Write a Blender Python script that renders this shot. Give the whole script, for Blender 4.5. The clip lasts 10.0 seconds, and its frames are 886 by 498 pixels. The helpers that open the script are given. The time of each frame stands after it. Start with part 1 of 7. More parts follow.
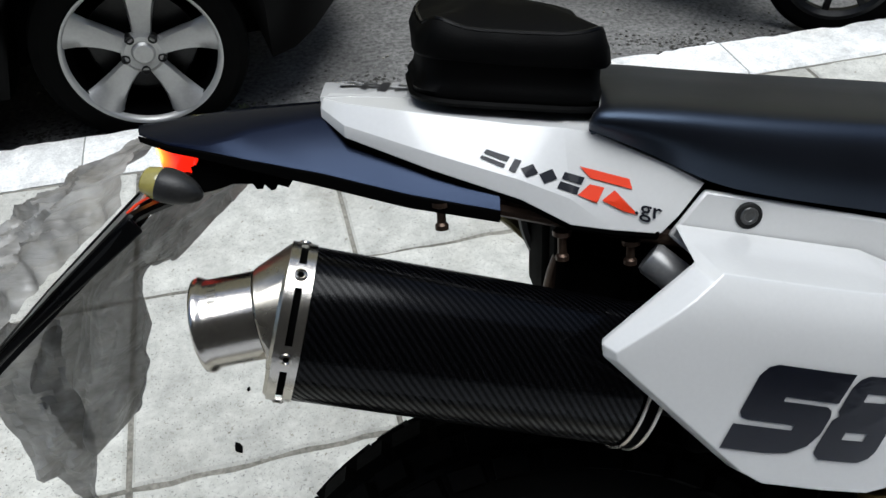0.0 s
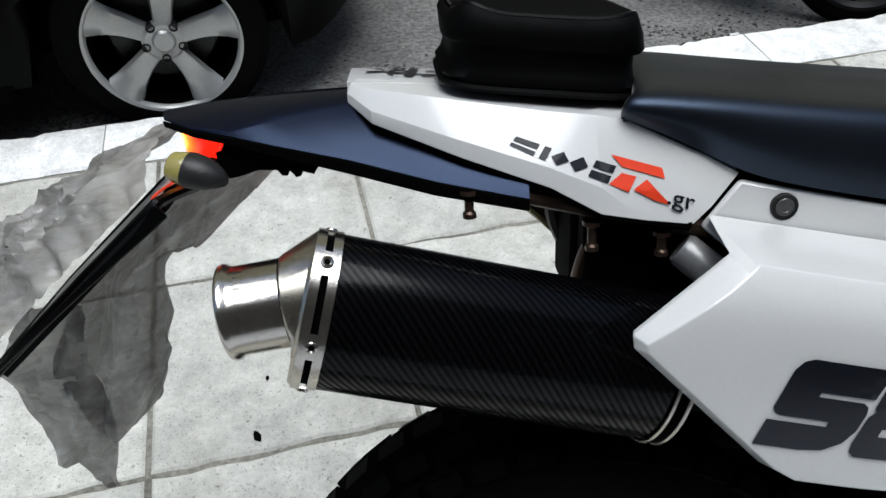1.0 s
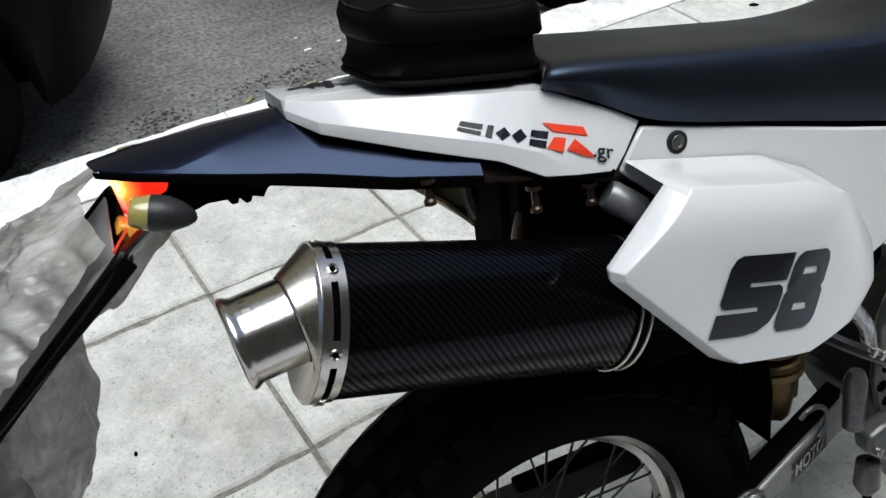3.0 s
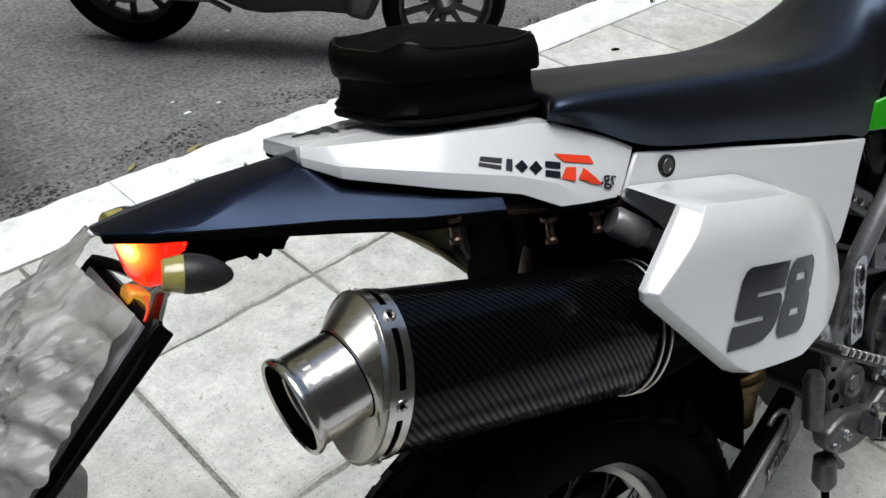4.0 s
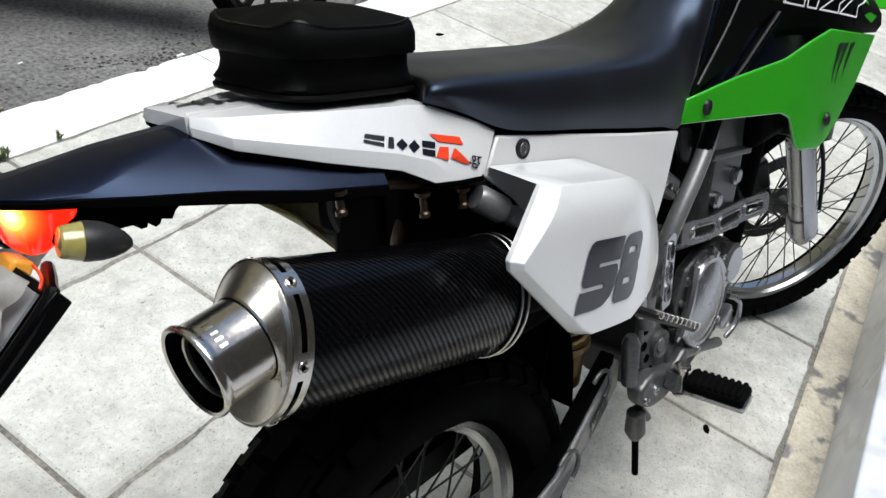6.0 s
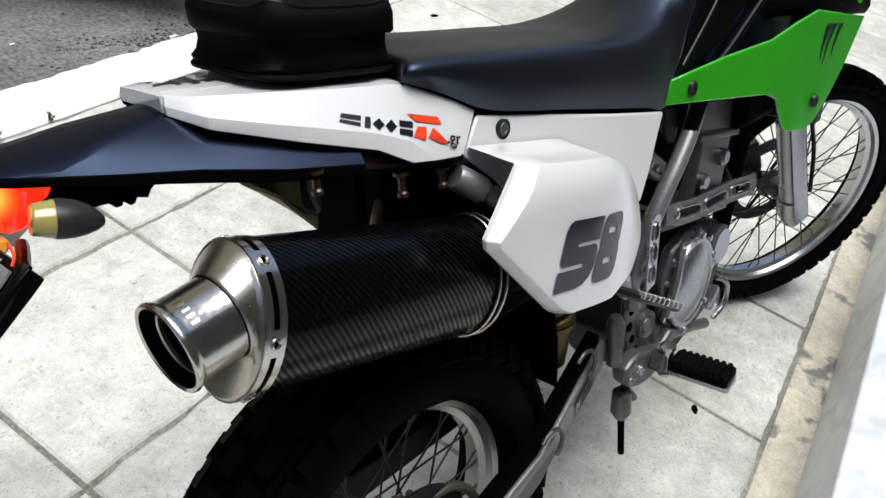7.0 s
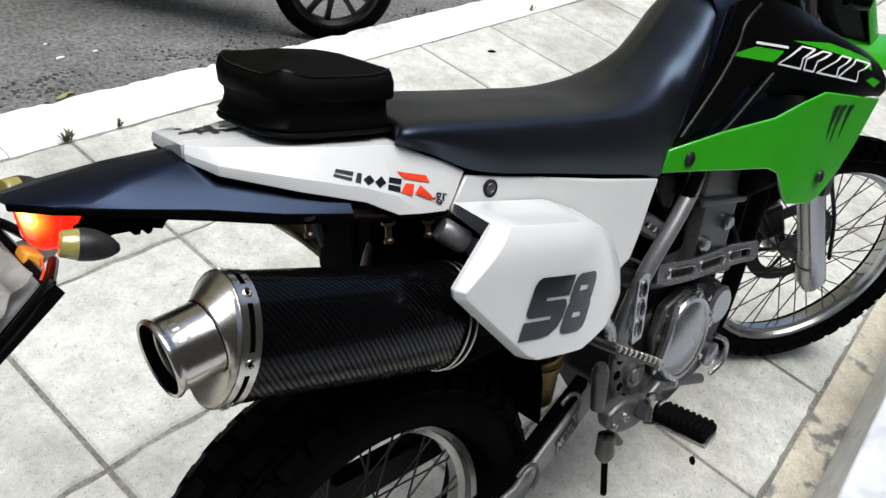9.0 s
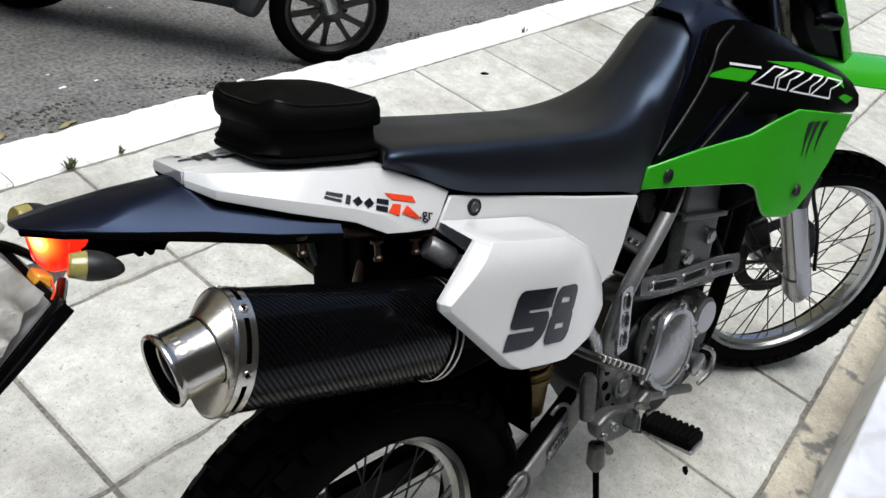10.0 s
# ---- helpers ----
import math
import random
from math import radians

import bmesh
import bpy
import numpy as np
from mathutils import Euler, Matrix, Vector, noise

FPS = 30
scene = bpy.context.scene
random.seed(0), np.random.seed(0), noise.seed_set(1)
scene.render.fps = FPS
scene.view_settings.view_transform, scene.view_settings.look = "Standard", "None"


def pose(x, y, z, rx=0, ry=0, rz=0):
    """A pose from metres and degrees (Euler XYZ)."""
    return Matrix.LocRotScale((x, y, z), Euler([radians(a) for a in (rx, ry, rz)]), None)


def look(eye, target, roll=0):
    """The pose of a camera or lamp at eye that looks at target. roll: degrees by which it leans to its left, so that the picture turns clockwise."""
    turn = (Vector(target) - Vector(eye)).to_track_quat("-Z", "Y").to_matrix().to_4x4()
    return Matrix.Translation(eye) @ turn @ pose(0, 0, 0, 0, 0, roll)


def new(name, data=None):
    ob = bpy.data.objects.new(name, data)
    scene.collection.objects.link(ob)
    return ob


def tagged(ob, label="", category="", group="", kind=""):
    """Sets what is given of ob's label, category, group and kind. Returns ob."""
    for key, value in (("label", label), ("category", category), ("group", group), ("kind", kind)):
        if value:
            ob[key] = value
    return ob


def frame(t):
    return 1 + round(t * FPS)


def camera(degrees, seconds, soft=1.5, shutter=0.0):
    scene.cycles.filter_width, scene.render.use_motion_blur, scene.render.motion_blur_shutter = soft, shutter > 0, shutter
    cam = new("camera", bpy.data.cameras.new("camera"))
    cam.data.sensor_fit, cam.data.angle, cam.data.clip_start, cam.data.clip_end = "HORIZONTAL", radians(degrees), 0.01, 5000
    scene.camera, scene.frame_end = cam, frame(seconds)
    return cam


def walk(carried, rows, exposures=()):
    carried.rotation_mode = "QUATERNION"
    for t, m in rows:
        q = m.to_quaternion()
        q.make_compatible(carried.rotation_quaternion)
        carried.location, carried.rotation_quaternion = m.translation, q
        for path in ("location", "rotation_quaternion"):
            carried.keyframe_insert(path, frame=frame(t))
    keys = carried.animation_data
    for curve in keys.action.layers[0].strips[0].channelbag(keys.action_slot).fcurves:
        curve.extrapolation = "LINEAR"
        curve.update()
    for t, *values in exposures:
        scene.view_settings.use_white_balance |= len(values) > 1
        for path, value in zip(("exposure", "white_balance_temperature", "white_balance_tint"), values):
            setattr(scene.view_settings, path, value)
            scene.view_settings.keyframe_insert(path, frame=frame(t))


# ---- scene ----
cam = camera(58.8, 10.0)
PATH = [
    (0, (0.025, -0.38, 1.291), (0.385, 1.036, -0.074), -0.8),
    (0.5, (0.017, -0.373, 1.284), (0.343, 1.043, -0.091), -1.1),
    (1, (0.017, -0.372, 1.282), (0.336, 1.041, -0.098), -1.3),
    (1.5, (0.019, -0.359, 1.28), (0.347, 1.051, -0.1), -1.2),
    (2, (0.019, -0.355, 1.282), (0.362, 1.046, -0.104), -1.7),
    (2.3, (0.003, -0.345, 1.272), (0.361, 1.053, -0.112), -4.9),
    (2.5, (-0.033, -0.33, 1.26), (0.329, 1.061, -0.13), -7.0),
    (2.7, (-0.074, -0.334, 1.269), (0.398, 1.007, -0.138), -6.2),
    (2.9, (-0.139, -0.34, 1.274), (0.661, 0.887, -0.088), 0.9),
    (3, (-0.159, -0.344, 1.283), (0.725, 0.857, -0.049), 1.7),
    (3.2, (-0.197, -0.328, 1.278), (0.854, 0.794, -0.001), 5.2),
    (4.3, (-0.292, -0.23, 1.254), (0.958, 0.794, 0.076), 5.4),
    (4.5, (-0.322, -0.22, 1.267), (0.997, 0.764, 0.131), 7.6),
    (4.7, (-0.335, -0.218, 1.264), (1.074, 0.678, 0.163), 11.0),
    (5, (-0.356, -0.217, 1.267), (1.087, 0.57, 0.126), 14.0),
    (5.5, (-0.343, -0.219, 1.268), (1.134, 0.462, 0.104), 15.1),
    (7, (-0.325, -0.246, 1.274), (1.132, 0.383, 0.056), 15.6),
    (7.5, (-0.326, -0.255, 1.276), (1.117, 0.38, 0.045), 15.4),
    (8, (-0.317, -0.259, 1.277), (1.122, 0.377, 0.042), 14.7),
    (8.2, (-0.313, -0.266, 1.285), (1.103, 0.405, 0.042), 14.8),
    (8.5, (-0.312, -0.291, 1.313), (1.078, 0.443, 0.076), 16.2),
    (8.7, (-0.314, -0.3, 1.331), (1.088, 0.432, 0.107), 17.6),
    (9, (-0.336, -0.331, 1.375), (1.057, 0.437, 0.162), 17.7),
    (9.5, (-0.363, -0.351, 1.403), (1.047, 0.442, 0.226), 18.1),
    (10, (-0.362, -0.366, 1.406), (1.047, 0.431, 0.232), 16.3),
]
walk(cam, [(t, look(eye, target, roll)) for t, eye, target, roll in PATH],
     exposures=[(0.0, 0.43, 6000, 6.5), (2.4, 0.43, 6000, 6.5), (3.0, 0.54, 6050, 7), (4.5, 0.46, 6120, 7), (5.5, 0.68, 6150, 7.5), (7.0, 0.82, 6200, 8), (8.5, 0.83, 6230, 8), (10.0, 0.67, 6250, 8)])

# ---- light ----
world = bpy.data.worlds.new("sky")
scene.world = world
world.use_nodes = True
wn, wl = world.node_tree.nodes, world.node_tree.links
sky = wn.new("ShaderNodeTexSky")
sky.sky_type = "NISHITA"
sky.sun_disc = False
SUN_UP, SUN_TURN = radians(86), radians(140)
sky.sun_elevation, sky.sun_rotation = SUN_UP, SUN_TURN
sky.dust_density, sky.ozone_density = 3.0, 1.0
wl.new(sky.outputs["Color"], wn["Background"].inputs["Color"])
wn["Background"].inputs["Strength"].default_value = 0.085
sun_data = bpy.data.lights.new("sun", "SUN")
sun_data.energy, sun_data.angle, sun_data.color = 2.4, radians(45), (1.0, 0.98, 0.95)
sun = new("sun", sun_data)
sun.matrix_world = look((2.0 + math.sin(SUN_TURN) * 1.2, 1 + math.cos(SUN_TURN) * 1.2, 17.4), (2.0, 1.0, 0))


from mathutils import Quaternion
from mathutils.bvhtree import BVHTree

# ---- materials ----
def mat(name, colour, rough=0.5, metal=0.0, vary=0.25, scale=12.0, fine=120.0, bump=0.05, coat=0.0, second=None, spec=0.5, rvary=0.15, alpha=1.0):
    """A surface with colour change at a broad and a fine scale, uneven gloss and a little relief."""
    m = bpy.data.materials.new(name)
    m.use_nodes = True
    n, l = m.node_tree.nodes, m.node_tree.links
    b = n["Principled BSDF"]
    co = n.new("ShaderNodeTexCoord")
    big, small = n.new("ShaderNodeTexNoise"), n.new("ShaderNodeTexNoise")
    big.inputs["Scale"].default_value, big.inputs["Detail"].default_value = scale, 6.0
    small.inputs["Scale"].default_value, small.inputs["Detail"].default_value = fine, 4.0
    for q in (big, small):
        l.new(co.outputs["Object"], q.inputs["Vector"])
    add = n.new("ShaderNodeMath")
    add.operation = "ADD"
    l.new(big.outputs["Fac"], add.inputs[0])
    l.new(small.outputs["Fac"], add.inputs[1])
    ramp = n.new("ShaderNodeMapRange")
    ramp.inputs["From Min"].default_value, ramp.inputs["From Max"].default_value = 0.65, 1.35
    l.new(add.outputs[0], ramp.inputs["Value"])
    mix = n.new("ShaderNodeMix")
    mix.data_type = "RGBA"
    low = second if second else [c * (1 - vary) for c in colour]
    high = [min(1, c * (1 + vary * 0.6)) for c in colour]
    mix.inputs["A"].default_value, mix.inputs["B"].default_value = (*low, 1), (*high, 1)
    l.new(ramp.outputs["Result"], mix.inputs["Factor"])
    l.new(mix.outputs["Result"], b.inputs["Base Color"])
    rr = n.new("ShaderNodeMapRange")
    rr.inputs["From Min"].default_value, rr.inputs["From Max"].default_value = 0.3, 0.7
    rr.inputs["To Min"].default_value, rr.inputs["To Max"].default_value = max(0.02, rough - rvary * rough), min(1, rough + rvary * rough)
    l.new(big.outputs["Fac"], rr.inputs["Value"])
    l.new(rr.outputs["Result"], b.inputs["Roughness"])
    b.inputs["Metallic"].default_value = metal
    b.inputs["Specular IOR Level"].default_value = spec
    b.inputs["Coat Weight"].default_value = coat
    b.inputs["Coat Roughness"].default_value = 0.08
    b.inputs["Alpha"].default_value = alpha
    if bump:
        bp = n.new("ShaderNodeBump")
        bp.inputs["Strength"].default_value, bp.inputs["Distance"].default_value = bump, 0.002
        l.new(add.outputs[0], bp.inputs["Height"])
        l.new(bp.outputs["Normal"], b.inputs["Normal"])
    return m


def glow(name, colour, power, base=(0.3, 0.01, 0.01)):
    m = mat(name, base, 0.2, coat=0.5, vary=0.1)
    b = m.node_tree.nodes["Principled BSDF"]
    b.inputs["Emission Color"].default_value, b.inputs["Emission Strength"].default_value = (*colour, 1), power
    return m


def bulb_glow(m, place, reach):
    """The lens shines brighter and yellower round the bulb behind it."""
    n, l = m.node_tree.nodes, m.node_tree.links
    b = n["Principled BSDF"]
    co, off, ramp = n.new("ShaderNodeTexCoord"), n.new("ShaderNodeVectorMath"), n.new("ShaderNodeValToRGB")
    off.operation, off.inputs[1].default_value = "DISTANCE", place
    l.new(co.outputs["Object"], off.inputs[0])
    near = n.new("ShaderNodeMapRange")
    near.inputs["From Max"].default_value = reach
    l.new(off.outputs["Value"], near.inputs["Value"])
    e = ramp.color_ramp.elements
    e[0].position, e[0].color = 0.15, (1.0, 0.55, 0.10, 1)
    e[1].position, e[1].color = 1.0, (1.0, 0.016, 0.004, 1)
    mid = e.new(0.5)
    mid.color = (1.0, 0.12, 0.01, 1)
    l.new(near.outputs["Result"], ramp.inputs["Fac"])
    l.new(ramp.outputs["Color"], b.inputs["Emission Color"])
    power = n.new("ShaderNodeMapRange")
    power.interpolation_type = "SMOOTHERSTEP"
    power.inputs["From Max"].default_value = 1.0
    power.inputs["To Min"].default_value, power.inputs["To Max"].default_value = 5.0, 0.9
    l.new(near.outputs["Result"], power.inputs["Value"])
    l.new(power.outputs["Result"], b.inputs["Emission Strength"])


def stone(name, colour, dark, pits=0.5, per_piece=0.12, stain_max=0.45, stain_lo=0.50, stain_hi=0.72, stain_scale=3.1, speck_scale=190.0, speck_lo=0.84, speck_hi=0.62):
    """Worn slab: blotches, pits and a tone of its own for each piece."""
    m = mat(name, colour, 0.78, vary=0.16, scale=5.0, fine=90.0, bump=0.35, spec=0.35)
    n, l = m.node_tree.nodes, m.node_tree.links
    b = n["Principled BSDF"]
    src = b.inputs["Base Color"].links[0].from_socket
    geo = n.new("ShaderNodeNewGeometry")
    pit = n.new("ShaderNodeTexNoise")
    pit.inputs["Scale"].default_value, pit.inputs["Detail"].default_value, pit.inputs["Roughness"].default_value = 46.0, 8.0, 0.7
    l.new(geo.outputs["Position"], pit.inputs["Vector"])
    pr = n.new("ShaderNodeMapRange")
    pr.inputs["From Min"].default_value, pr.inputs["From Max"].default_value = 0.60, 0.68
    pr.inputs["To Max"].default_value = pits
    l.new(pit.outputs["Fac"], pr.inputs["Value"])
    stain = n.new("ShaderNodeTexNoise")
    stain.inputs["Scale"].default_value, stain.inputs["Detail"].default_value = stain_scale, 7.0
    l.new(geo.outputs["Position"], stain.inputs["Vector"])
    sr = n.new("ShaderNodeMapRange")
    sr.inputs["From Min"].default_value, sr.inputs["From Max"].default_value = stain_lo, stain_hi
    sr.inputs["To Max"].default_value = stain_max
    l.new(stain.outputs["Fac"], sr.inputs["Value"])
    mx = n.new("ShaderNodeMath")
    mx.operation = "MAXIMUM"
    l.new(pr.outputs["Result"], mx.inputs[0])
    l.new(sr.outputs["Result"], mx.inputs[1])
    mix = n.new("ShaderNodeMix")
    mix.data_type = "RGBA"
    mix.inputs["B"].default_value = (*dark, 1)
    l.new(src, mix.inputs["A"])
    l.new(mx.outputs[0], mix.inputs["Factor"])
    blot = n.new("ShaderNodeTexNoise")
    blot.inputs["Scale"].default_value, blot.inputs["Detail"].default_value, blot.inputs["Roughness"].default_value = 13.0, 11.0, 0.72
    l.new(geo.outputs["Position"], blot.inputs["Vector"])
    br = n.new("ShaderNodeMapRange")
    br.inputs["From Min"].default_value, br.inputs["From Max"].default_value = 0.32, 0.68
    br.inputs["To Min"].default_value, br.inputs["To Max"].default_value = 0.72, 1.16
    l.new(blot.outputs["Fac"], br.inputs["Value"])
    lit = n.new("ShaderNodeVectorMath")
    lit.operation = "SCALE"
    l.new(mix.outputs["Result"], lit.inputs[0])
    l.new(br.outputs["Result"], lit.inputs["Scale"])
    speck = n.new("ShaderNodeTexNoise")
    speck.inputs["Scale"].default_value, speck.inputs["Detail"].default_value, speck.inputs["Roughness"].default_value = speck_scale, 3.0, 0.6
    l.new(geo.outputs["Position"], speck.inputs["Vector"])
    sp = n.new("ShaderNodeMapRange")
    sp.inputs["From Min"].default_value, sp.inputs["From Max"].default_value = 0.30, speck_hi
    sp.inputs["To Min"].default_value, sp.inputs["To Max"].default_value = speck_lo, 1.0 + 0.3 * (1 - speck_lo) * (speck_hi - 0.3) / 0.32
    l.new(speck.outputs["Fac"], sp.inputs["Value"])
    fine_lit = n.new("ShaderNodeVectorMath")
    fine_lit.operation = "SCALE"
    l.new(lit.outputs["Vector"], fine_lit.inputs[0])
    l.new(sp.outputs["Result"], fine_lit.inputs["Scale"])
    info = n.new("ShaderNodeObjectInfo")
    tone = n.new("ShaderNodeMapRange")
    tone.inputs["To Min"].default_value, tone.inputs["To Max"].default_value = 1 - per_piece, 1 + per_piece * 0.5
    l.new(info.outputs["Random"], tone.inputs["Value"])
    hsv = n.new("ShaderNodeHueSaturation")
    l.new(fine_lit.outputs["Vector"], hsv.inputs["Color"])
    l.new(tone.outputs["Result"], hsv.inputs["Value"])
    l.new(hsv.outputs["Color"], b.inputs["Base Color"])
    return m


def veins(m, colour):
    """Diagonal marble veins."""
    n, l = m.node_tree.nodes, m.node_tree.links
    b = n["Principled BSDF"]
    src = b.inputs["Base Color"].links[0].from_socket
    co = n.new("ShaderNodeTexCoord")
    wave = n.new("ShaderNodeTexWave")
    wave.wave_type, wave.bands_direction = "BANDS", "DIAGONAL"
    wave.inputs["Scale"].default_value, wave.inputs["Distortion"].default_value, wave.inputs["Detail"].default_value, wave.inputs["Detail Scale"].default_value = 2.2, 9.0, 5.0, 1.6
    l.new(co.outputs["Object"], wave.inputs["Vector"])
    r = n.new("ShaderNodeMapRange")
    r.inputs["From Min"].default_value, r.inputs["From Max"].default_value, r.inputs["To Max"].default_value = 0.78, 1.0, 0.4
    l.new(wave.outputs["Fac"], r.inputs["Value"])
    mix = n.new("ShaderNodeMix")
    mix.data_type = "RGBA"
    mix.inputs["B"].default_value = (*colour, 1)
    l.new(src, mix.inputs["A"])
    l.new(r.outputs["Result"], mix.inputs["Factor"])
    l.new(mix.outputs["Result"], b.inputs["Base Color"])


def crumple(m):
    """Fine pressed creases for a crushed plastic sheet, with their shade put into the colour."""
    n, l = m.node_tree.nodes, m.node_tree.links
    b = n["Principled BSDF"]
    src = b.inputs["Base Color"].links[0].from_socket
    co, lie = n.new("ShaderNodeTexCoord"), n.new("ShaderNodeMapping")
    lie.inputs["Rotation"].default_value, lie.inputs["Scale"].default_value = (0, radians(45), 0), (0.55, 1.3, 1.6)
    l.new(co.outputs["Object"], lie.inputs["Vector"])
    total = None
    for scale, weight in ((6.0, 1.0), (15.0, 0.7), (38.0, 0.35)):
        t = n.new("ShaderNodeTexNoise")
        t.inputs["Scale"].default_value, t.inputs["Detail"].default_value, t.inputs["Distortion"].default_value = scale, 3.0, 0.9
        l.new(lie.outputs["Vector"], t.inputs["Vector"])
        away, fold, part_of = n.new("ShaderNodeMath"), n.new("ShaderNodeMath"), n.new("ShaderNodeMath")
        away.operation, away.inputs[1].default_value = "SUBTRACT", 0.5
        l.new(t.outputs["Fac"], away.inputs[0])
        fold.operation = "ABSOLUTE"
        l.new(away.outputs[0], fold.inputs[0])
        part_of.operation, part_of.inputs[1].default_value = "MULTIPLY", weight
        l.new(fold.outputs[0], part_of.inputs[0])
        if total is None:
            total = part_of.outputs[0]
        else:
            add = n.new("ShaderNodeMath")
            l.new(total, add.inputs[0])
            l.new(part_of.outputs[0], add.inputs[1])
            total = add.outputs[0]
    # shade of the folds put into the base colour, darkest along each crease
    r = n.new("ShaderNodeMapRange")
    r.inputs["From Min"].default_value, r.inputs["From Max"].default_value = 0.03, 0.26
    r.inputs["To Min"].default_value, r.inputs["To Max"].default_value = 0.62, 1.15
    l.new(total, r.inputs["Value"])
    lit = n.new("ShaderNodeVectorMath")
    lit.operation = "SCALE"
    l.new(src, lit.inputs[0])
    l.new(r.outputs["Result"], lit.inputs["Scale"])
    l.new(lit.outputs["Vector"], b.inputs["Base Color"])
    bp = n.new("ShaderNodeBump")
    bp.inputs["Strength"].default_value, bp.inputs["Distance"].default_value = 0.5, 0.018
    l.new(total, bp.inputs["Height"])
    l.new(b.inputs["Normal"].links[0].from_socket, bp.inputs["Normal"])
    l.new(bp.outputs["Normal"], b.inputs["Normal"])


def see_through(m, share, clear=0.0):
    """Lets part of the light pass through a thin sheet, scattered or clear."""
    n, l = m.node_tree.nodes, m.node_tree.links
    b, out = n["Principled BSDF"], n["Material Output"]
    tr, mix = n.new("ShaderNodeBsdfTranslucent"), n.new("ShaderNodeMixShader")
    l.new(b.inputs["Base Color"].links[0].from_socket, tr.inputs["Color"])
    mix.inputs["Fac"].default_value = share
    l.new(b.outputs[0], mix.inputs[1])
    l.new(tr.outputs[0], mix.inputs[2])
    clean, last = n.new("ShaderNodeBsdfTransparent"), n.new("ShaderNodeMixShader")
    last.inputs["Fac"].default_value = clear
    l.new(mix.outputs[0], last.inputs[1])
    l.new(clean.outputs[0], last.inputs[2])
    l.new(last.outputs[0], out.inputs["Surface"])


def carbon(name, cell=0.0027):
    """Twill weave under clear lacquer, laid out in metres by the UV map."""
    m = bpy.data.materials.new(name)
    m.use_nodes = True
    n, l = m.node_tree.nodes, m.node_tree.links
    b = n["Principled BSDF"]
    uv = n.new("ShaderNodeUVMap")
    sep = n.new("ShaderNodeSeparateXYZ")
    l.new(uv.outputs["UV"], sep.inputs[0])

    def op(kind, a, c):
        q = n.new("ShaderNodeMath")
        q.operation = kind
        for i, s in enumerate((a, c)):
            if isinstance(s, (int, float)):
                q.inputs[i].default_value = s
            else:
                l.new(s, q.inputs[i])
        return q.outputs[0]
    fx, fy = op("FLOOR", op("DIVIDE", sep.outputs[0], cell), 0), op("FLOOR", op("DIVIDE", sep.outputs[1], cell), 0)
    warp = op("LESS_THAN", op("FLOORED_MODULO", op("SUBTRACT", fx, fy), 4.0), 1.5)
    noise_n = n.new("ShaderNodeTexNoise")
    noise_n.inputs["Scale"].default_value = 60.0
    tex = n.new("ShaderNodeTexCoord")
    l.new(tex.outputs["Object"], noise_n.inputs["Vector"])
    fac = op("MULTIPLY", warp, op("ADD", noise_n.outputs["Fac"], 0.4))
    mix = n.new("ShaderNodeMix")
    mix.data_type = "RGBA"
    mix.inputs["A"].default_value, mix.inputs["B"].default_value = (0.0004, 0.0004, 0.0005, 1), (0.0022, 0.0022, 0.0028, 1)
    l.new(fac, mix.inputs["Factor"])
    l.new(mix.outputs["Result"], b.inputs["Base Color"])
    r = n.new("ShaderNodeMapRange")
    r.inputs["To Min"].default_value, r.inputs["To Max"].default_value = 0.42, 0.20
    l.new(fac, r.inputs["Value"])
    l.new(r.outputs["Result"], b.inputs["Roughness"])
    b.inputs["Coat Weight"].default_value, b.inputs["Coat Roughness"].default_value = 0.15, 0.14
    sl = n.new("ShaderNodeMapRange")
    sl.inputs["To Min"].default_value, sl.inputs["To Max"].default_value = 0.01, 0.10
    l.new(fac, sl.inputs["Value"])
    l.new(sl.outputs["Result"], b.inputs["Specular IOR Level"])
    bp = n.new("ShaderNodeBump")
    bp.inputs["Strength"].default_value, bp.inputs["Distance"].default_value = 0.25, 0.0007
    l.new(fac, bp.inputs["Height"])
    l.new(bp.outputs["Normal"], b.inputs["Normal"])
    return m


WHITE = mat("white_plastic", (0.62, 0.62, 0.61), 0.18, vary=0.03, fine=300, bump=0.003, coat=0.4)
BLACK = mat("black_plastic", (0.0010, 0.0010, 0.0012), 0.30, vary=0.3, bump=0.03, spec=0.12)
COWL = mat("black_cowl_plastic", (0.0025, 0.003, 0.007), 0.24, vary=0.3, fine=500, bump=0.03, spec=0.32)
# blue of the reflected sky put into the plastic's gloss colour
COWL.node_tree.nodes["Principled BSDF"].inputs["Specular Tint"].default_value = (0.42, 0.58, 1.0, 1.0)
GREEN = mat("green_plastic", (0.030, 0.33, 0.006), 0.22, vary=0.06, fine=300, bump=0.004, coat=0.3)
VINYL = mat("seat_vinyl", (0.0045, 0.0045, 0.0055), 0.37, vary=0.25, scale=9, fine=700, bump=0.07, spec=0.55)
VINYL.node_tree.nodes["Principled BSDF"].inputs["Sheen Weight"].default_value = 0.3
# sky-blue reflection tinted into the vinyl's gloss
VINYL.node_tree.nodes["Principled BSDF"].inputs["Specular Tint"].default_value = (0.50, 0.68, 1.0, 1.0)
VINYL.node_tree.nodes["Principled BSDF"].inputs["Sheen Roughness"].default_value = 0.22
RUBBER = mat("tyre_rubber", (0.0019, 0.0019, 0.0018), 0.75, vary=0.5, scale=20, fine=200, bump=0.2, spec=0.04)
STEEL = mat("brushed_steel", (0.55, 0.52, 0.47), 0.26, 1.0, vary=0.16, scale=10, fine=260, bump=0.05, rvary=0.4)
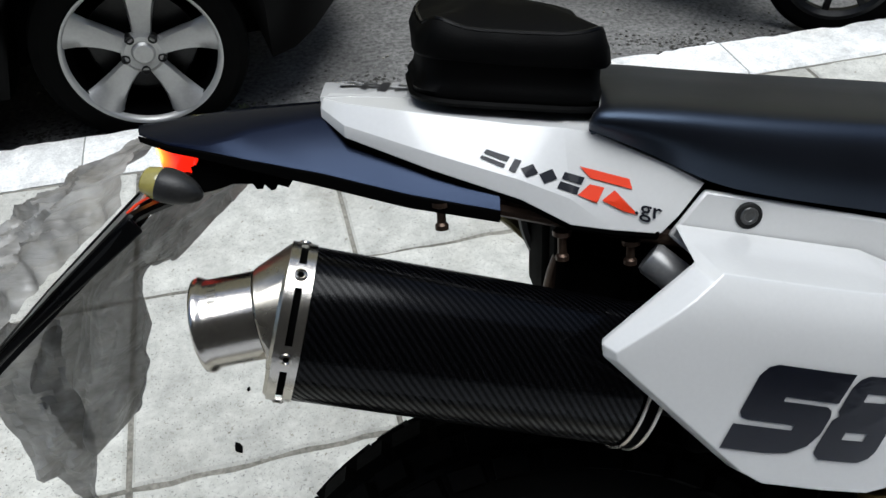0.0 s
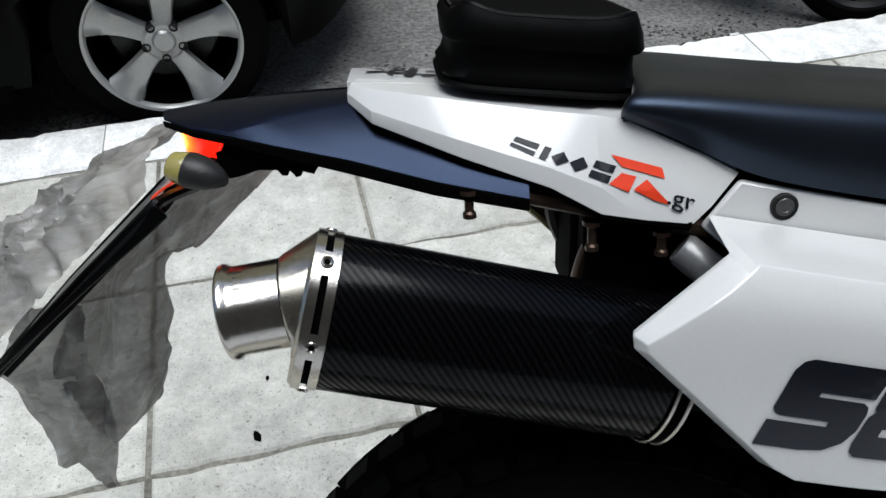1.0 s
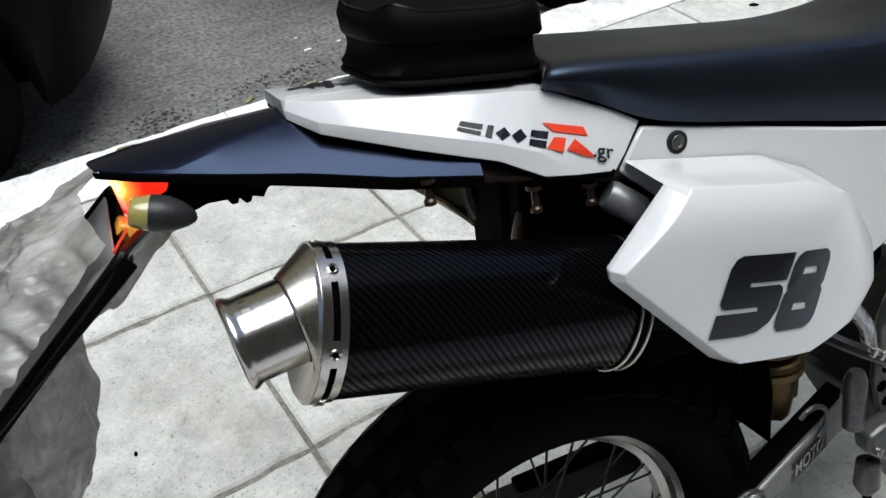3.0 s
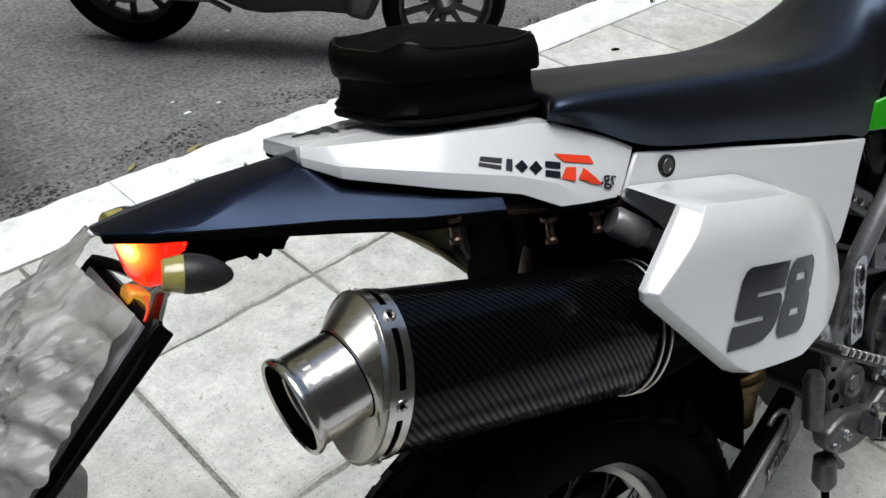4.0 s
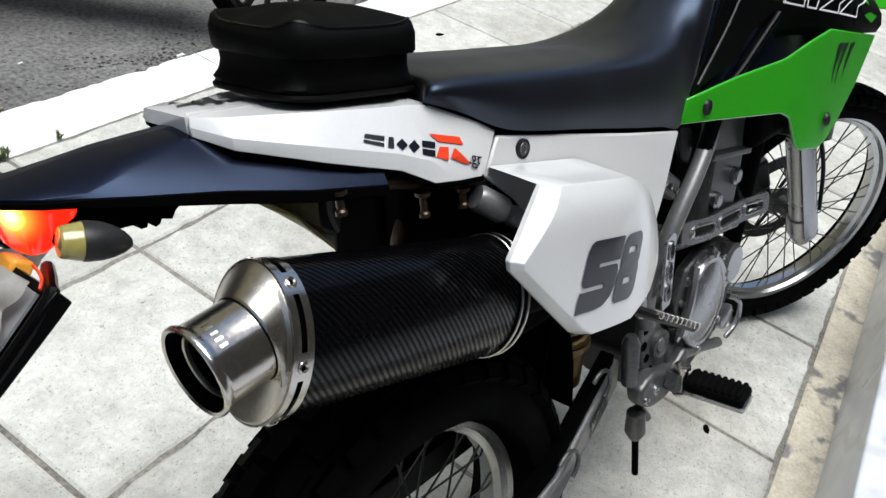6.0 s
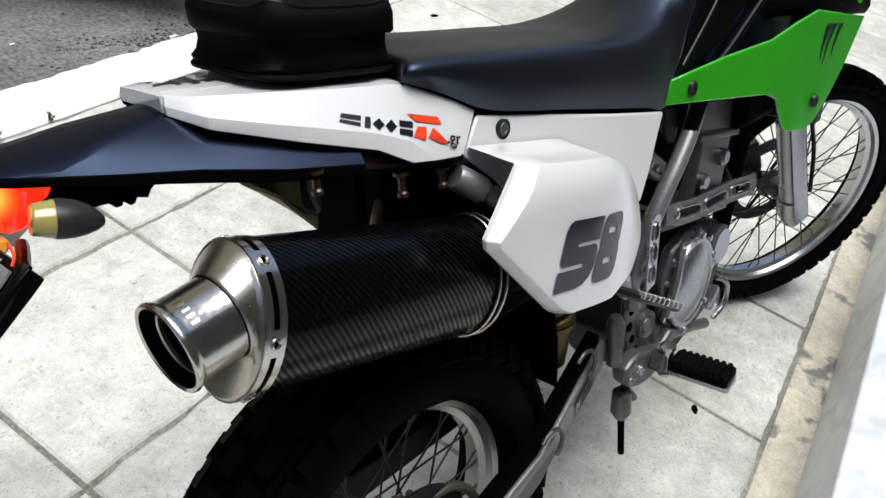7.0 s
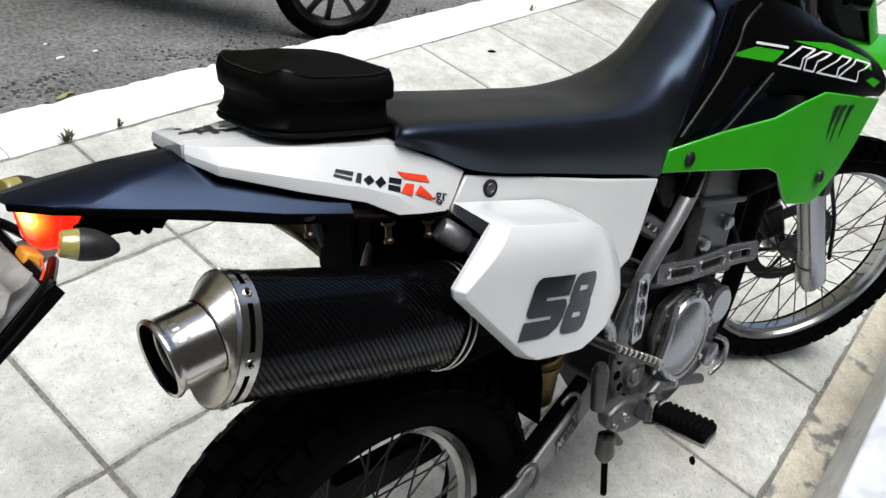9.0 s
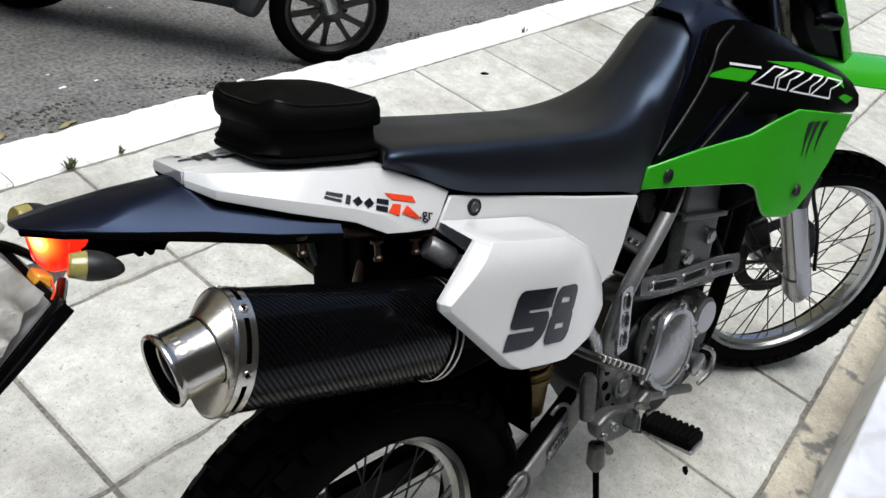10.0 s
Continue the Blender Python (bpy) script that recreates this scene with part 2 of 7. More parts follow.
CAPSTEEL = mat("satin_steel", (0.48, 0.45, 0.39), 0.34, 1.0, vary=0.2, scale=8, fine=200, bump=0.05, rvary=0.3)
ALLOY = mat("cast_alloy", (0.112, 0.112, 0.110), 0.38, 0.6, vary=0.35, scale=16, fine=160, bump=0.2)
FRAMEGREY = mat("grey_frame_paint", (0.18, 0.18, 0.178), 0.34, 0.4, vary=0.25, scale=14, fine=180, bump=0.08)
ALU = mat("worn_aluminium", (0.36, 0.36, 0.37), 0.26, 0.9, vary=0.16, scale=9, fine=220, bump=0.05)
RIMALU = mat("rim_aluminium", (0.44, 0.44, 0.43), 0.24, 0.95, vary=0.18, scale=14, fine=180, bump=0.06)
DARKSTEEL = mat("dark_steel", (0.020, 0.020, 0.020), 0.42, 0.6, vary=0.35, bump=0.1)
CALIPER = mat("caliper_grey", (0.075, 0.074, 0.055), 0.5, 0.3, vary=0.35, scale=20, bump=0.15)
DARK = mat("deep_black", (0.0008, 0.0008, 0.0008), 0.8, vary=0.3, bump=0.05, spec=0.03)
GOLD = mat("gold_anodised", (0.13, 0.09, 0.035), 0.35, 0.8, vary=0.4, bump=0.05)
OLIVE = mat("olive_plastic", (0.22, 0.19, 0.07), 0.5, vary=0.3, scale=8, bump=0.05)
RAIL = mat("bronze_tube", (0.07, 0.045, 0.032), 0.35, 0.7, vary=0.3, bump=0.05)
CARBON = carbon("carbon_weave", 0.0018)
REDLENS = glow("red_lens", (1.0, 0.018, 0.004), 1.0, (0.22, 0.004, 0.003))
bulb_glow(REDLENS, (-0.379, -0.016, 0.939), 0.026)
PLATE = mat("plate_grey", (0.22, 0.225, 0.23), 0.35, vary=0.2, bump=0.03)
PLATELAMP = glow("lit_amber", (1.0, 0.36, 0.03), 0.16, (0.6, 0.30, 0.04))
BULB = glow("lit_bulb", (1.0, 0.50, 0.10), 5.0, (0.8, 0.3, 0.05))
AMBER = mat("amber_lens", (0.30, 0.26, 0.075), 0.15, vary=0.25, bump=0.02, coat=0.6)
CLOTH = mat("black_nylon", (0.0009, 0.0009, 0.0009), 0.6, vary=0.3, scale=20, fine=900, bump=0.15, spec=0.06)
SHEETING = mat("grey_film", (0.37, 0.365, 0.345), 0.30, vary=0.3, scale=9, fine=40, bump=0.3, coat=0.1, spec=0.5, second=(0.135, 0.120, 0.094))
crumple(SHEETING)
see_through(SHEETING, 0.12, 0.10)
DECALBLACK = mat("decal_black", (0.006, 0.007, 0.012), 0.35, vary=0.2, bump=0.02, spec=0.25)
GLOSSBLACK = mat("gloss_number_film", (0.004, 0.005, 0.010), 0.16, vary=0.2, bump=0.01, spec=0.5)
DECALRED = mat("decal_red", (0.72, 0.05, 0.015), 0.3, vary=0.08, bump=0.02)
DECALWHITE = mat("decal_white", (0.8, 0.8, 0.8), 0.35, vary=0.05, bump=0.02)
SLAB = stone("pavement_slab", (0.52, 0.515, 0.47), (0.21, 0.19, 0.145), pits=0.95, stain_max=0.5, stain_scale=2.3, speck_scale=230.0, speck_lo=0.40, speck_hi=0.41)
MORTAR = mat("joint_mortar", (0.22, 0.21, 0.18), 0.95, vary=0.7, scale=5, fine=120, bump=0.6, spec=0.2)
KERB = stone("kerb_stone", (0.86, 0.86, 0.83), (0.50, 0.49, 0.45), pits=0.5, per_piece=0.06, stain_max=0.5, stain_lo=0.54)
ASPHALT = stone("asphalt", (0.175, 0.172, 0.165), (0.055, 0.053, 0.05), pits=0.9, per_piece=0.0, stain_max=0.6, stain_scale=1.3, speck_scale=60.0, speck_lo=0.42)
BORDER = stone("border_screed", (0.50, 0.455, 0.36), (0.17, 0.165, 0.155), pits=0.75, per_piece=0.02, stain_max=0.95, stain_lo=0.56, stain_hi=0.60, stain_scale=6.0)
MARBLE = mat("step_marble", (0.68, 0.70, 0.74), 0.3, vary=0.2, scale=3, fine=14, bump=0.03)
veins(MARBLE, (0.40, 0.39, 0.37))
RENDERED = mat("house_render", (0.12, 0.115, 0.11), 0.9, vary=0.15, scale=1.2, fine=40, bump=0.3, spec=0.2)
OCHRE = mat("ochre_render", (0.60, 0.52, 0.32), 0.9, vary=0.15, scale=0.8, fine=30, bump=0.3, spec=0.2)
CARPAINT = mat("black_car_paint", (0.0006, 0.0006, 0.0006), 0.35, vary=0.2, bump=0.0, spec=0.05)
CARRIM = mat("silver_wheel_paint", (0.36, 0.36, 0.35), 0.34, 0.45, vary=0.10, scale=10, fine=120, bump=0.03)
DIRT = mat("gutter_dirt", (0.058, 0.056, 0.050), 0.95, vary=0.5, scale=30, fine=200, bump=0.3, spec=0.1)
DUSTY = mat("dusty_black_plastic", (0.016, 0.016, 0.016), 0.42, vary=0.45, scale=30, fine=400, bump=0.1, spec=0.3)
LEAF = mat("weed_leaf", (0.10, 0.125, 0.045), 0.6, vary=0.4, bump=0.1)
POSTGREEN = mat("painted_post", (0.07, 0.12, 0.11), 0.5, vary=0.3, bump=0.1)
SCOOTER = mat("scooter_plastic", (0.012, 0.015, 0.018), 0.35, vary=0.3, bump=0.05, coat=0.2)
SCOOTERGREY = mat("scooter_grey", (0.13, 0.16, 0.16), 0.4, vary=0.3, bump=0.1)


# ---- mesh helpers ----
def part(name, bm, material, parent=None, label="", angle=35, bevel=0.0, seg=2):
    """Links a bmesh as one mesh object, under parent where there is one."""
    me = bpy.data.meshes.new(name)
    bmesh.ops.recalc_face_normals(bm, faces=bm.faces)
    if bm.calc_volume(signed=True) < 0:
        bmesh.ops.reverse_faces(bm, faces=bm.faces)
    bm.to_mesh(me)
    bm.free()
    me.materials.append(material)
    me.polygons.foreach_set("use_smooth", [True] * len(me.polygons))
    me.set_sharp_from_angle(angle=radians(angle))
    ob = new(name, me)
    if parent:
        ob.parent = parent
    if bevel:
        mo = ob.modifiers.new("bevel", "BEVEL")
        mo.width, mo.segments, mo.limit_method, mo.angle_limit = bevel, seg, "ANGLE", radians(28)
        mo.harden_normals = False
    if label:
        ob["label"] = label
    return ob


def thicken(bm, t, out=None):
    """Gives an open sheet its thickness, inwards from the side that faces out."""
    bmesh.ops.recalc_face_normals(bm, faces=bm.faces)
    bm.normal_update()
    if out is not None and sum(f.calc_area() * f.normal.dot(out) for f in bm.faces) < 0:
        bmesh.ops.reverse_faces(bm, faces=bm.faces)
        bm.normal_update()
    bmesh.ops.solidify(bm, geom=bm.faces[:], thickness=t)


def face(bm, pts):
    return bm.faces.new([bm.verts.new(p) for p in pts])


def skin(bm, rings, closed=True, caps=True):
    """Quads between rings of equal length."""
    vs = [[bm.verts.new(p) for p in r] for r in rings]
    k = len(vs[0])
    for a, b in zip(vs, vs[1:]):
        for i in range(k if closed else k - 1):
            j = (i + 1) % k
            bm.faces.new((a[i], a[j], b[j], b[i]))
    if caps and closed:
        bm.faces.new(vs[0][::-1])
        bm.faces.new(vs[-1])
    return vs


def frame_of(d):
    d = Vector(d).normalized()
    up = Vector((0, 0, 1)) if abs(d.z) < 0.9 else Vector((1, 0, 0))
    a = d.cross(up).normalized()
    return d, a, d.cross(a)


def tube(bm, pts, r, seg=10, taper=None, caps=True):
    """A round bar along points, with a radius for each point where taper is given."""
    pts = [Vector(p) for p in pts]
    rings, last = [], None
    for i, p in enumerate(pts):
        d = (pts[min(i + 1, len(pts) - 1)] - pts[max(i - 1, 0)]).normalized()
        if last is None:
            _, a, b = frame_of(d)
        else:
            a = (last - d * last.dot(d)).normalized()
            b = d.cross(a)
        last = a
        rad = taper[i] if taper else r
        rings.append([p + (a * math.cos(t) + b * math.sin(t)) * rad for t in [2 * math.pi * k / seg for k in range(seg)]])
    return skin(bm, rings, caps=caps)


def smooth_path(pts, steps=6):
    """Catmull-Rom through the points."""
    p = [Vector(q) for q in pts]
    p = [p[0]] + p + [p[-1]]
    out = []
    for i in range(1, len(p) - 2):
        for k in range(steps):
            t = k / steps
            a, b, c, d = p[i - 1], p[i], p[i + 1], p[i + 2]
            out.append(0.5 * ((2 * b) + (c - a) * t + (2 * a - 5 * b + 4 * c - d) * t * t + (3 * b - a - 3 * c + d) * t ** 3))
    return out + [p[-2]]


def lathe(bm, profile, centre, axis, seg=32, uv=False, close=False):
    """Turns (along, radius) pairs round an axis through centre."""
    d, a, b = frame_of(axis)
    c = Vector(centre)
    rings = [[c + d * s + (a * math.cos(t) + b * math.sin(t)) * max(r, 1e-5) for t in [2 * math.pi * k / seg for k in range(seg)]] for s, r in profile]
    vs = skin(bm, rings, caps=False)
    if close:
        k = len(vs[0])
        for i in range(k):
            j = (i + 1) % k
            bm.faces.new((vs[-1][i], vs[-1][j], vs[0][j], vs[0][i]))
    if uv:
        lay = bm.loops.layers.uv.new("metres")
        for f in bm.faces:
            ang = [math.atan2((lp.vert.co - c).dot(b), (lp.vert.co - c).dot(a)) for lp in f.loops]
            if max(ang) - min(ang) > math.pi:
                ang = [x + 2 * math.pi if x < 0 else x for x in ang]
            for lp, x in zip(f.loops, ang):
                q = lp.vert.co - c
                rad = (q - d * q.dot(d)).length
                lp[lay].uv = (q.dot(d), x * uv)
    return vs


def slab(bm, outline, depth):
    """A flat piece: its outline of 3D points, thickened by the vector depth."""
    dv = Vector(depth)
    a = [bm.verts.new(p) for p in outline]
    b = [bm.verts.new(Vector(p) + dv) for p in outline]
    k = len(a)
    bm.faces.new(a)
    bm.faces.new(b[::-1])
    for i in range(k):
        j = (i + 1) % k
        bm.faces.new((a[j], a[i], b[i], b[j]))


def box(bm, c, s, m=None):
    r = bmesh.ops.create_cube(bm, size=1.0)
    bmesh.ops.scale(bm, vec=s, verts=r["verts"])
    if m:
        bmesh.ops.transform(bm, matrix=m, verts=r["verts"])
    bmesh.ops.translate(bm, vec=c, verts=r["verts"])
    return r["verts"]


def thing(name, m, label, category, group="", kind=""):
    e = new(name)
    e.matrix_basis = m
    e.empty_display_size = 0.1
    return tagged(e, label, category, group, kind)


# ---- the pavement, the road and the walls ----
X0, Y0, PX, PY = 0.160, 0.491, 0.511, 0.4935
PAVE_S, KERB_N, ROAD_Z = -0.500, 1.690, -0.10
KERB_S = Y0 + 2 * PY

bm = bmesh.new()
slab(bm, [(-14, PAVE_S, -0.005), (16, PAVE_S, -0.005), (16, KERB_S + 0.004, -0.005), (-14, KERB_S + 0.004, -0.005)], (0, 0, -0.12))
pavement = tagged(part("pavement", bm, MORTAR), "sunken grey mortar bed of the slab pavement", "pavement", kind="structure")

bm = bmesh.new()
bmesh.ops.create_grid(bm, x_segments=90, y_segments=60, size=1)
for v in bm.verts:
    v.co.x, v.co.y = v.co.x * 300, v.co.y * 300
    v.co.z = ROAD_Z
tagged(part("road", bm, ASPHALT), "worn grey asphalt street with loose grit", "road", kind="structure")

bm = bmesh.new()
slab(bm, [(-14, PAVE_S - 0.09, -0.002), (16, PAVE_S - 0.09, -0.002), (16, PAVE_S, -0.002), (-14, PAVE_S, -0.002)], (0, 0, -0.12))
tagged(part("border_strip", bm, BORDER), "yellowish screed strip patched beside the marble step", "paving", kind="structure")

bm = bmesh.new()
box(bm, (1.0, PAVE_S - 0.09 - 0.75, 0.02), (30, 1.5, 0.40))
tagged(part("step", bm, MARBLE, bevel=0.006), "grey-white veined marble step beside the pavement", "step", kind="structure")
bm = bmesh.new()
box(bm, (0, PAVE_S - 1.59 - 0.15, 2.3), (30, 0.3, 4.8))
tagged(part("wall_south", bm, RENDERED), "plain rendered wall at the back of the forecourt", "wall", kind="structure")
bm = bmesh.new()
box(bm, (0, 9.0, 6.4), (60, 0.3, 13.2))
tagged(part("wall_north", bm, OCHRE), "plain rendered house wall across the street", "wall", kind="structure")


# ---- the motorcycle: u ahead, v to its left, w up, from the foot of the rear wheel ----
BIKE = pose(0.25, -0.135, 0, 0, 0, -10.2) @ pose(0, 0, 0, -19.0, 0, 0)
bike = thing("motorcycle", BIKE, "white, green and black trail motorcycle leaning on its side stand", "motorcycle")


def wheel(name, R, r, width, spokes, label, hub_w, knob_rows, seed, disc_r, local):
    """A spoked wheel about the origin, axle along y: rim, tyre with blocks, hub, disc and spokes."""
    rnd = random.Random(seed)
    bm = bmesh.new()
    lathe(bm, [(-hub_w, 0.022), (-hub_w, 0.034), (-hub_w + 0.008, 0.036), (-hub_w + 0.014, 0.024), (hub_w - 0.014, 0.026), (hub_w - 0.008, 0.040), (hub_w, 0.038), (hub_w, 0.02)], (0, 0, 0), (0, 1, 0), 28)
    lathe(bm, [(-hub_w - 0.03, 0.0), (-hub_w - 0.03, 0.013), (hub_w + 0.03, 0.013), (hub_w + 0.03, 0.0)], (0, 0, 0), (0, 1, 0), 16)
    w = part(name, bm, ALLOY, bike, label)
    w.matrix_basis = local
    half = width / 2
    bm = bmesh.new()
    lathe(bm, [(-0.027, r), (-0.030, r - 0.004), (-0.026, r - 0.012), (-0.016, r - 0.016), (-0.010, r - 0.026), (0.010, r - 0.026), (0.016, r - 0.016), (0.026, r - 0.012), (0.030, r - 0.004), (0.027, r)], (0, 0, 0), (0, 1, 0), 72, close=True)
    part("rim", bm, RIMALU, w, "satin aluminium rim")
    bm = bmesh.new()
    cr = half * 0.92
    mid = R - 0.012 - cr
    prof = [(-0.024, r - 0.004), (-0.032, r + 0.008)]
    for k in range(13):
        a = math.pi * (1.13 - 1.26 * k / 12)
        prof.append((math.cos(a) * half, mid + math.sin(a) * cr))
    prof += [(0.032, r + 0.008), (0.024, r - 0.004)]
    lathe(bm, prof, (0, 0, 0), (0, 1, 0), 84)
    n = knob_rows
    LB = 0.74 * math.tau * R / n
    blocks = {}
    for row, (a, size) in enumerate(((88, (0.028, LB)), (62, (0.023, LB)), (118, (0.023, LB)), (36, (0.022, LB)), (144, (0.022, LB)))):
        for k in range(n):
            t = 2 * math.pi * (k + (0.5 if row in (1, 2) else 0) + rnd.uniform(-0.05, 0.05)) / n
            aa = radians(a)
            c = Vector((0, math.cos(aa) * half, mid + math.sin(aa) * cr))
            out = Vector((0, math.cos(aa), math.sin(aa)))
            side = Vector((0, -math.sin(aa), math.cos(aa)))
            turn = Matrix.Rotation(t, 3, "Y")
            key = size
            if key not in blocks:
                kb = bmesh.new()
                lo, hi = [], []
                for sx, sy in ((-1, -1), (1, -1), (1, 1), (-1, 1)):
                    lo.append(kb.verts.new((sx * size[1] / 2, sy * size[0] / 2, -0.003)))
                    hi.append(kb.verts.new((sx * (size[1] / 2 - 0.002), sy * (size[0] / 2 - 0.0015), 0.014)))
                kb.faces.new(hi)
                for i in range(4):
                    j = (i + 1) % 4
                    kb.faces.new((lo[i], lo[j], hi[j], hi[i]))
                blocks[key] = bpy.data.meshes.new("tread_block")
                kb.to_mesh(blocks[key])
                kb.free()
                blocks[key].materials.append(RUBBER)
            ob = new("tread_block", blocks[key])
            ob.parent = w
            m3 = Matrix((Vector((1, 0, 0)), -side, out)).transposed()
            ob.matrix_basis = (turn @ m3).to_4x4()
            ob.matrix_basis.translation = turn @ c
    part("tyre", bm, RUBBER, w, "knobbly black tyre")
    bm = bmesh.new()
    ds = -1 if name == "rear_wheel" else 1
    lathe(bm, [(0.0, disc_r), (0.004, disc_r), (0.004, disc_r * 0.72), (0.0, disc_r * 0.72)], (0, ds * (hub_w + 0.012), 0), (0, 1, 0), 48, close=True)
    part("brake_disc", bm, DARKSTEEL, w)
    for k in range(6):
        a = k * math.pi / 3
        bm = bmesh.new()
        tube(bm, [(math.sin(a) * 0.03, ds * (hub_w + 0.01), math.cos(a) * 0.03), (math.sin(a + 0.3) * disc_r * 0.74, ds * (hub_w + 0.01), math.cos(a + 0.3) * disc_r * 0.74)], 0.005, 6)
        part("disc_arm", bm, DARKSTEEL, w)
    bm = bmesh.new()
    tube(bm, [(0, 0, 0), (0, 0, 1)], 0.0017, 6)
    first = part("spoke", bm, DARKSTEEL, w)
    me = first.data
    for k in range(spokes):
        side_s = 1 if k % 2 else -1
        lead = 1 if (k // 2) % 2 else -1
        a = 2 * math.pi * k / spokes
        p0 = Vector((math.sin(a - lead * 1.25) * 0.034, side_s * (hub_w - 0.006), math.cos(a - lead * 1.25) * 0.034))
        p1 = Vector((math.sin(a) * (r - 0.022), side_s * 0.004, math.cos(a) * (r - 0.022)))
        ob = first if k == 0 else new("spoke", me)
        ob.parent = w
        q = (p1 - p0).to_track_quat("Z", "Y")
        ob.matrix_basis = Matrix.LocRotScale(p0, q, (1, 1, (p1 - p0).length))
    return w


# rear wheel
wheel("rear_wheel", 0.325, 0.219, 0.130, 36, "spoked rear wheel", 0.045, 40, 3, 0.11, Matrix.Translation((-0.036, -0.010, 0.325)))

# front end, steered to the right
RAKE, STEER = radians(26.5), radians(-30)
AX = Vector((-math.sin(RAKE), 0, math.cos(RAKE)))
FORE = Vector((math.cos(RAKE), 0, math.sin(RAKE)))
AXLE = Vector((1.43, 0.045, 0.372))
HEAD = AXLE - FORE * 0.04
FRONT = Matrix.Translation(HEAD) @ Matrix.Rotation(STEER, 4, AX) @ Matrix.Translation(-HEAD)
wheel("front_wheel", 0.342, 0.277, 0.088, 36, "spoked front wheel", 0.040, 48, 5, 0.125, FRONT @ Matrix.Translation(AXLE))


def front_part(name, bm, material, label="", **k):
    bmesh.ops.transform(bm, matrix=FRONT, verts=bm.verts)
    return part(name, bm, material, bike, label, **k)


for s in (-1, 1):
    bm = bmesh.new()
    foot = AXLE + Vector((0, s * 0.084, 0)) - FORE * 0.03
    tube(bm, [foot + AX * 0.02, foot + AX * 0.40], 0.026, 20)
    tube(bm, [foot + AX * 0.39, foot + AX * 0.415], 0.030, 20)
    tube(bm, [foot + AX * 0.06, foot + AX * 0.01, foot - AX * 0.03], 0.03, 16, taper=[0.031, 0.034, 0.02])
    front_part("fork_leg", bm, ALU, "silver lower fork leg", bevel=0.003)
    bm = bmesh.new()
    tube(bm, [foot + AX * 0.40, foot + AX * 1.0], 0.0215, 18)
    front_part("fork_tube", bm, STEEL, "polished fork tube")
    # guard in front of the leg
    bm = bmesh.new()
    rings = []
    for k in range(9):
        t = k / 8
        c = foot + AX * (0.0 + 0.40 * t) - FORE * 0.0 + Vector((0, s * 0.012, 0))
        wd = 0.027 - 0.003 * t
        rings.append([c + FORE * (0.034 * math.sin(a)) + Vector((0, s * wd * math.cos(a), 0)) for a in [radians(-30 + 150 * i / 7) for i in range(8)]])
    skin(bm, rings, closed=False)
    thicken(bm, 0.003)
    front_part("fork_guard", bm, ALU, "pale fork guard", bevel=0.001)
    bm = bmesh.new()
    for h in (0.60, 0.94):
        box(bm, foot + AX * h + Vector((0, -s * 0.045, 0)), (0.07, 0.12, 0.035), Matrix.Rotation(-RAKE, 4, "Y"))
    front_part("fork_clamp", bm, DARKSTEEL, bevel=0.006)

# front fender, long and narrow, above the wheel
bm = bmesh.new()
rings = []
for k in range(15):
    t = k / 14
    u = 1.16 + 0.66 * t
    wv = 0.990 + 0.040 * math.sin(t * 2.6) - 0.13 * t
    hw = 0.055 + 0.03 * math.sin(math.pi * min(1, t * 1.25)) - 0.03 * max(0, t - 0.6)
    rings.append([(u, hw * q, wv - 0.045 * abs(q) ** 2.2) for q in (-1, -0.85, -0.55, -0.2, 0.2, 0.55, 0.85, 1)])
skin(bm, rings, closed=False)
thicken(bm, 0.004)
front_part("front_fender", bm, GREEN, "bright green front fender", bevel=0.001)

# number board with the headlamp shroud, dark inside
bm = bmesh.new()
rings = []
for k in range(6):
    t = k / 5
    c = Vector((1.300, 0.02, 0.945)) + AX * 0.30 * t + FORE * (0.03 - 0.04 * t)
    hw = 0.052 + 0.012 * math.sin(math.pi * t)
    rings.append([c + Vector((0, hw * q, 0)) - FORE * (0.05 * abs(q) ** 2) for q in (-1, -0.6, -0.2, 0.2, 0.6, 1)])
skin(bm, rings, closed=False)
thicken(bm, 0.004)
front_part("headlamp_cowl", bm, GREEN, "bright green headlamp cowl", bevel=0.001)
# black back of the headlamp between the cowl and the fork
bm = bmesh.new()
rings = []
for k in range(6):
    t = k / 5
    c = Vector((1.300, 0.02, 0.945)) + AX * (0.03 + 0.30 * t) + FORE * (0.004 - 0.05 * t)
    hw, deep = 0.046 + 0.012 * math.sin(math.pi * t), 0.075 + 0.030 * math.sin(math.pi * t)
    rings.append([c + Vector((0, hw * q, 0)) - FORE * (deep * f) for q, f in ((-1, 0.35), (-0.8, 0.8), (-0.4, 1), (0.4, 1), (0.8, 0.8), (1, 0.35), (0.6, 0), (-0.6, 0))])
skin(bm, rings)
front_part("headlamp_back", bm, BLACK, "black back of the headlamp", bevel=0.004)
for s in (-1, 1):
    bm = bmesh.new()
    lathe(bm, [(-0.032, 0.002), (-0.026, 0.012), (0.0, 0.018), (0.024, 0.015), (0.030, 0.002)], Vector((1.125, s * 0.088, 1.078)), (1, 0, -0.1), 18)
    fi = front_part("front_indicator", bm, BLACK, "black front indicator")
    bm = bmesh.new()
    tube(bm, [(1.14, s * 0.03, 1.078), (1.125, s * 0.08, 1.078)], 0.006, 8)
    bmesh.ops.transform(bm, matrix=FRONT, verts=bm.verts)
    part("stem", bm, BLACK, fi)
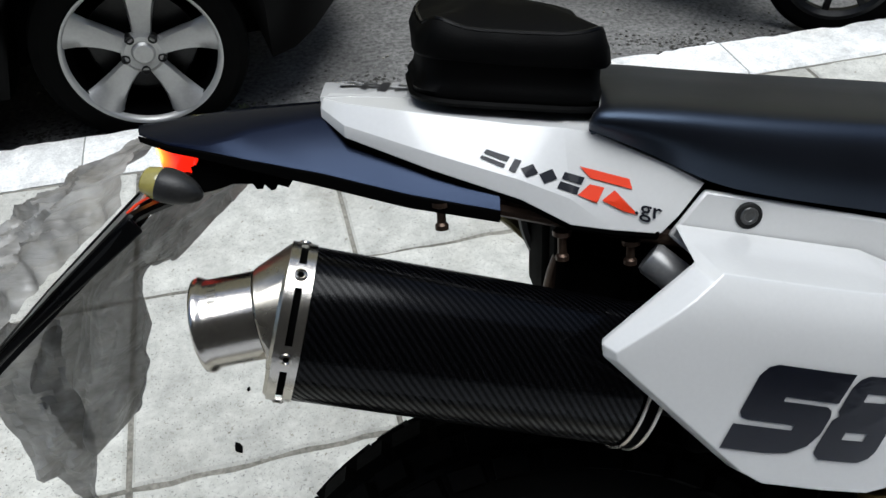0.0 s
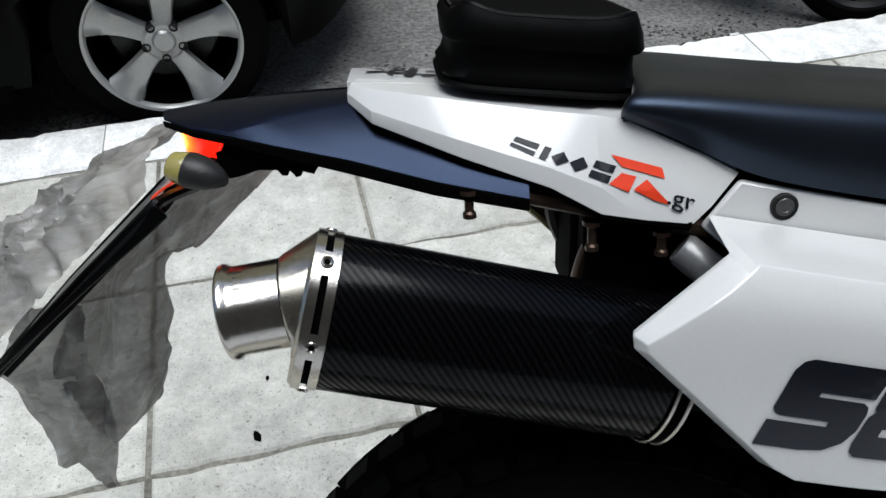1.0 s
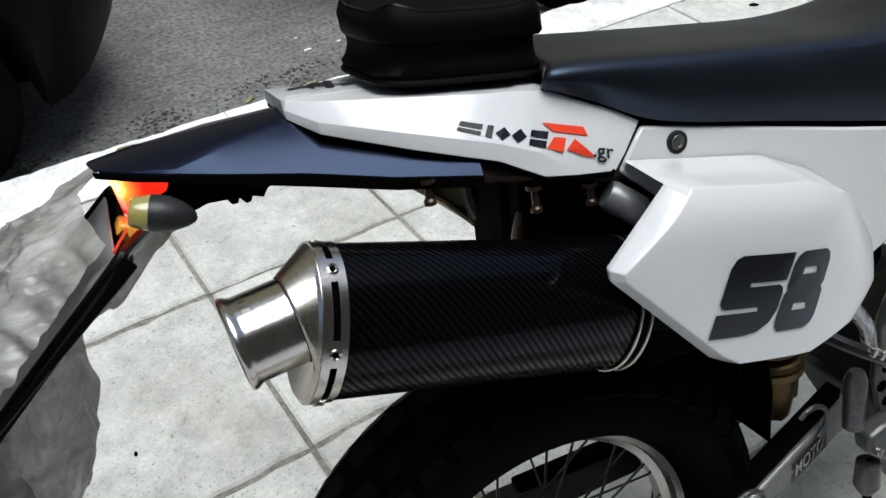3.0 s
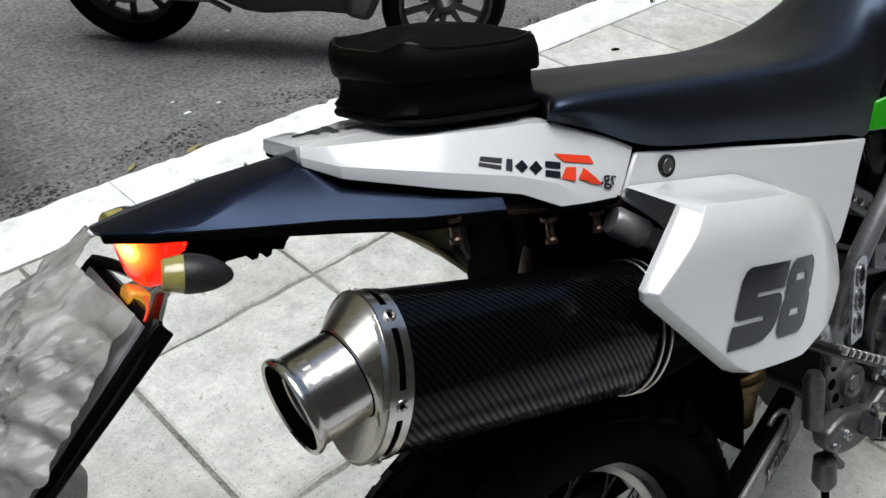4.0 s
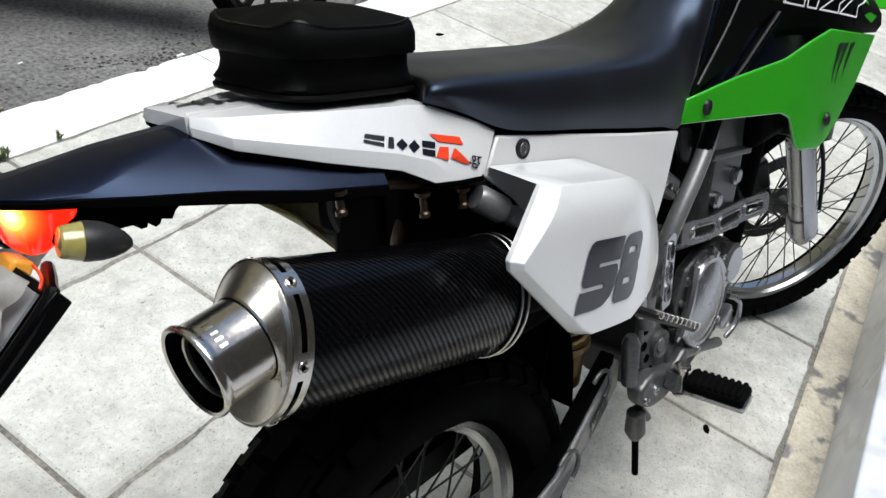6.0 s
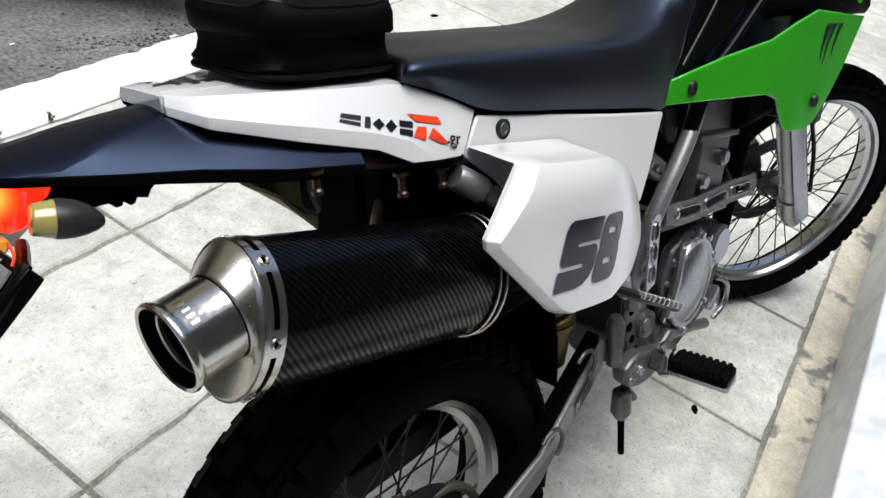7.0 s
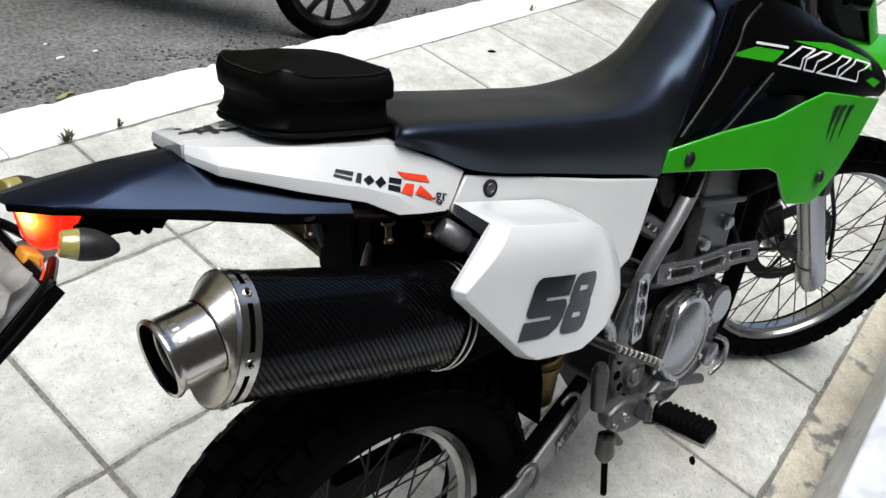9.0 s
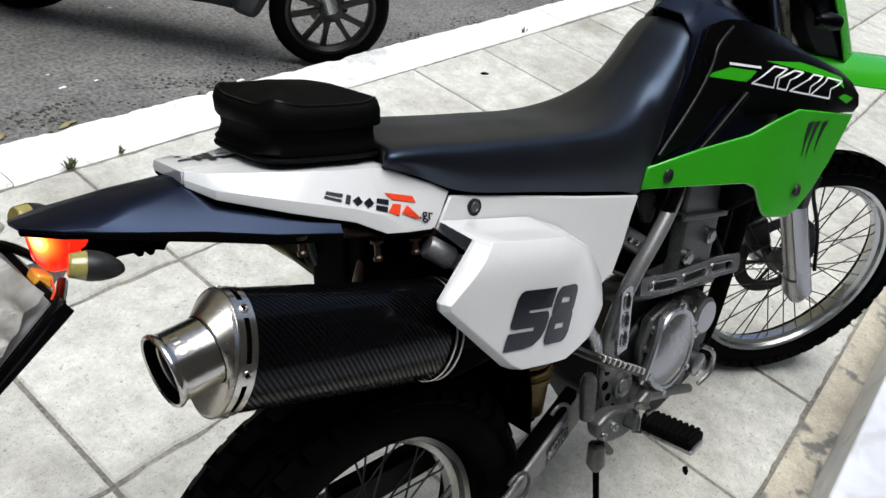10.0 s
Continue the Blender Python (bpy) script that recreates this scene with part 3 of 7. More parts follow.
# handlebar
bm = bmesh.new()
top = HEAD + AX * 1.06
tube(bm, smooth_path([top + Vector((-0.09, -0.40, 0.06)), top + Vector((-0.05, -0.26, 0.05)), top + Vector((0.0, -0.10, 0.0)), top + Vector((0.0, 0.10, 0.0)), top + Vector((-0.05, 0.26, 0.05)), top + Vector((-0.09, 0.40, 0.06))]), 0.0115, 10)
front_part("handlebar", bm, DARKSTEEL)
for s in (-1, 1):
    bm = bmesh.new()
    tube(bm, [top + Vector((-0.092, s * 0.405, 0.06)), top + Vector((-0.062, s * 0.29, 0.055))], 0.017, 12)
    front_part("grip", bm, RUBBER)
# instrument housing, steering lock and the bundle of cables before it
bm = bmesh.new()
c = HEAD + AX * 0.66
skin(bm, [[c + AX * h + FORE * f + Vector((0, q * hw, 0)) for f, q in ((-0.06, -0.8), (-0.06, 0.8), (0.0, 1.0), (0.05, 0.7), (0.05, -0.7), (0.0, -1.0))] for h, hw in ((-0.10, 0.05), (-0.02, 0.066), (0.12, 0.070), (0.20, 0.055))])
front_part("instrument_housing", bm, BLACK, "black instrument housing behind the fork", bevel=0.012, seg=3)
for k in range(5):
    bm = bmesh.new()
    y = -0.085 + 0.030 * k
    tube(bm, smooth_path([c + FORE * -0.05 + AX * 0.16 + Vector((0, y, 0)), c + FORE * (-0.085 - 0.006 * (k % 2)) + AX * 0.06 + Vector((0, y * 1.1, 0)), c + FORE * -0.075 + AX * -0.06 + Vector((0, y * 1.0, 0)), c + FORE * -0.03 + AX * -0.17 + Vector((0, y * 0.7, 0))]), 0.0055, 8)
    front_part("cable", bm, BLACK)
# brake hose with its clips on the right leg
bm = bmesh.new()
f0 = AXLE + Vector((0, -0.090, 0)) - FORE * 0.03
tube(bm, smooth_path([f0 + AX * 0.05 + FORE * 0.05, f0 + AX * 0.18 + FORE * 0.062, f0 + AX * 0.30 + FORE * 0.055, f0 + AX * 0.37 + FORE * 0.06, f0 + AX * 0.45 + FORE * 0.02, f0 + AX * 0.55 + FORE * 0.03]), 0.005, 8)
box(bm, f0 + AX * 0.34 + FORE * 0.058, (0.02, 0.02, 0.03))
front_part("brake_hose", bm, BLACK, "black brake hose")
# front caliper
bm = bmesh.new()
box(bm, AXLE + Vector((-0.09, 0.065, 0.07)), (0.07, 0.05, 0.10), Matrix.Rotation(-0.5, 4, "Y"))
front_part("brake_caliper", bm, DARKSTEEL, bevel=0.01)

# ---- rear bodywork ----


def half_skin(sections, sign, thick=0.003, sub=3):
    """Body panel from sections of 3D points, smoothed along its length; sign -1 is the right side."""
    cols = list(zip(*sections))
    fine = [smooth_path(c, sub) for c in cols]
    bm = bmesh.new()
    rings = [[(p.x, p.y if sign < 0 else -p.y, p.z) for p in r] for r in zip(*fine)]
    skin(bm, rings, closed=False)
    thicken(bm, thick, Vector((0, -1 if sign < 0 else 1, 0.6)))
    return bm


# lower lip, lower edge, flank, upper crease and top, from the blunt rear end to the seat
TAIL = [
    [(-0.232, -0.012, 0.963), (-0.235, -0.012, 0.965), (-0.235, -0.012, 0.971), (-0.234, -0.012, 0.977), (-0.231, -0.010, 0.979)],
    [(-0.234, -0.026, 0.963), (-0.239, -0.031, 0.9645), (-0.239, -0.0295, 0.972), (-0.236, -0.026, 0.9785), (-0.232, -0.012, 0.980)],
    [(-0.214, -0.052, 0.9505), (-0.2190, -0.0580, 0.9530), (-0.2190, -0.0570, 0.963), (-0.2170, -0.044, 0.9775), (-0.214, -0.014, 0.979)],
    [(-0.147, -0.081, 0.927), (-0.1500, -0.0865, 0.9300), (-0.1505, -0.0855, 0.944), (-0.151, -0.064, 0.9705), (-0.151, -0.016, 0.971)],
    [(-0.080, -0.103, 0.906), (-0.0820, -0.1085, 0.9090), (-0.083, -0.1070, 0.925), (-0.084, -0.079, 0.9625), (-0.085, -0.020, 0.963)],
    [(-0.040, -0.108, 0.883), (-0.0420, -0.1130, 0.8865), (-0.043, -0.1105, 0.908), (-0.043, -0.080, 0.9572), (-0.044, -0.012, 0.957)],
    [(-0.008, -0.109, 0.877), (-0.0080, -0.1135, 0.8800), (-0.008, -0.1090, 0.903), (-0.018, -0.083, 0.9525), (-0.018, -0.008, 0.960)],
    [(0.026, -0.108, 0.871), (0.0265, -0.1120, 0.8745), (0.036, -0.1045, 0.892), (0.045, -0.092, 0.9235), (0.052, -0.040, 0.930)],
    [(0.032, -0.106, 0.870), (0.0330, -0.1105, 0.8735), (0.049, -0.1025, 0.884), (0.072, -0.093, 0.9080), (0.078, -0.050, 0.908)],
]
# the left panel ends in a broader horn that reaches across to the right one
HORN = [
    [(-0.235, -0.040, 0.9655), (-0.2385, -0.042, 0.9655), (-0.2385, -0.040, 0.9655), (-0.2385, -0.012, 0.9655), (-0.2385, 0.0235, 0.9655)],
    [(-0.235, -0.041, 0.967), (-0.2400, -0.044, 0.969), (-0.2390, -0.041, 0.978), (-0.2390, -0.012, 0.979), (-0.2390, 0.0235, 0.9795)],
    [(-0.208, -0.058, 0.954), (-0.2120, -0.062, 0.957), (-0.2120, -0.056, 0.975), (-0.2120, -0.020, 0.9785), (-0.2120, 0.0235, 0.9785)],
] + [r[:4] + [(r[4][0], 0.012, r[3][2] + 0.001)] for r in TAIL[3:6]] + TAIL[6:]
tail_right = part("tail_panel", half_skin(TAIL, -1, 0.003, 1), WHITE, bike, "glossy white tail panel with a slanted race decal", angle=50, bevel=0.006, seg=3)
tail_left = part("tail_panel", half_skin(HORN, 1, 0.003, 1), WHITE, bike, "glossy white tail panel", angle=50, bevel=0.004, seg=3)
for tail, sgn in ((tail_right, 1), (tail_left, -1)):
    # black strip added for the shade in the gap between panel and fender
    bm = bmesh.new()
    tube(bm, [(r[1][0] + 0.004, sgn * (r[1][1] + 0.0055), r[1][2] - 0.0025) for r in (TAIL if sgn > 0 else HORN)[1:-1]], 0.0055, 8)
    part("gap_shade", bm, DARK, tail, "black strip standing for the shaded gap under the panel")

# black rear fender: top, sides and underside
FENDER = [
    [(-0.400, 0.000, 0.957), (-0.398, -0.010, 0.956), (-0.396, -0.0155, 0.9545), (-0.396, -0.016, 0.953), (-0.395, -0.016, 0.949), (-0.392, 0.0, 0.948)],
    [(-0.366, 0.000, 0.961), (-0.366, -0.024, 0.9575), (-0.366, -0.0385, 0.951), (-0.366, -0.039, 0.949), (-0.366, -0.0385, 0.945), (-0.362, 0.0, 0.943)],
    [(-0.336, 0.000, 0.9640), (-0.336, -0.025, 0.9595), (-0.336, -0.0440, 0.9475), (-0.336, -0.0460, 0.9445), (-0.336, -0.0460, 0.9395), (-0.336, 0.0, 0.937)],
    [(-0.300, 0.000, 0.9665), (-0.300, -0.023, 0.9635), (-0.300, -0.0405, 0.9540), (-0.300, -0.0545, 0.9375), (-0.300, -0.0550, 0.9310), (-0.300, 0.0, 0.929)],
    [(-0.239, 0.000, 0.9685), (-0.239, -0.016, 0.9670), (-0.239, -0.0335, 0.9625), (-0.239, -0.0710, 0.9275), (-0.239, -0.0720, 0.9185), (-0.239, 0.0, 0.915)],
    [(-0.170, 0.000, 0.9670), (-0.170, -0.030, 0.9600), (-0.170, -0.0660, 0.9380), (-0.170, -0.0900, 0.9120), (-0.170, -0.0910, 0.9030), (-0.170, 0.0, 0.900)],
    [(-0.098, 0.000, 0.950), (-0.098, -0.060, 0.935), (-0.098, -0.1000, 0.9135), (-0.098, -0.1070, 0.9000), (-0.098, -0.1065, 0.8920), (-0.098, 0.0, 0.890)],
]
for sgn in (-1, 1):
    shell = part("rear_fender", half_skin([r[:4] for r in FENDER], sgn, 0.002, 1), COWL, bike, "matt black rear fender with an angled flank" if sgn < 0 else "", angle=50, bevel=0.0045, seg=3)
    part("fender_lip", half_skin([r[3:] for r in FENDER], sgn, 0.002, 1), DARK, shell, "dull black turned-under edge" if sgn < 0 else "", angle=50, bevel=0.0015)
bm = bmesh.new()
skin(bm, [[(-0.352, v, 0.940), (-0.350, v, 0.905), (-0.335, v, 0.907), (-0.318, v, 0.912), (-0.302, v, 0.911), (-0.299, v, 0.906), (-0.294, v, 0.906), (-0.292, v, 0.910), (-0.287, v, 0.904), (-0.283, v, 0.905), (-0.281, v, 0.909), (-0.272, v, 0.906), (-0.268, v, 0.912), (-0.250, v, 0.925)] for v in (-0.038, -0.02, 0.0, 0.02, 0.038)])
part("fender_bracket", bm, DARK, bike, "black wiring tray under the fender", angle=20)
# steel rail under the tail with its studs
for s in (-1, 1):
    bm = bmesh.new()
    tube(bm, [(-0.110, s * 0.090, 0.900), (0.02, s * 0.095, 0.868), (0.07, s * 0.095, 0.857)], 0.0075, 10)
    part("subframe_rail", bm, RAIL, bike, "brown-tinted steel subframe rail")
for u, w0, l in ((-0.145, 0.906, 0.018), (-0.046, 0.876, 0.020), (0.012, 0.864, 0.016)):
    bm = bmesh.new()
    y = -0.093 if u < -0.1 else -0.098
    lathe(bm, [(0, 0.008), (0.004, 0.008), (0.006, 0.0038), (l, 0.0038), (l + 0.002, 0.0056), (l + 0.006, 0.0056), (l + 0.008, 0.0)], (u, y, w0), (0.02, -0.05, -1), 14)
    part("luggage_stud", bm, RAIL, bike, "small steel luggage stud")
# inner mudguard and dark box under the seat
bm = bmesh.new()
rings = []
for k in range(9):
    a = radians(-5 + 100 * k / 8)
    R0 = 0.385
    rings.append([(-0.03 + R0 * math.sin(a) * 0.80 + 0.02, v, 0.45 + R0 * math.cos(a) * 0.95) for v in (-0.062, -0.05, -0.02, 0.02, 0.05, 0.062)])
skin(bm, rings, closed=False)
thicken(bm, 0.003)
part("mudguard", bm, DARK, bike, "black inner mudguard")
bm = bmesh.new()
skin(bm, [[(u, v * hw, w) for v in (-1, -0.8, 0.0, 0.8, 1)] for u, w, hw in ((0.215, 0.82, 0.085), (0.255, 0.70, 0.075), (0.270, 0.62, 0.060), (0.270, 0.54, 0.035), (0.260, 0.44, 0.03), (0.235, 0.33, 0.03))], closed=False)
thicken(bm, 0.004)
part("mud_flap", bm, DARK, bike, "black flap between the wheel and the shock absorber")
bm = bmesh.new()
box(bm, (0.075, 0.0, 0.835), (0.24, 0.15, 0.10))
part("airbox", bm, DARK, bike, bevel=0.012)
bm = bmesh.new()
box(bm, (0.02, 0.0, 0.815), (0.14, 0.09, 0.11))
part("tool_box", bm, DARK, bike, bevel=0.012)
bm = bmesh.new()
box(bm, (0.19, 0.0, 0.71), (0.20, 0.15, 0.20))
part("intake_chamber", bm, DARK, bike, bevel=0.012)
bm = bmesh.new()
skin(bm, [[(-0.10 + 0.11 * t, 0.105 - 0.01 * t, 0.862 - 0.02 * t - 0.02 * math.sin(t * 3)), (-0.095 + 0.10 * t, 0.10, 0.835 - 0.075 * t), (-0.06 + 0.07 * t, 0.085, 0.81 - 0.08 * t)] for t in [k / 6 for k in range(7)]], closed=False)
thicken(bm, 0.004)
part("side_pocket", bm, OLIVE, bike, "olive plastic pocket on the far side")
for u in (-0.055, -0.045):
    bm = bmesh.new()
    tube(bm, smooth_path([(u, 0.02, 0.87), (u + 0.002, 0.03, 0.83), (u + 0.02, 0.03, 0.79), (u + 0.05, 0.02, 0.77)]), 0.008, 8)
    part("cable", bm, BLACK, bike)

bm = bmesh.new()
tube(bm, smooth_path([(-0.034, -0.064, 0.866), (-0.035, -0.062, 0.845), (-0.043, -0.058, 0.815), (-0.047, -0.052, 0.775), (-0.040, -0.045, 0.735)]), 0.0080, 12)
part("tail_stay", bm, RAIL, bike, "brown-tinted bent steel stay")

# tail lamp
bm = bmesh.new()
skin(bm, [[(-0.387, -0.008, 0.945), (-0.387, 0.010, 0.945), (-0.383, 0.010, 0.910), (-0.383, -0.008, 0.910)],
          [(-0.380, -0.026, 0.944), (-0.380, 0.026, 0.944), (-0.376, 0.022, 0.905), (-0.376, -0.022, 0.905)],
          [(-0.362, -0.038, 0.942), (-0.362, 0.038, 0.942), (-0.366, 0.026, 0.906), (-0.366, -0.026, 0.906)],
          [(-0.343, -0.045, 0.939), (-0.343, 0.045, 0.939), (-0.352, 0.028, 0.914), (-0.352, -0.028, 0.914)]])
lamp = part("tail_lamp", bm, REDLENS, bike, "lit red tail lamp lens", bevel=0.003)
bm = bmesh.new()
bmesh.ops.create_uvsphere(bm, u_segments=14, v_segments=10, radius=1.0)
bmesh.ops.scale(bm, vec=(0.004, 0.010, 0.006), verts=bm.verts)
bmesh.ops.translate(bm, vec=(-0.3795, -0.015, 0.9390), verts=bm.verts)
part("bulb", bm, BULB, lamp, "glowing bulb")
bm = bmesh.new()
box(bm, (-0.384, -0.008, 0.899), (0.017, 0.026, 0.012), Matrix.Rotation(0.5, 4, "Y"))
part("plate_lamp", bm, PLATELAMP, lamp, "small lit amber plate lamp", bevel=0.003)

IND_DIR = (0.93, 0.22, -0.24)
for s in (-1, 1):
    # flat below, domed above, with a chamfered lens on its back end
    base, dv, av, bv = Vector((-0.3740, s * 0.0815, 0.9315)), *frame_of(Vector((IND_DIR[0], s * IND_DIR[1], IND_DIR[2])))

    def ind_ring(along, r, n=28):
        ring = []
        for k in range(n):
            t = 2 * math.pi * k / n
            c, q = math.cos(t), math.sin(t)
            ring.append(base + 0.88 * (dv * along + av * c * r - bv * (q * r * (1.0 if q > 0 else 0.72))))
        return ring
    bm = bmesh.new()
    skin(bm, [ind_ring(x, r) for x, r in ((0.0125, 0.0180), (0.017, 0.0184), (0.027, 0.0174), (0.036, 0.0145), (0.044, 0.0100), (0.0495, 0.0050), (0.051, 0.0006))])
    ind = part("indicator", bm, DUSTY, bike, "oval black indicator with an amber lens", angle=60)
    bm = bmesh.new()
    skin(bm, [ind_ring(x, r) for x, r in ((-0.004, 0.0010), (-0.0035, 0.0130), (-0.002, 0.0145), (0.0115, 0.0177), (0.0125, 0.0175))])
    part("lens", bm, AMBER, ind, "amber lens", angle=30)
    bm = bmesh.new()
    tube(bm, [(-0.355, s * 0.03, 0.915), (-0.362, s * 0.078, 0.926)], 0.008, 8)
    part("stem", bm, RUBBER, ind)

# number plate carrier, slanting down behind the lamp
bm = bmesh.new()
for s in (-1, 1):
    tube(bm, smooth_path([(-0.372, s * 0.035, 0.900), (-0.388, s * 0.080, 0.905), (-0.400, s * 0.092, 0.897), (-0.47, s * 0.092, 0.835), (-0.556, s * 0.090, 0.757)], 4), 0.005, 8)
tube(bm, [(-0.556, -0.09, 0.757), (-0.556, 0.09, 0.757)], 0.005, 8)
slab(bm, [(-0.388, -0.085, 0.902), (-0.388, 0.085, 0.902), (-0.552, 0.085, 0.755), (-0.552, -0.085, 0.755)], (0.004, 0, -0.004))
carrier = part("plate_carrier", bm, BLACK, bike, "black number plate carrier with a red edge")
for side in (-0.0965, 0.0925):
    bm = bmesh.new()
    slab(bm, [(-0.390, side, 0.908), (-0.404, side, 0.898), (-0.470, side, 0.838), (-0.558, side, 0.760), (-0.555, side, 0.757), (-0.464, side, 0.831), (-0.394, side, 0.886), (-0.382, side, 0.896)], (0, 0.004, 0))
    part("flange", bm, BLACK, carrier, "black turned-down edge", bevel=0.0015)
bm = bmesh.new()
slab(bm, [(-0.3960, -0.080, 0.9020), (-0.3960, 0.080, 0.9020), (-0.5480, 0.080, 0.7660), (-0.5480, -0.080, 0.7660)], (-0.0015, 0, 0.0016))
part("number_plate", bm, PLATE, carrier, "plain grey number plate")
bm = bmesh.new()
tube(bm, smooth_path([(-0.384, -0.045, 0.909), (-0.390, -0.074, 0.911), (-0.396, -0.083, 0.907)], 4), 0.0012, 6)
part("reflector_strip", bm, DECALRED, bike, "thin red edging strip")

# seat
SEAT = [
    [(-0.014, -0.076, 0.946), (-0.014, -0.076, 0.947), (-0.012, -0.072, 0.948), (-0.004, -0.060, 0.949), (0.006, 0.0, 0.950)],
    [(-0.023, -0.081, 0.955), (-0.024, -0.085, 0.961), (-0.021, -0.083, 0.967), (-0.011, -0.066, 0.9705), (0.002, 0.0, 0.970)],
    [(-0.016, -0.088, 0.953), (-0.016, -0.096, 0.963), (-0.011, -0.091, 0.9725), (-0.001, -0.070, 0.9760), (0.010, 0.0, 0.976)],
    [(0.022, -0.094, 0.937), (0.026, -0.102, 0.954), (0.034, -0.097, 0.9680), (0.044, -0.074, 0.9735), (0.05, 0.0, 0.9755)],
    [(0.075, -0.099, 0.911), (0.080, -0.106, 0.936), (0.088, -0.101, 0.9590), (0.100, -0.077, 0.9665), (0.11, 0.0, 0.969)],
    [(0.130, -0.104, 0.896), (0.135, -0.109, 0.924), (0.145, -0.103, 0.9500), (0.156, -0.080, 0.9595), (0.165, 0.0, 0.963)],
    [(0.22, -0.107, 0.878), (0.225, -0.112, 0.907), (0.240, -0.105, 0.9355), (0.258, -0.083, 0.9480), (0.272, 0.0, 0.952)],
    [(0.33, -0.108, 0.854), (0.339, -0.112, 0.8865), (0.3574, -0.105, 0.9190), (0.3780, -0.082, 0.9372), (0.389, 0.0, 0.942)],
    [(0.42, -0.108, 0.835), (0.4305, -0.111, 0.8740), (0.448, -0.103, 0.9160), (0.464, -0.078, 0.9460), (0.472, 0.0, 0.956)],
    [(0.48, -0.106, 0.823), (0.4915, -0.106, 0.876), (0.5064, -0.094, 0.9354), (0.5226, -0.066, 0.9756), (0.53, 0.0, 0.988)],
    [(0.525, -0.1, 0.88), (0.538, -0.099, 0.9255), (0.5522, -0.088, 0.9792), (0.5668, -0.06, 1.0118), (0.572, 0.0, 1.024)],
    [(0.575, -0.092, 0.96), (0.5845, -0.09, 0.991), (0.596, -0.08, 1.0254), (0.607, -0.054, 1.0476), (0.612, 0.0, 1.058)],
    [(0.612, -0.082, 1.02), (0.6195, -0.08, 1.037), (0.6256, -0.07, 1.0528), (0.6334, -0.048, 1.0652), (0.636, 0.0, 1.072)],
]
SEAT = [smooth_path(r, 4) for r in SEAT]
SEAT_FAR = [[(u - 0.50 * v * min(1, max(0, (u - 0.42) / 0.12)), -v * (1 - 0.15 * min(1, max(0, (u - 0.42) / 0.12))), w) for u, v, w in r[:-1]] for r in SEAT]
columns = [smooth_path(c, 5) for c in zip(*[r + f[::-1] for r, f in zip(SEAT, SEAT_FAR)])]
bm = bmesh.new()
skin(bm, list(zip(*columns)), closed=False)
thicken(bm, 0.004, Vector((0, 0, 1)))
seat = part("seat", bm, VINYL, bike, "long black vinyl seat sweeping up to the tank", angle=70)

bm = bmesh.new()
skin(bm, [[(u, -h, w), (u, h, w), (u, h, w - 0.03), (u, -h, w - 0.03)] for u, w, h in ((-0.03, 0.940, 0.060), (0.045, 0.926, 0.072), (0.11, 0.905, 0.090), (0.22, 0.882, 0.092), (0.33, 0.858, 0.094), (0.42, 0.840, 0.094), (0.475, 0.828, 0.092))])
part("seat_base", bm, DARK, seat, "black seat base")

# white side cover under the seat, right and left
for s in (-1, 1):
    bm = bmesh.new()
    out = [(0.073, 0.096, 0.903), (0.20, 0.104, 0.876), (0.33, 0.109, 0.847), (0.470, 0.110, 0.818), (0.450, 0.114, 0.788), (0.428, 0.118, 0.745), (0.405, 0.120, 0.706), (0.37, 0.12, 0.69), (0.20, 0.12, 0.70), (0.085, 0.112, 0.83), (0.041, 0.105, 0.868)]
    slab(bm, [(u, s * v, w) for u, v, w in out], (0, -s * 0.006, 0))
    part("side_cover", bm, WHITE, bike, "glossy white side cover", bevel=0.004)
bm = bmesh.new()
lathe(bm, [(0.0008, 0.0), (0.0008, 0.0040), (0.0016, 0.0046), (0.0016, 0.0070), (0.0008, 0.0076), (-0.004, 0.0076)], (0.108, -0.1040, 0.881), (0, -1, 0.05), 24)
bolt = part("side_cover_bolt", bm, ALLOY, bike, "grey bolt inside a dark ring that stands for its hole")
# hole is not cut: a dark flush ring paints the shade inside it
bm = bmesh.new()
lathe(bm, [(0.0006, 0.0074), (0.0010, 0.0105), (0.0006, 0.0112), (-0.003, 0.0112)], (0.108, -0.1040, 0.881), (0, -1, 0.05), 28)
part("hole_shade", bm, DARKSTEEL, bolt, "dark ring standing for the shade in the hole")

# number panel over the silencer, faceted
RIM58 = [(0.044, -0.110, 0.878), (0.036, -0.178, 0.876), (-0.0365, -0.196, 0.826), (-0.0350, -0.196, 0.815), (0.073, -0.192, 0.7005), (0.094, -0.189, 0.6860), (0.190, -0.170, 0.662), (0.262, -0.154, 0.668), (0.312, -0.142, 0.700), (0.309, -0.136, 0.748), (0.260, -0.124, 0.820), (0.20, -0.118, 0.848)]
FACE58 = [(0.052, -0.150, 0.8745), (0.044, -0.190, 0.8690), (-0.0285, -0.203, 0.8240), (-0.0270, -0.203, 0.8165), (0.078, -0.203, 0.7060), (0.097, -0.200, 0.6925), (0.189, -0.186, 0.6705), (0.257, -0.173, 0.6765), (0.303, -0.160, 0.704), (0.300, -0.158, 0.748), (0.252, -0.165, 0.814), (0.194, -0.172, 0.843)]
BACK58 = [(u + 0.002, v + 0.006, w) for u, v, w in RIM58]
bm = bmesh.new()


def soft(x, k=0.016):
    """Nought below nought, x above, with a rounded bend between."""
    return (x + math.sqrt(x * x + k * k)) / 2


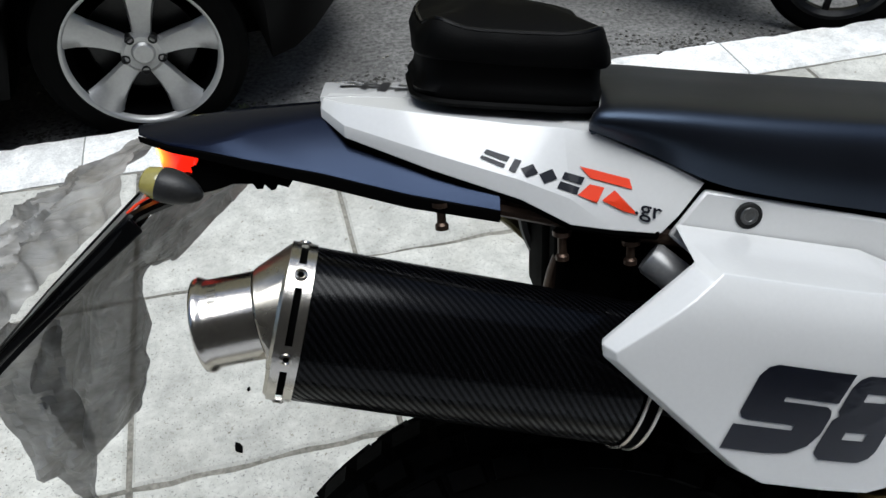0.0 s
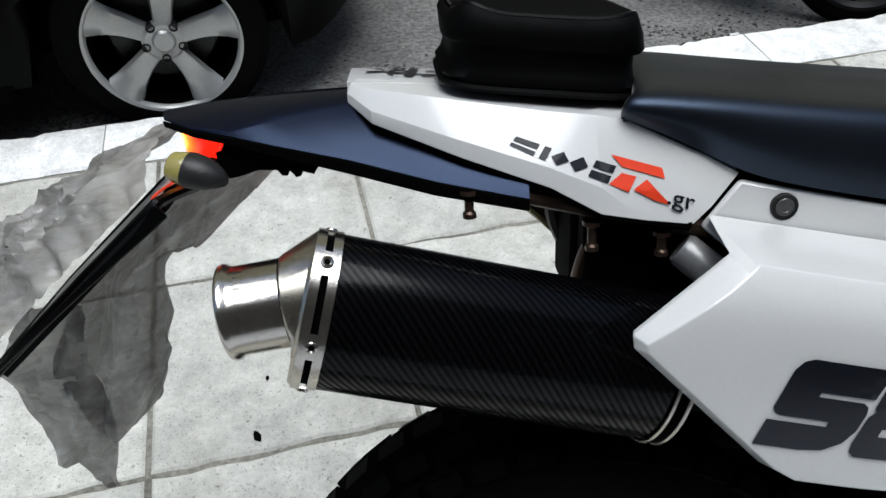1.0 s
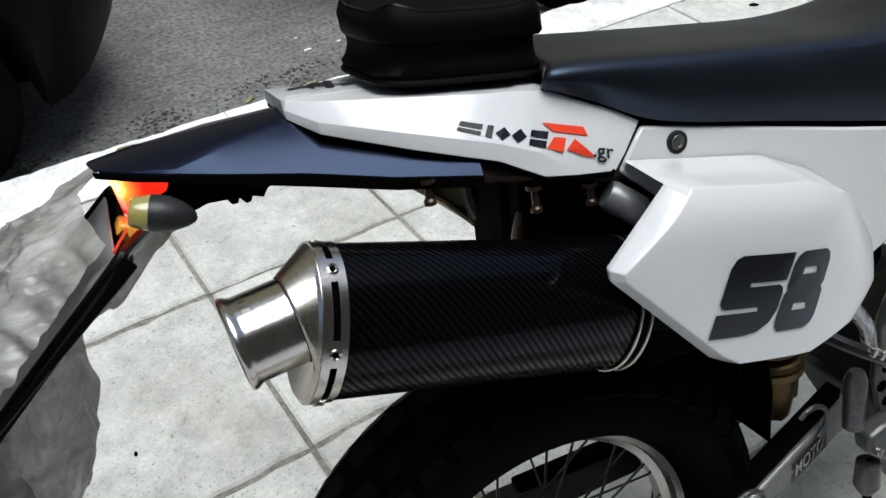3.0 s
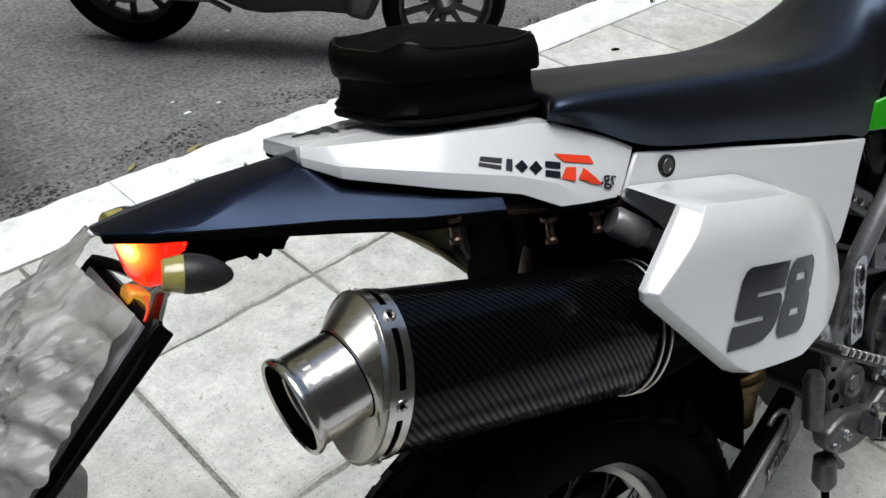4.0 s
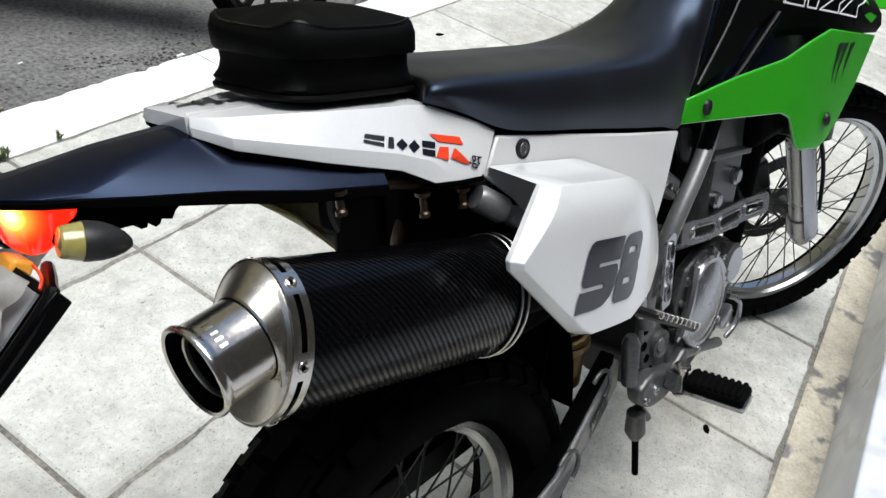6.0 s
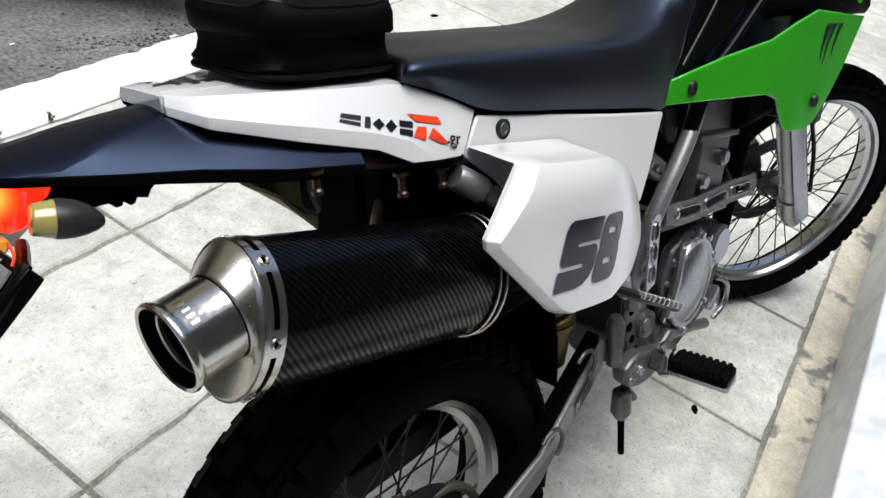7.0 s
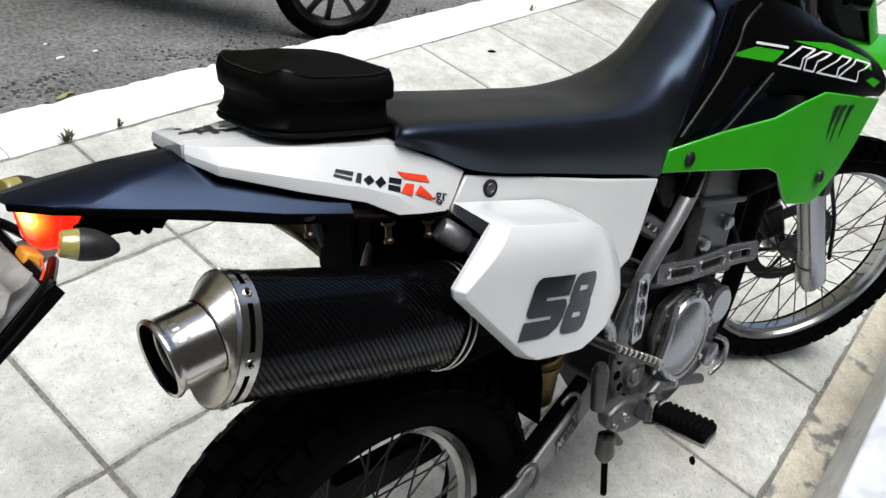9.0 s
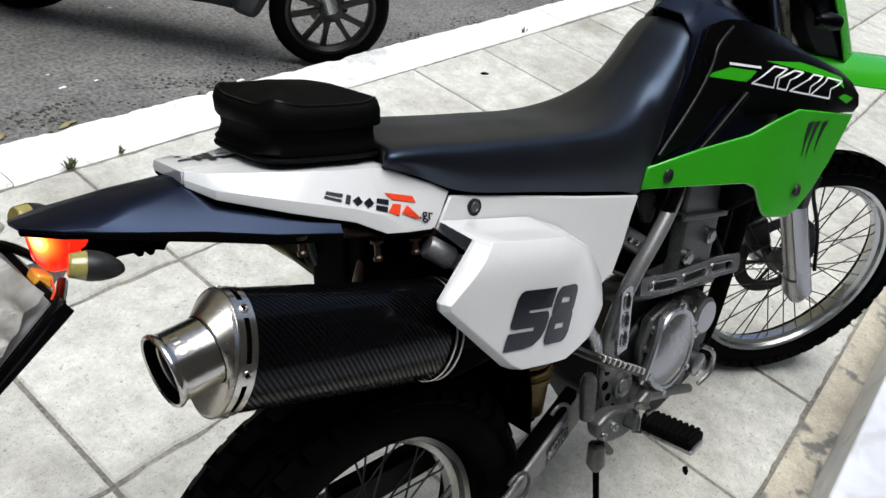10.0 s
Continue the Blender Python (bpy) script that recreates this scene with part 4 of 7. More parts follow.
def swell(u, w):
    return -0.2085 + 0.95 * max(0, u - 0.13) ** 2 + 0.80 * soft(w - 0.858 + 0.215 * (u - 0.044)) + 0.22 * soft(w - 0.824 + 1.1 * (u - 0.205), 0.03)


mu, mw = 0.13, 0.775
inner = [[(mu + (u - mu) * f, 0.0, mw + (w - mw) * f) for u, v, w in FACE58] for f in (1, 0.94, 0.87, 0.78, 0.66, 0.52, 0.36, 0.2, 0.08)]
# every side of the outline in five steps, so that the face can bend smoothly
fine_rings = []
for ring in [BACK58, RIM58] + inner:
    fine_rings.append([Vector(p).lerp(Vector(ring[(i + 1) % 12]), k / 5) for i, p in enumerate(ring) for k in range(5)])
for ring in fine_rings[2:]:
    for p in ring:
        p.y = swell(p.x, p.z)
vs = skin(bm, fine_rings, caps=False)
mid = bm.verts.new((mu, swell(mu, mw), mw))
for i in range(60):
    bm.faces.new((vs[-1][i], vs[-1][(i + 1) % 60], mid))
panel = part("number_panel", bm, WHITE, bike, "faceted white side number panel over the silencer", angle=75, bevel=0.005, seg=4)
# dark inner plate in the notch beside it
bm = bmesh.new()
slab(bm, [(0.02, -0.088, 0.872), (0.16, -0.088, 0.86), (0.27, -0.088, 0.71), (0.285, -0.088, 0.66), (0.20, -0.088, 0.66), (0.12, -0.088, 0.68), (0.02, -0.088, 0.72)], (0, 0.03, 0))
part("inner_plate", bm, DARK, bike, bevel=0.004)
# silver catch
bm = bmesh.new()
lathe(bm, [(-0.004, 0.0), (-0.004, 0.0125), (0.0, 0.0148), (0.032, 0.0148), (0.035, 0.0125), (0.038, 0.0105), (0.044, 0.0105), (0.046, 0.0118), (0.054, 0.0118), (0.056, 0.006), (0.085, 0.006)], (0.0285, -0.106, 0.8485), (0.050, -0.026, -0.038), 28)
part("silencer_mount", bm, FRAMEGREY, bike, "grey steel silencer mount")


def laid_on(bm, target, name, material, parent, lift=0.0012, label=""):
    """Lays flat shapes drawn in (u, w) onto the right-hand face of a body panel."""
    bmesh.ops.triangulate(bm, faces=bm.faces)
    for _ in range(5):
        long = [e for e in bm.edges if e.calc_length() > 0.0036]
        if not long:
            break
        bmesh.ops.subdivide_edges(bm, edges=long, cuts=1)
        bmesh.ops.triangulate(bm, faces=[f for f in bm.faces if len(f.verts) > 3])
    for t in target:
        t.data.calc_loop_triangles()
    trees = [BVHTree.FromPolygons([v.co for v in t.data.vertices], [p.vertices for p in t.data.loop_triangles]) for t in target]
    for v in bm.verts:
        best = None
        for tree in trees:
            hit = tree.ray_cast(Vector((v.co.x, -0.6, v.co.z)), Vector((0, 1, 0)))[0]
            if hit is not None and (best is None or hit.y < best):
                best = hit.y
        v.co.y = (best if best is not None else -0.1) - lift
    me = bpy.data.meshes.new(name)
    bm.to_mesh(me)
    bm.free()
    me.materials.append(material)
    ob = new(name, me)
    ob.parent = parent
    if label:
        ob["label"] = label
    return ob


def decal(poly, target, name, material, parent, lift=0.0012, label=""):
    bm = bmesh.new()
    face(bm, [(u, 0, w) for u, w in poly])
    return laid_on(bm, target, name, material, parent, lift, label)


def lettering(txt, o, a, b, target, name, material, parent, lift=0.0012, bold=0.03, label="", shear=0.0):
    """Words fitted into the parallelogram at o with sides a and b, in (u, w)."""
    cu = bpy.data.curves.new(name, "FONT")
    cu.body, cu.size, cu.offset, cu.space_character, cu.shear = txt, 1.0, bold, 1.02, shear
    tmp_ob = bpy.data.objects.new("tmp", cu)
    me = bpy.data.meshes.new_from_object(tmp_ob)
    bpy.data.objects.remove(tmp_ob)
    xs, ys = [v.co.x for v in me.vertices], [v.co.y for v in me.vertices]
    bm = bmesh.new()
    bm.from_mesh(me)
    for v in bm.verts:
        s, t = (v.co.x - min(xs)) / (max(xs) - min(xs)), (v.co.y - min(ys)) / (max(ys) - min(ys))
        v.co = (o[0] + a[0] * s + b[0] * t, 0, o[1] + a[1] * s + b[1] * t)
    return laid_on(bm, target, name, material, parent, lift, label)


# ---- silencer ----
EX0, EXD = Vector((-0.0967, -0.1289, 0.7787)), Vector((1, 0.0272, -0.2788)).normalized()


def ex(s):
    return EX0 + EXD * s


# an oval can: half its width and half its height
RA, RB = 0.0500, 0.0645
PHASE = radians(-57.5)
d, a, b = frame_of(EXD)
# the tail pipe is turned down against the silencer
PIPE_END = Vector((-0.3270, -0.1459, 0.8366))
PIPE_DIR = Vector((0.992, 0.027, 0.124)).normalized()
pd, pa, pb = frame_of(PIPE_DIR)


def oval(s, grow, t):
    """A place on the silencer's skin, s along it, grown outwards."""
    return EX0 + d * s + a * math.cos(t) * (RA + grow) + b * math.sin(t) * (RB + grow)


def oval_ring(s, grow, n=72):
    return [oval(s, grow, 2 * math.pi * k / n) for k in range(n)]


def pipe_ring(s, r, n=72):
    return [PIPE_END + pd * s + (pa * math.cos(t) + pb * math.sin(t)) * r for t in [2 * math.pi * k / n for k in range(n)]]


bm = bmesh.new()
CAN = [(-0.171, -0.002), (-0.171, 0.0), (0.108, 0.0), (0.122, -0.004), (0.135, -0.02)]
N_CAN = 96
skin(bm, [oval_ring(s, g, N_CAN) for s, g in CAN], caps=False)
lay = bm.loops.layers.uv.new("metres")
for f in bm.faces:
    ang = [math.atan2((lp.vert.co - EX0).dot(b) / RB, (lp.vert.co - EX0).dot(a) / RA) for lp in f.loops]
    if max(ang) - min(ang) > math.pi:
        ang = [x + 2 * math.pi if x < 0 else x for x in ang]
    for lp, x in zip(f.loops, ang):
        lp[lay].uv = ((lp.vert.co - EX0).dot(d), x * (RA + RB) / 2)
can = part("silencer", bm, CARBON, bike, "oval carbon fibre silencer", angle=40)
bm = bmesh.new()
skin(bm, [oval_ring(-0.1870, 0.0), oval_ring(-0.1890, -0.0006), oval_ring(-0.1915, -0.0030), pipe_ring(0.0420, 0.0365), pipe_ring(0.0405, 0.0352), pipe_ring(0.0415, 0.0335)], caps=False)
part("end_cap", bm, CAPSTEEL, can, "satin steel end cone", angle=25)
bm = bmesh.new()
# band with slots between the rivets
seg = 144
for k in range(seg):
    t0, t1 = PHASE + 2 * math.pi * k / seg, PHASE + 2 * math.pi * (k + 1) / seg
    slot = 4 <= k % 24 < 20
    strips = ((-0.1885, -0.1815), (-0.1760, -0.1690)) if slot else ((-0.1885, -0.1815), (-0.1815, -0.1760), (-0.1760, -0.1690))
    for s0, s1 in strips:
        face(bm, [oval(s, 0.0016, t) for s, t in ((s0, t0), (s0, t1), (s1, t1), (s1, t0))])
bmesh.ops.remove_doubles(bm, verts=bm.verts, dist=0.00005)
thicken(bm, 0.0018)
part("band", bm, STEEL, can, "slotted steel band")
bm = bmesh.new()
skin(bm, [oval_ring(-0.188, -0.003), oval_ring(-0.160, -0.003)], caps=False)
part("sleeve", bm, DARK, can)
for k in range(6):
    t = PHASE + 2 * math.pi * k / 6
    out = (a * math.cos(t) / RA + b * math.sin(t) / RB).normalized()
    bm = bmesh.new()
    lathe(bm, [(-0.0005, 0.0052), (0.0010, 0.0047), (0.0016, 0.0034), (0.0004, 0.0020)], oval(-0.1787, 0.0018, t), out, 16)
    rivet = part("rivet", bm, STEEL, can)
    bm = bmesh.new()
    lathe(bm, [(0.0006, 0.0022), (0.0006, 0.0)], oval(-0.1787, 0.0018, t), out, 12)
    part("rivet_hole", bm, DARK, rivet)
bm = bmesh.new()
lathe(bm, [(0.055, 0.0342), (0.0030, 0.0342), (0.0008, 0.0350), (-0.0012, 0.0363), (-0.0040, 0.0372), (-0.0064, 0.0366), (-0.0072, 0.0350), (-0.0058, 0.0330)], PIPE_END, PIPE_DIR, 64)
tip = part("tail_pipe", bm, STEEL, can, "polished steel tail pipe with a rolled lip", angle=50)
bm = bmesh.new()
lathe(bm, [(0.0400, 0.0340), (0.0400, 0.0352), (0.0417, 0.0352), (0.0417, 0.0340)], PIPE_END, PIPE_DIR, 64)
part("pipe_joint", bm, DARK, tip, "dark joint between pipe and cone")
bm = bmesh.new()
lathe(bm, [(-0.0058, 0.0330), (0.0, 0.0312), (0.055, 0.0310)], PIPE_END, PIPE_DIR, 56)
part("bore", bm, DARK, tip, "sooty black bore", angle=50)
bm = bmesh.new()
lathe(bm, [(0.0092, 0.0306), (0.0092, 0.0262), (0.0072, 0.0252), (0.0072, 0.0242), (0.0092, 0.0230), (0.045, 0.022), (0.055, 0.0)], PIPE_END, PIPE_DIR, 48)
part("baffle", bm, DARK, tip, "sooty baffle tube")
bm = bmesh.new()
lathe(bm, [(0.0092, 0.0268), (0.0040, 0.0266), (0.0030, 0.0255), (0.0040, 0.0244), (0.0092, 0.0242)], PIPE_END, PIPE_DIR, 48)
part("baffle_edge", bm, CAPSTEEL, tip, "worn bright edge of the baffle")
for k in range(5):
    t = math.atan2(Vector((0, -0.45, 0.9)).dot(pb), Vector((0, -0.45, 0.9)).dot(pa)) + (k - 2) * 0.16
    bm = bmesh.new()
    face(bm, [PIPE_END + pd * s + (pa * math.cos(x) + pb * math.sin(x)) * 0.0345 for s, x in ((0.007, t - 0.035), (0.013, t - 0.035), (0.013, t + 0.035), (0.007, t + 0.035))])
    part("stamp_bar", bm, CAPSTEEL, tip, "dull stamped bar")
bm = bmesh.new()
skin(bm, [oval_ring(s, g) for s, g in ((0.105, 0.0004), (0.105, 0.0012), (0.121, 0.0012), (0.121, -0.004))], caps=False)
clamp = part("clamp", bm, DARK, can, "dark clamp band between two thin steel rings")
for s0 in (0.1055, 0.1175):
    bm = bmesh.new()
    skin(bm, [oval_ring(s0 + x, g) for x, g in ((0, 0.0005), (0, 0.0022), (0.0008, 0.0030), (0.0022, 0.0030), (0.0030, 0.0022), (0.0030, 0.0005))], caps=False)
    part("clamp_ring", bm, STEEL, clamp, "thin bright steel ring")
bm = bmesh.new()
tube(bm, smooth_path([ex(0.12), ex(0.20), (0.20, -0.10, 0.69), (0.32, -0.085, 0.69), (0.42, -0.06, 0.66)]), 0.03, 14)
part("header_pipe", bm, DARK, bike, "dark exhaust pipe")

# ---- frame, engine, swing arm ----
for s in (-1, 1):
    bm = bmesh.new()
    arm = [(0.445, 0.056, 0.428), (0.445, 0.056, 0.375), (0.32, 0.080, 0.345), (0.20, 0.104, 0.316), (-0.03, 0.128, 0.285), (-0.07, 0.128, 0.295), (-0.07, 0.128, 0.335), (-0.03, 0.128, 0.345), (0.20, 0.104, 0.366), (0.32, 0.080, 0.396)]
    slab(bm, [(u, s * v, w) for u, v, w in arm], (0, -s * 0.028, 0))
    arm_ob = part("swing_arm", bm, FRAMEGREY if s < 0 else DARKSTEEL, bike, "grey aluminium swing arm" if s < 0 else "dark swing arm on the chain side", bevel=0.005)
    bm = bmesh.new()
    slab(bm, [(u, s * (v - 0.006), w) for u, v, w in ((0.43, 0.060, 0.428), (0.32, 0.080, 0.3965), (0.20, 0.104, 0.3665), (0.0, 0.125, 0.348), (0.0, 0.125, 0.362), (0.20, 0.104, 0.384), (0.32, 0.080, 0.414), (0.43, 0.060, 0.445))], (0, -s * 0.026, 0))
    part("arm_cover", bm, DARK, arm_ob, "black rubber strip along the arm", bevel=0.004)
    if s < 0:
        arm_r = arm_ob
    bm = bmesh.new()
    lathe(bm, [(0, 0.0), (0, 0.017), (0.012, 0.017), (0.014, 0.012), (0.02, 0.012), (0.02, 0.0)], (-0.036, s * 0.126, 0.318), (0, s, 0), 20)
    part("axle_nut", bm, STEEL, bike)
for u0 in ((0.350, -0.066, 0.432), (0.215, -0.098, 0.378)):
    bm = bmesh.new()
    c = Vector(u0)
    tube(bm, [c + Vector((0.028 * math.cos(t), -0.012, 0.028 * math.sin(t))) for t in [radians(-60 + 200 * k / 10) for k in range(11)]], 0.0035, 8)
    part("hose_guide", bm, ALLOY, bike, "bent grey hose guide")
bm = bmesh.new()
box(bm, (-0.026, -0.058, 0.396), (0.080, 0.040, 0.030), Matrix.Rotation(0.3, 4, "Y"))
caliper = part("rear_caliper", bm, CALIPER, bike, "olive-grey ribbed rear brake caliper", bevel=0.004)
for k, h in enumerate((0.030, 0.040, 0.034, 0.041, 0.028)):
    bm = bmesh.new()
    box(bm, (-0.052 + 0.013 * k, -0.060, 0.408 - 0.005 * k), (0.009, 0.046, h), Matrix.Rotation(0.3 + 0.04 * (k % 2), 4, "Y"))
    part("caliper_rib", bm, CALIPER, caliper, bevel=0.0025)
bm = bmesh.new()
lathe(bm, [(0, 0.016), (0.008, 0.016), (0.010, 0.010), (0.010, 0.0)], (0.004, -0.078, 0.388), (0, -1, 0), 16)
part("piston_cap", bm, DARKSTEEL, caliper, "dark piston cap")
bm = bmesh.new()
tube(bm, smooth_path([(0.010, -0.062, 0.400), (0.046, -0.066, 0.398), (0.078, -0.070, 0.370), (0.088, -0.072, 0.335), (0.060, -0.072, 0.310)]), 0.007, 10)
part("brake_hose", bm, CALIPER, caliper, "olive-grey brake hose")
# added black sheet standing in for the shade beyond the shock
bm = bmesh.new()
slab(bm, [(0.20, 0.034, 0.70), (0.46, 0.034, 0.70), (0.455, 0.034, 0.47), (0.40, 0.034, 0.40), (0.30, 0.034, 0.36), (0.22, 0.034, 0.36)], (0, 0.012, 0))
part("shade_backing", bm, DARK, bike, "black sheet added for the shade beyond the shock", bevel=0.004)
# shock with gold body and coils
bm = bmesh.new()
t0, t1 = Vector((0.345, -0.015, 0.42)), Vector((0.33, -0.01, 0.66))
tube(bm, [t0, t0.lerp(t1, 0.3)], 0.034, 18, taper=[0.024, 0.036])
tube(bm, [t0.lerp(t1, 0.3), t0.lerp(t1, 0.34)], 0.042, 18)
part("shock_absorber", bm, GOLD, bike, "gold rear shock absorber")
bm = bmesh.new()
pts = [t0.lerp(t1, 0.3 + 0.6 * k / 90) + Vector((math.cos(k * 0.42) * 0.036, math.sin(k * 0.42) * 0.036, 0)) for k in range(91)]
tube(bm, pts, 0.0065, 8)
part("spring", bm, GOLD, bike, "dull gold coil spring")
# frame tubes
bm = bmesh.new()
tube(bm, smooth_path([(0.66, -0.06, 0.86), (0.60, -0.100, 0.800), (0.545, -0.112, 0.748), (0.478, -0.113, 0.677), (0.448, -0.108, 0.62), (0.440, -0.098, 0.56), (0.458, -0.092, 0.50)]), 0.0135, 12)
tube(bm, smooth_path([(0.66, 0.06, 0.86), (0.60, 0.100, 0.800), (0.545, 0.112, 0.748), (0.486, 0.113, 0.677), (0.466, 0.108, 0.62), (0.458, 0.098, 0.56)]), 0.0135, 12)
tube(bm, [(0.66, 0.0, 0.80), (1.12, 0.0, 0.93)], 0.024, 12)
tube(bm, [(1.06, 0, 1.02), (1.14, 0, 0.86)], 0.034, 16)
part("frame", bm, FRAMEGREY, bike, "grey painted steel frame")
bm = bmesh.new()
tube(bm, smooth_path([(1.12, 0, 0.90), (1.06, 0.0, 0.62), (0.96, 0.0, 0.33), (0.80, 0.0, 0.29)]), 0.02, 12)
part("down_tube", bm, DARK, bike, "black down tube")
# slotted guards on the frame


def slotted(p0, p1, width, nsl, normal, name, bow=0.0):
    """A pressed guard plate between two points: rounded ends, stadium-shaped slots with turned-up rims."""
    p0, p1, nv = Vector(p0), Vector(p1), Vector(normal).normalized()
    dv = p1 - p0
    L = dv.length
    dv.normalize()
    wv = nv.cross(dv).normalized()

    def place(x, y, out=0.0):
        t = x / L
        return p0 + dv * x + wv * (y + bow * math.sin(math.tau * t) + abs(bow) * 13 * max(0, t - 0.72) ** 2) + nv * out

    def stadium(x0, x1, half, n=6):
        pts = [(x1 - half + half * math.cos(a), half * math.sin(a)) for a in [radians(-90 + 180 * k / n) for k in range(n + 1)]]
        pts += [(x0 + half + half * math.cos(a), half * math.sin(a)) for a in [radians(90 + 180 * k / n) for k in range(n + 1)]]
        return pts
    half = width / 2
    side = [(L * k / 10, -half) for k in range(10)]
    outer = [(x, -half) for x, _ in side[1:]] + [(L - half * 0.6 + half * 0.6 * math.cos(a), half * math.sin(a)) for a in [radians(-90 + 180 * k / 8) for k in range(9)]]
    outer += [(x, half) for x, _ in reversed(side[1:])] + [(0, half * 0.8), (0, -half * 0.8)]
    edge = 0.07 * L
    pitch = (L - 2 * edge) / nsl
    loops = [outer] + [stadium(edge + pitch * (i + 0.10), edge + pitch * (i + 0.90), half * 0.42) for i in range(nsl)]
    bm = bmesh.new()
    edges = []
    for loop in loops:
        vs = [bm.verts.new(place(x, y)) for x, y in loop]
        edges += [bm.edges.new((vs[i], vs[(i + 1) % len(vs)])) for i in range(len(vs))]
    bmesh.ops.triangle_fill(bm, use_beauty=True, use_dissolve=False, edges=edges)
    thicken(bm, 0.004, nv)
    g = part(name, bm, ALU, bike, "slotted silver guard", angle=40)
    for i in range(nsl):
        bm = bmesh.new()
        ring = [place(x, y, 0.0012) for x, y in stadium(edge + pitch * (i + 0.10), edge + pitch * (i + 0.90), half * 0.46)]
        tube(bm, ring + ring[:1], 0.0018, 6, caps=False)
        part("slot_rim", bm, ALU, g)
    return g


slotted((0.440, -0.130, 0.552), (0.438, -0.130, 0.674), 0.036, 3, (0.1, -1, 0), "frame_guard")
g2 = slotted((0.488, -0.122, 0.654), (0.800, -0.137, 0.611), 0.038, 3, (0, -1, 0.1), "pipe_guard", -0.005)
for u, w in ((0.505, 0.651), (0.682, 0.627)):
    bm = bmesh.new()
    lathe(bm, [(0, 0.0065), (0.004, 0.006), (0.005, 0.0)], (u, -0.128, w), (0, -1, 0), 12)
    part("guard_bolt", bm, STEEL, g2)
bm = bmesh.new()
tube(bm, smooth_path([(0.42, -0.05, 0.66), (0.50, -0.08, 0.625), (0.65, -0.088, 0.60), (0.78, -0.085, 0.585), (0.88, -0.05, 0.56), (0.92, 0.0, 0.60)]), 0.018, 12)
part("exhaust_pipe", bm, DARKSTEEL, bike, "burnt exhaust pipe round the engine")

bm = bmesh.new()
box(bm, (0.530, -0.060, 0.712), (0.075, 0.030, 0.036), Matrix.Rotation(0.55, 4, "Y"))
reg = part("regulator", bm, FRAMEGREY, bike, "small grey finned regulator", bevel=0.006, seg=3)
for k in range(3):
    bm = bmesh.new()
    lathe(bm, [(0, 0.0055), (0.004, 0.005), (0.005, 0.0)], (0.508 + 0.020 * k, -0.076, 0.722 - 0.012 * k), (0, -1, 0), 12)
    part("bolt", bm, STEEL, reg)
bm = bmesh.new()
slab(bm, [(0.478, -0.104, 0.822), (0.520, -0.104, 0.815), (0.540, -0.104, 0.788), (0.528, -0.104, 0.752), (0.505, -0.104, 0.760), (0.490, -0.104, 0.790)], (0, 0.010, 0))
part("seat_stay", bm, BLACK, bike, "black stay below the seat", bevel=0.004)

# engine: cases, barrel with fins, clutch and pump covers
bm = bmesh.new()
slab(bm, [(0.46, -0.075, 0.43), (0.50, -0.075, 0.50), (0.60, -0.075, 0.545), (0.72, -0.075, 0.56), (0.82, -0.075, 0.52), (0.845, -0.075, 0.42), (0.80, -0.075, 0.33), (0.68, -0.075, 0.295), (0.54, -0.075, 0.31)], (0, 0.15, 0))
part("crankcase", bm, DARKSTEEL, bike, "grey cast crankcase", bevel=0.012)
bm = bmesh.new()
up = Vector((0.16, 0, 1)).normalized()
box(bm, Vector((0.740, 0, 0.64)), (0.15, 0.15, 0.16), Matrix.Rotation(0.16, 4, "Y"))
part("cylinder", bm, ALLOY, bike, "grey cylinder", bevel=0.02, seg=4)
for c, size in (((0.728, 0, 0.572), (0.175, 0.17, 0.018)), ((0.750, 0, 0.708), (0.17, 0.165, 0.016))):
    bm = bmesh.new()
    box(bm, Vector(c), size, Matrix.Rotation(0.16, 4, "Y"))
    part("cylinder_flange", bm, ALLOY, bike, bevel=0.005)
for u, w in ((0.70, 0.635), (0.775, 0.66)):
    bm = bmesh.new()
    lathe(bm, [(0, 0.016), (0.010, 0.016), (0.014, 0.011), (0.014, 0.0)], (u, -0.074, w), (0, -1, 0), 18)
    part("cylinder_plug", bm, ALU, bike)
bm = bmesh.new()
box(bm, (0.765, 0, 0.745), (0.165, 0.15, 0.075), Matrix.Rotation(0.16, 4, "Y"))
box(bm, (0.77, 0, 0.79), (0.15, 0.13, 0.03), Matrix.Rotation(0.16, 4, "Y"))
part("cylinder_head", bm, ALLOY, bike, "grey cylinder head", bevel=0.006)
bm = bmesh.new()
oc = [(0.556, 0.500), (0.580, 0.550), (0.640, 0.568), (0.700, 0.550), (0.740, 0.490), (0.748, 0.410), (0.722, 0.360), (0.675, 0.340), (0.610, 0.360), (0.565, 0.425)]
slab(bm, [(u, -0.074, w) for u, w in oc], (0, -0.022, 0))
part("clutch_case", bm, ALLOY, bike, "grey clutch case", bevel=0.006)
bm = bmesh.new()
lathe(bm, [(0, 0.080), (0.009, 0.080), (0.0135, 0.0765), (0.0140, 0.071), (0.0120, 0.067), (0.0150, 0.060), (0.0185, 0.040), (0.0200, 0.018), (0.0202, 0.0)], (0.648, -0.094, 0.466), (0, -1, 0), 48)
bmesh.ops.scale(bm, vec=(0.98, 1, 1.10), space=Matrix.Translation((-0.648, 0, -0.466)), verts=bm.verts)
cover = part("clutch_cover", bm, ALU, bike, "round pale clutch cover", angle=40)
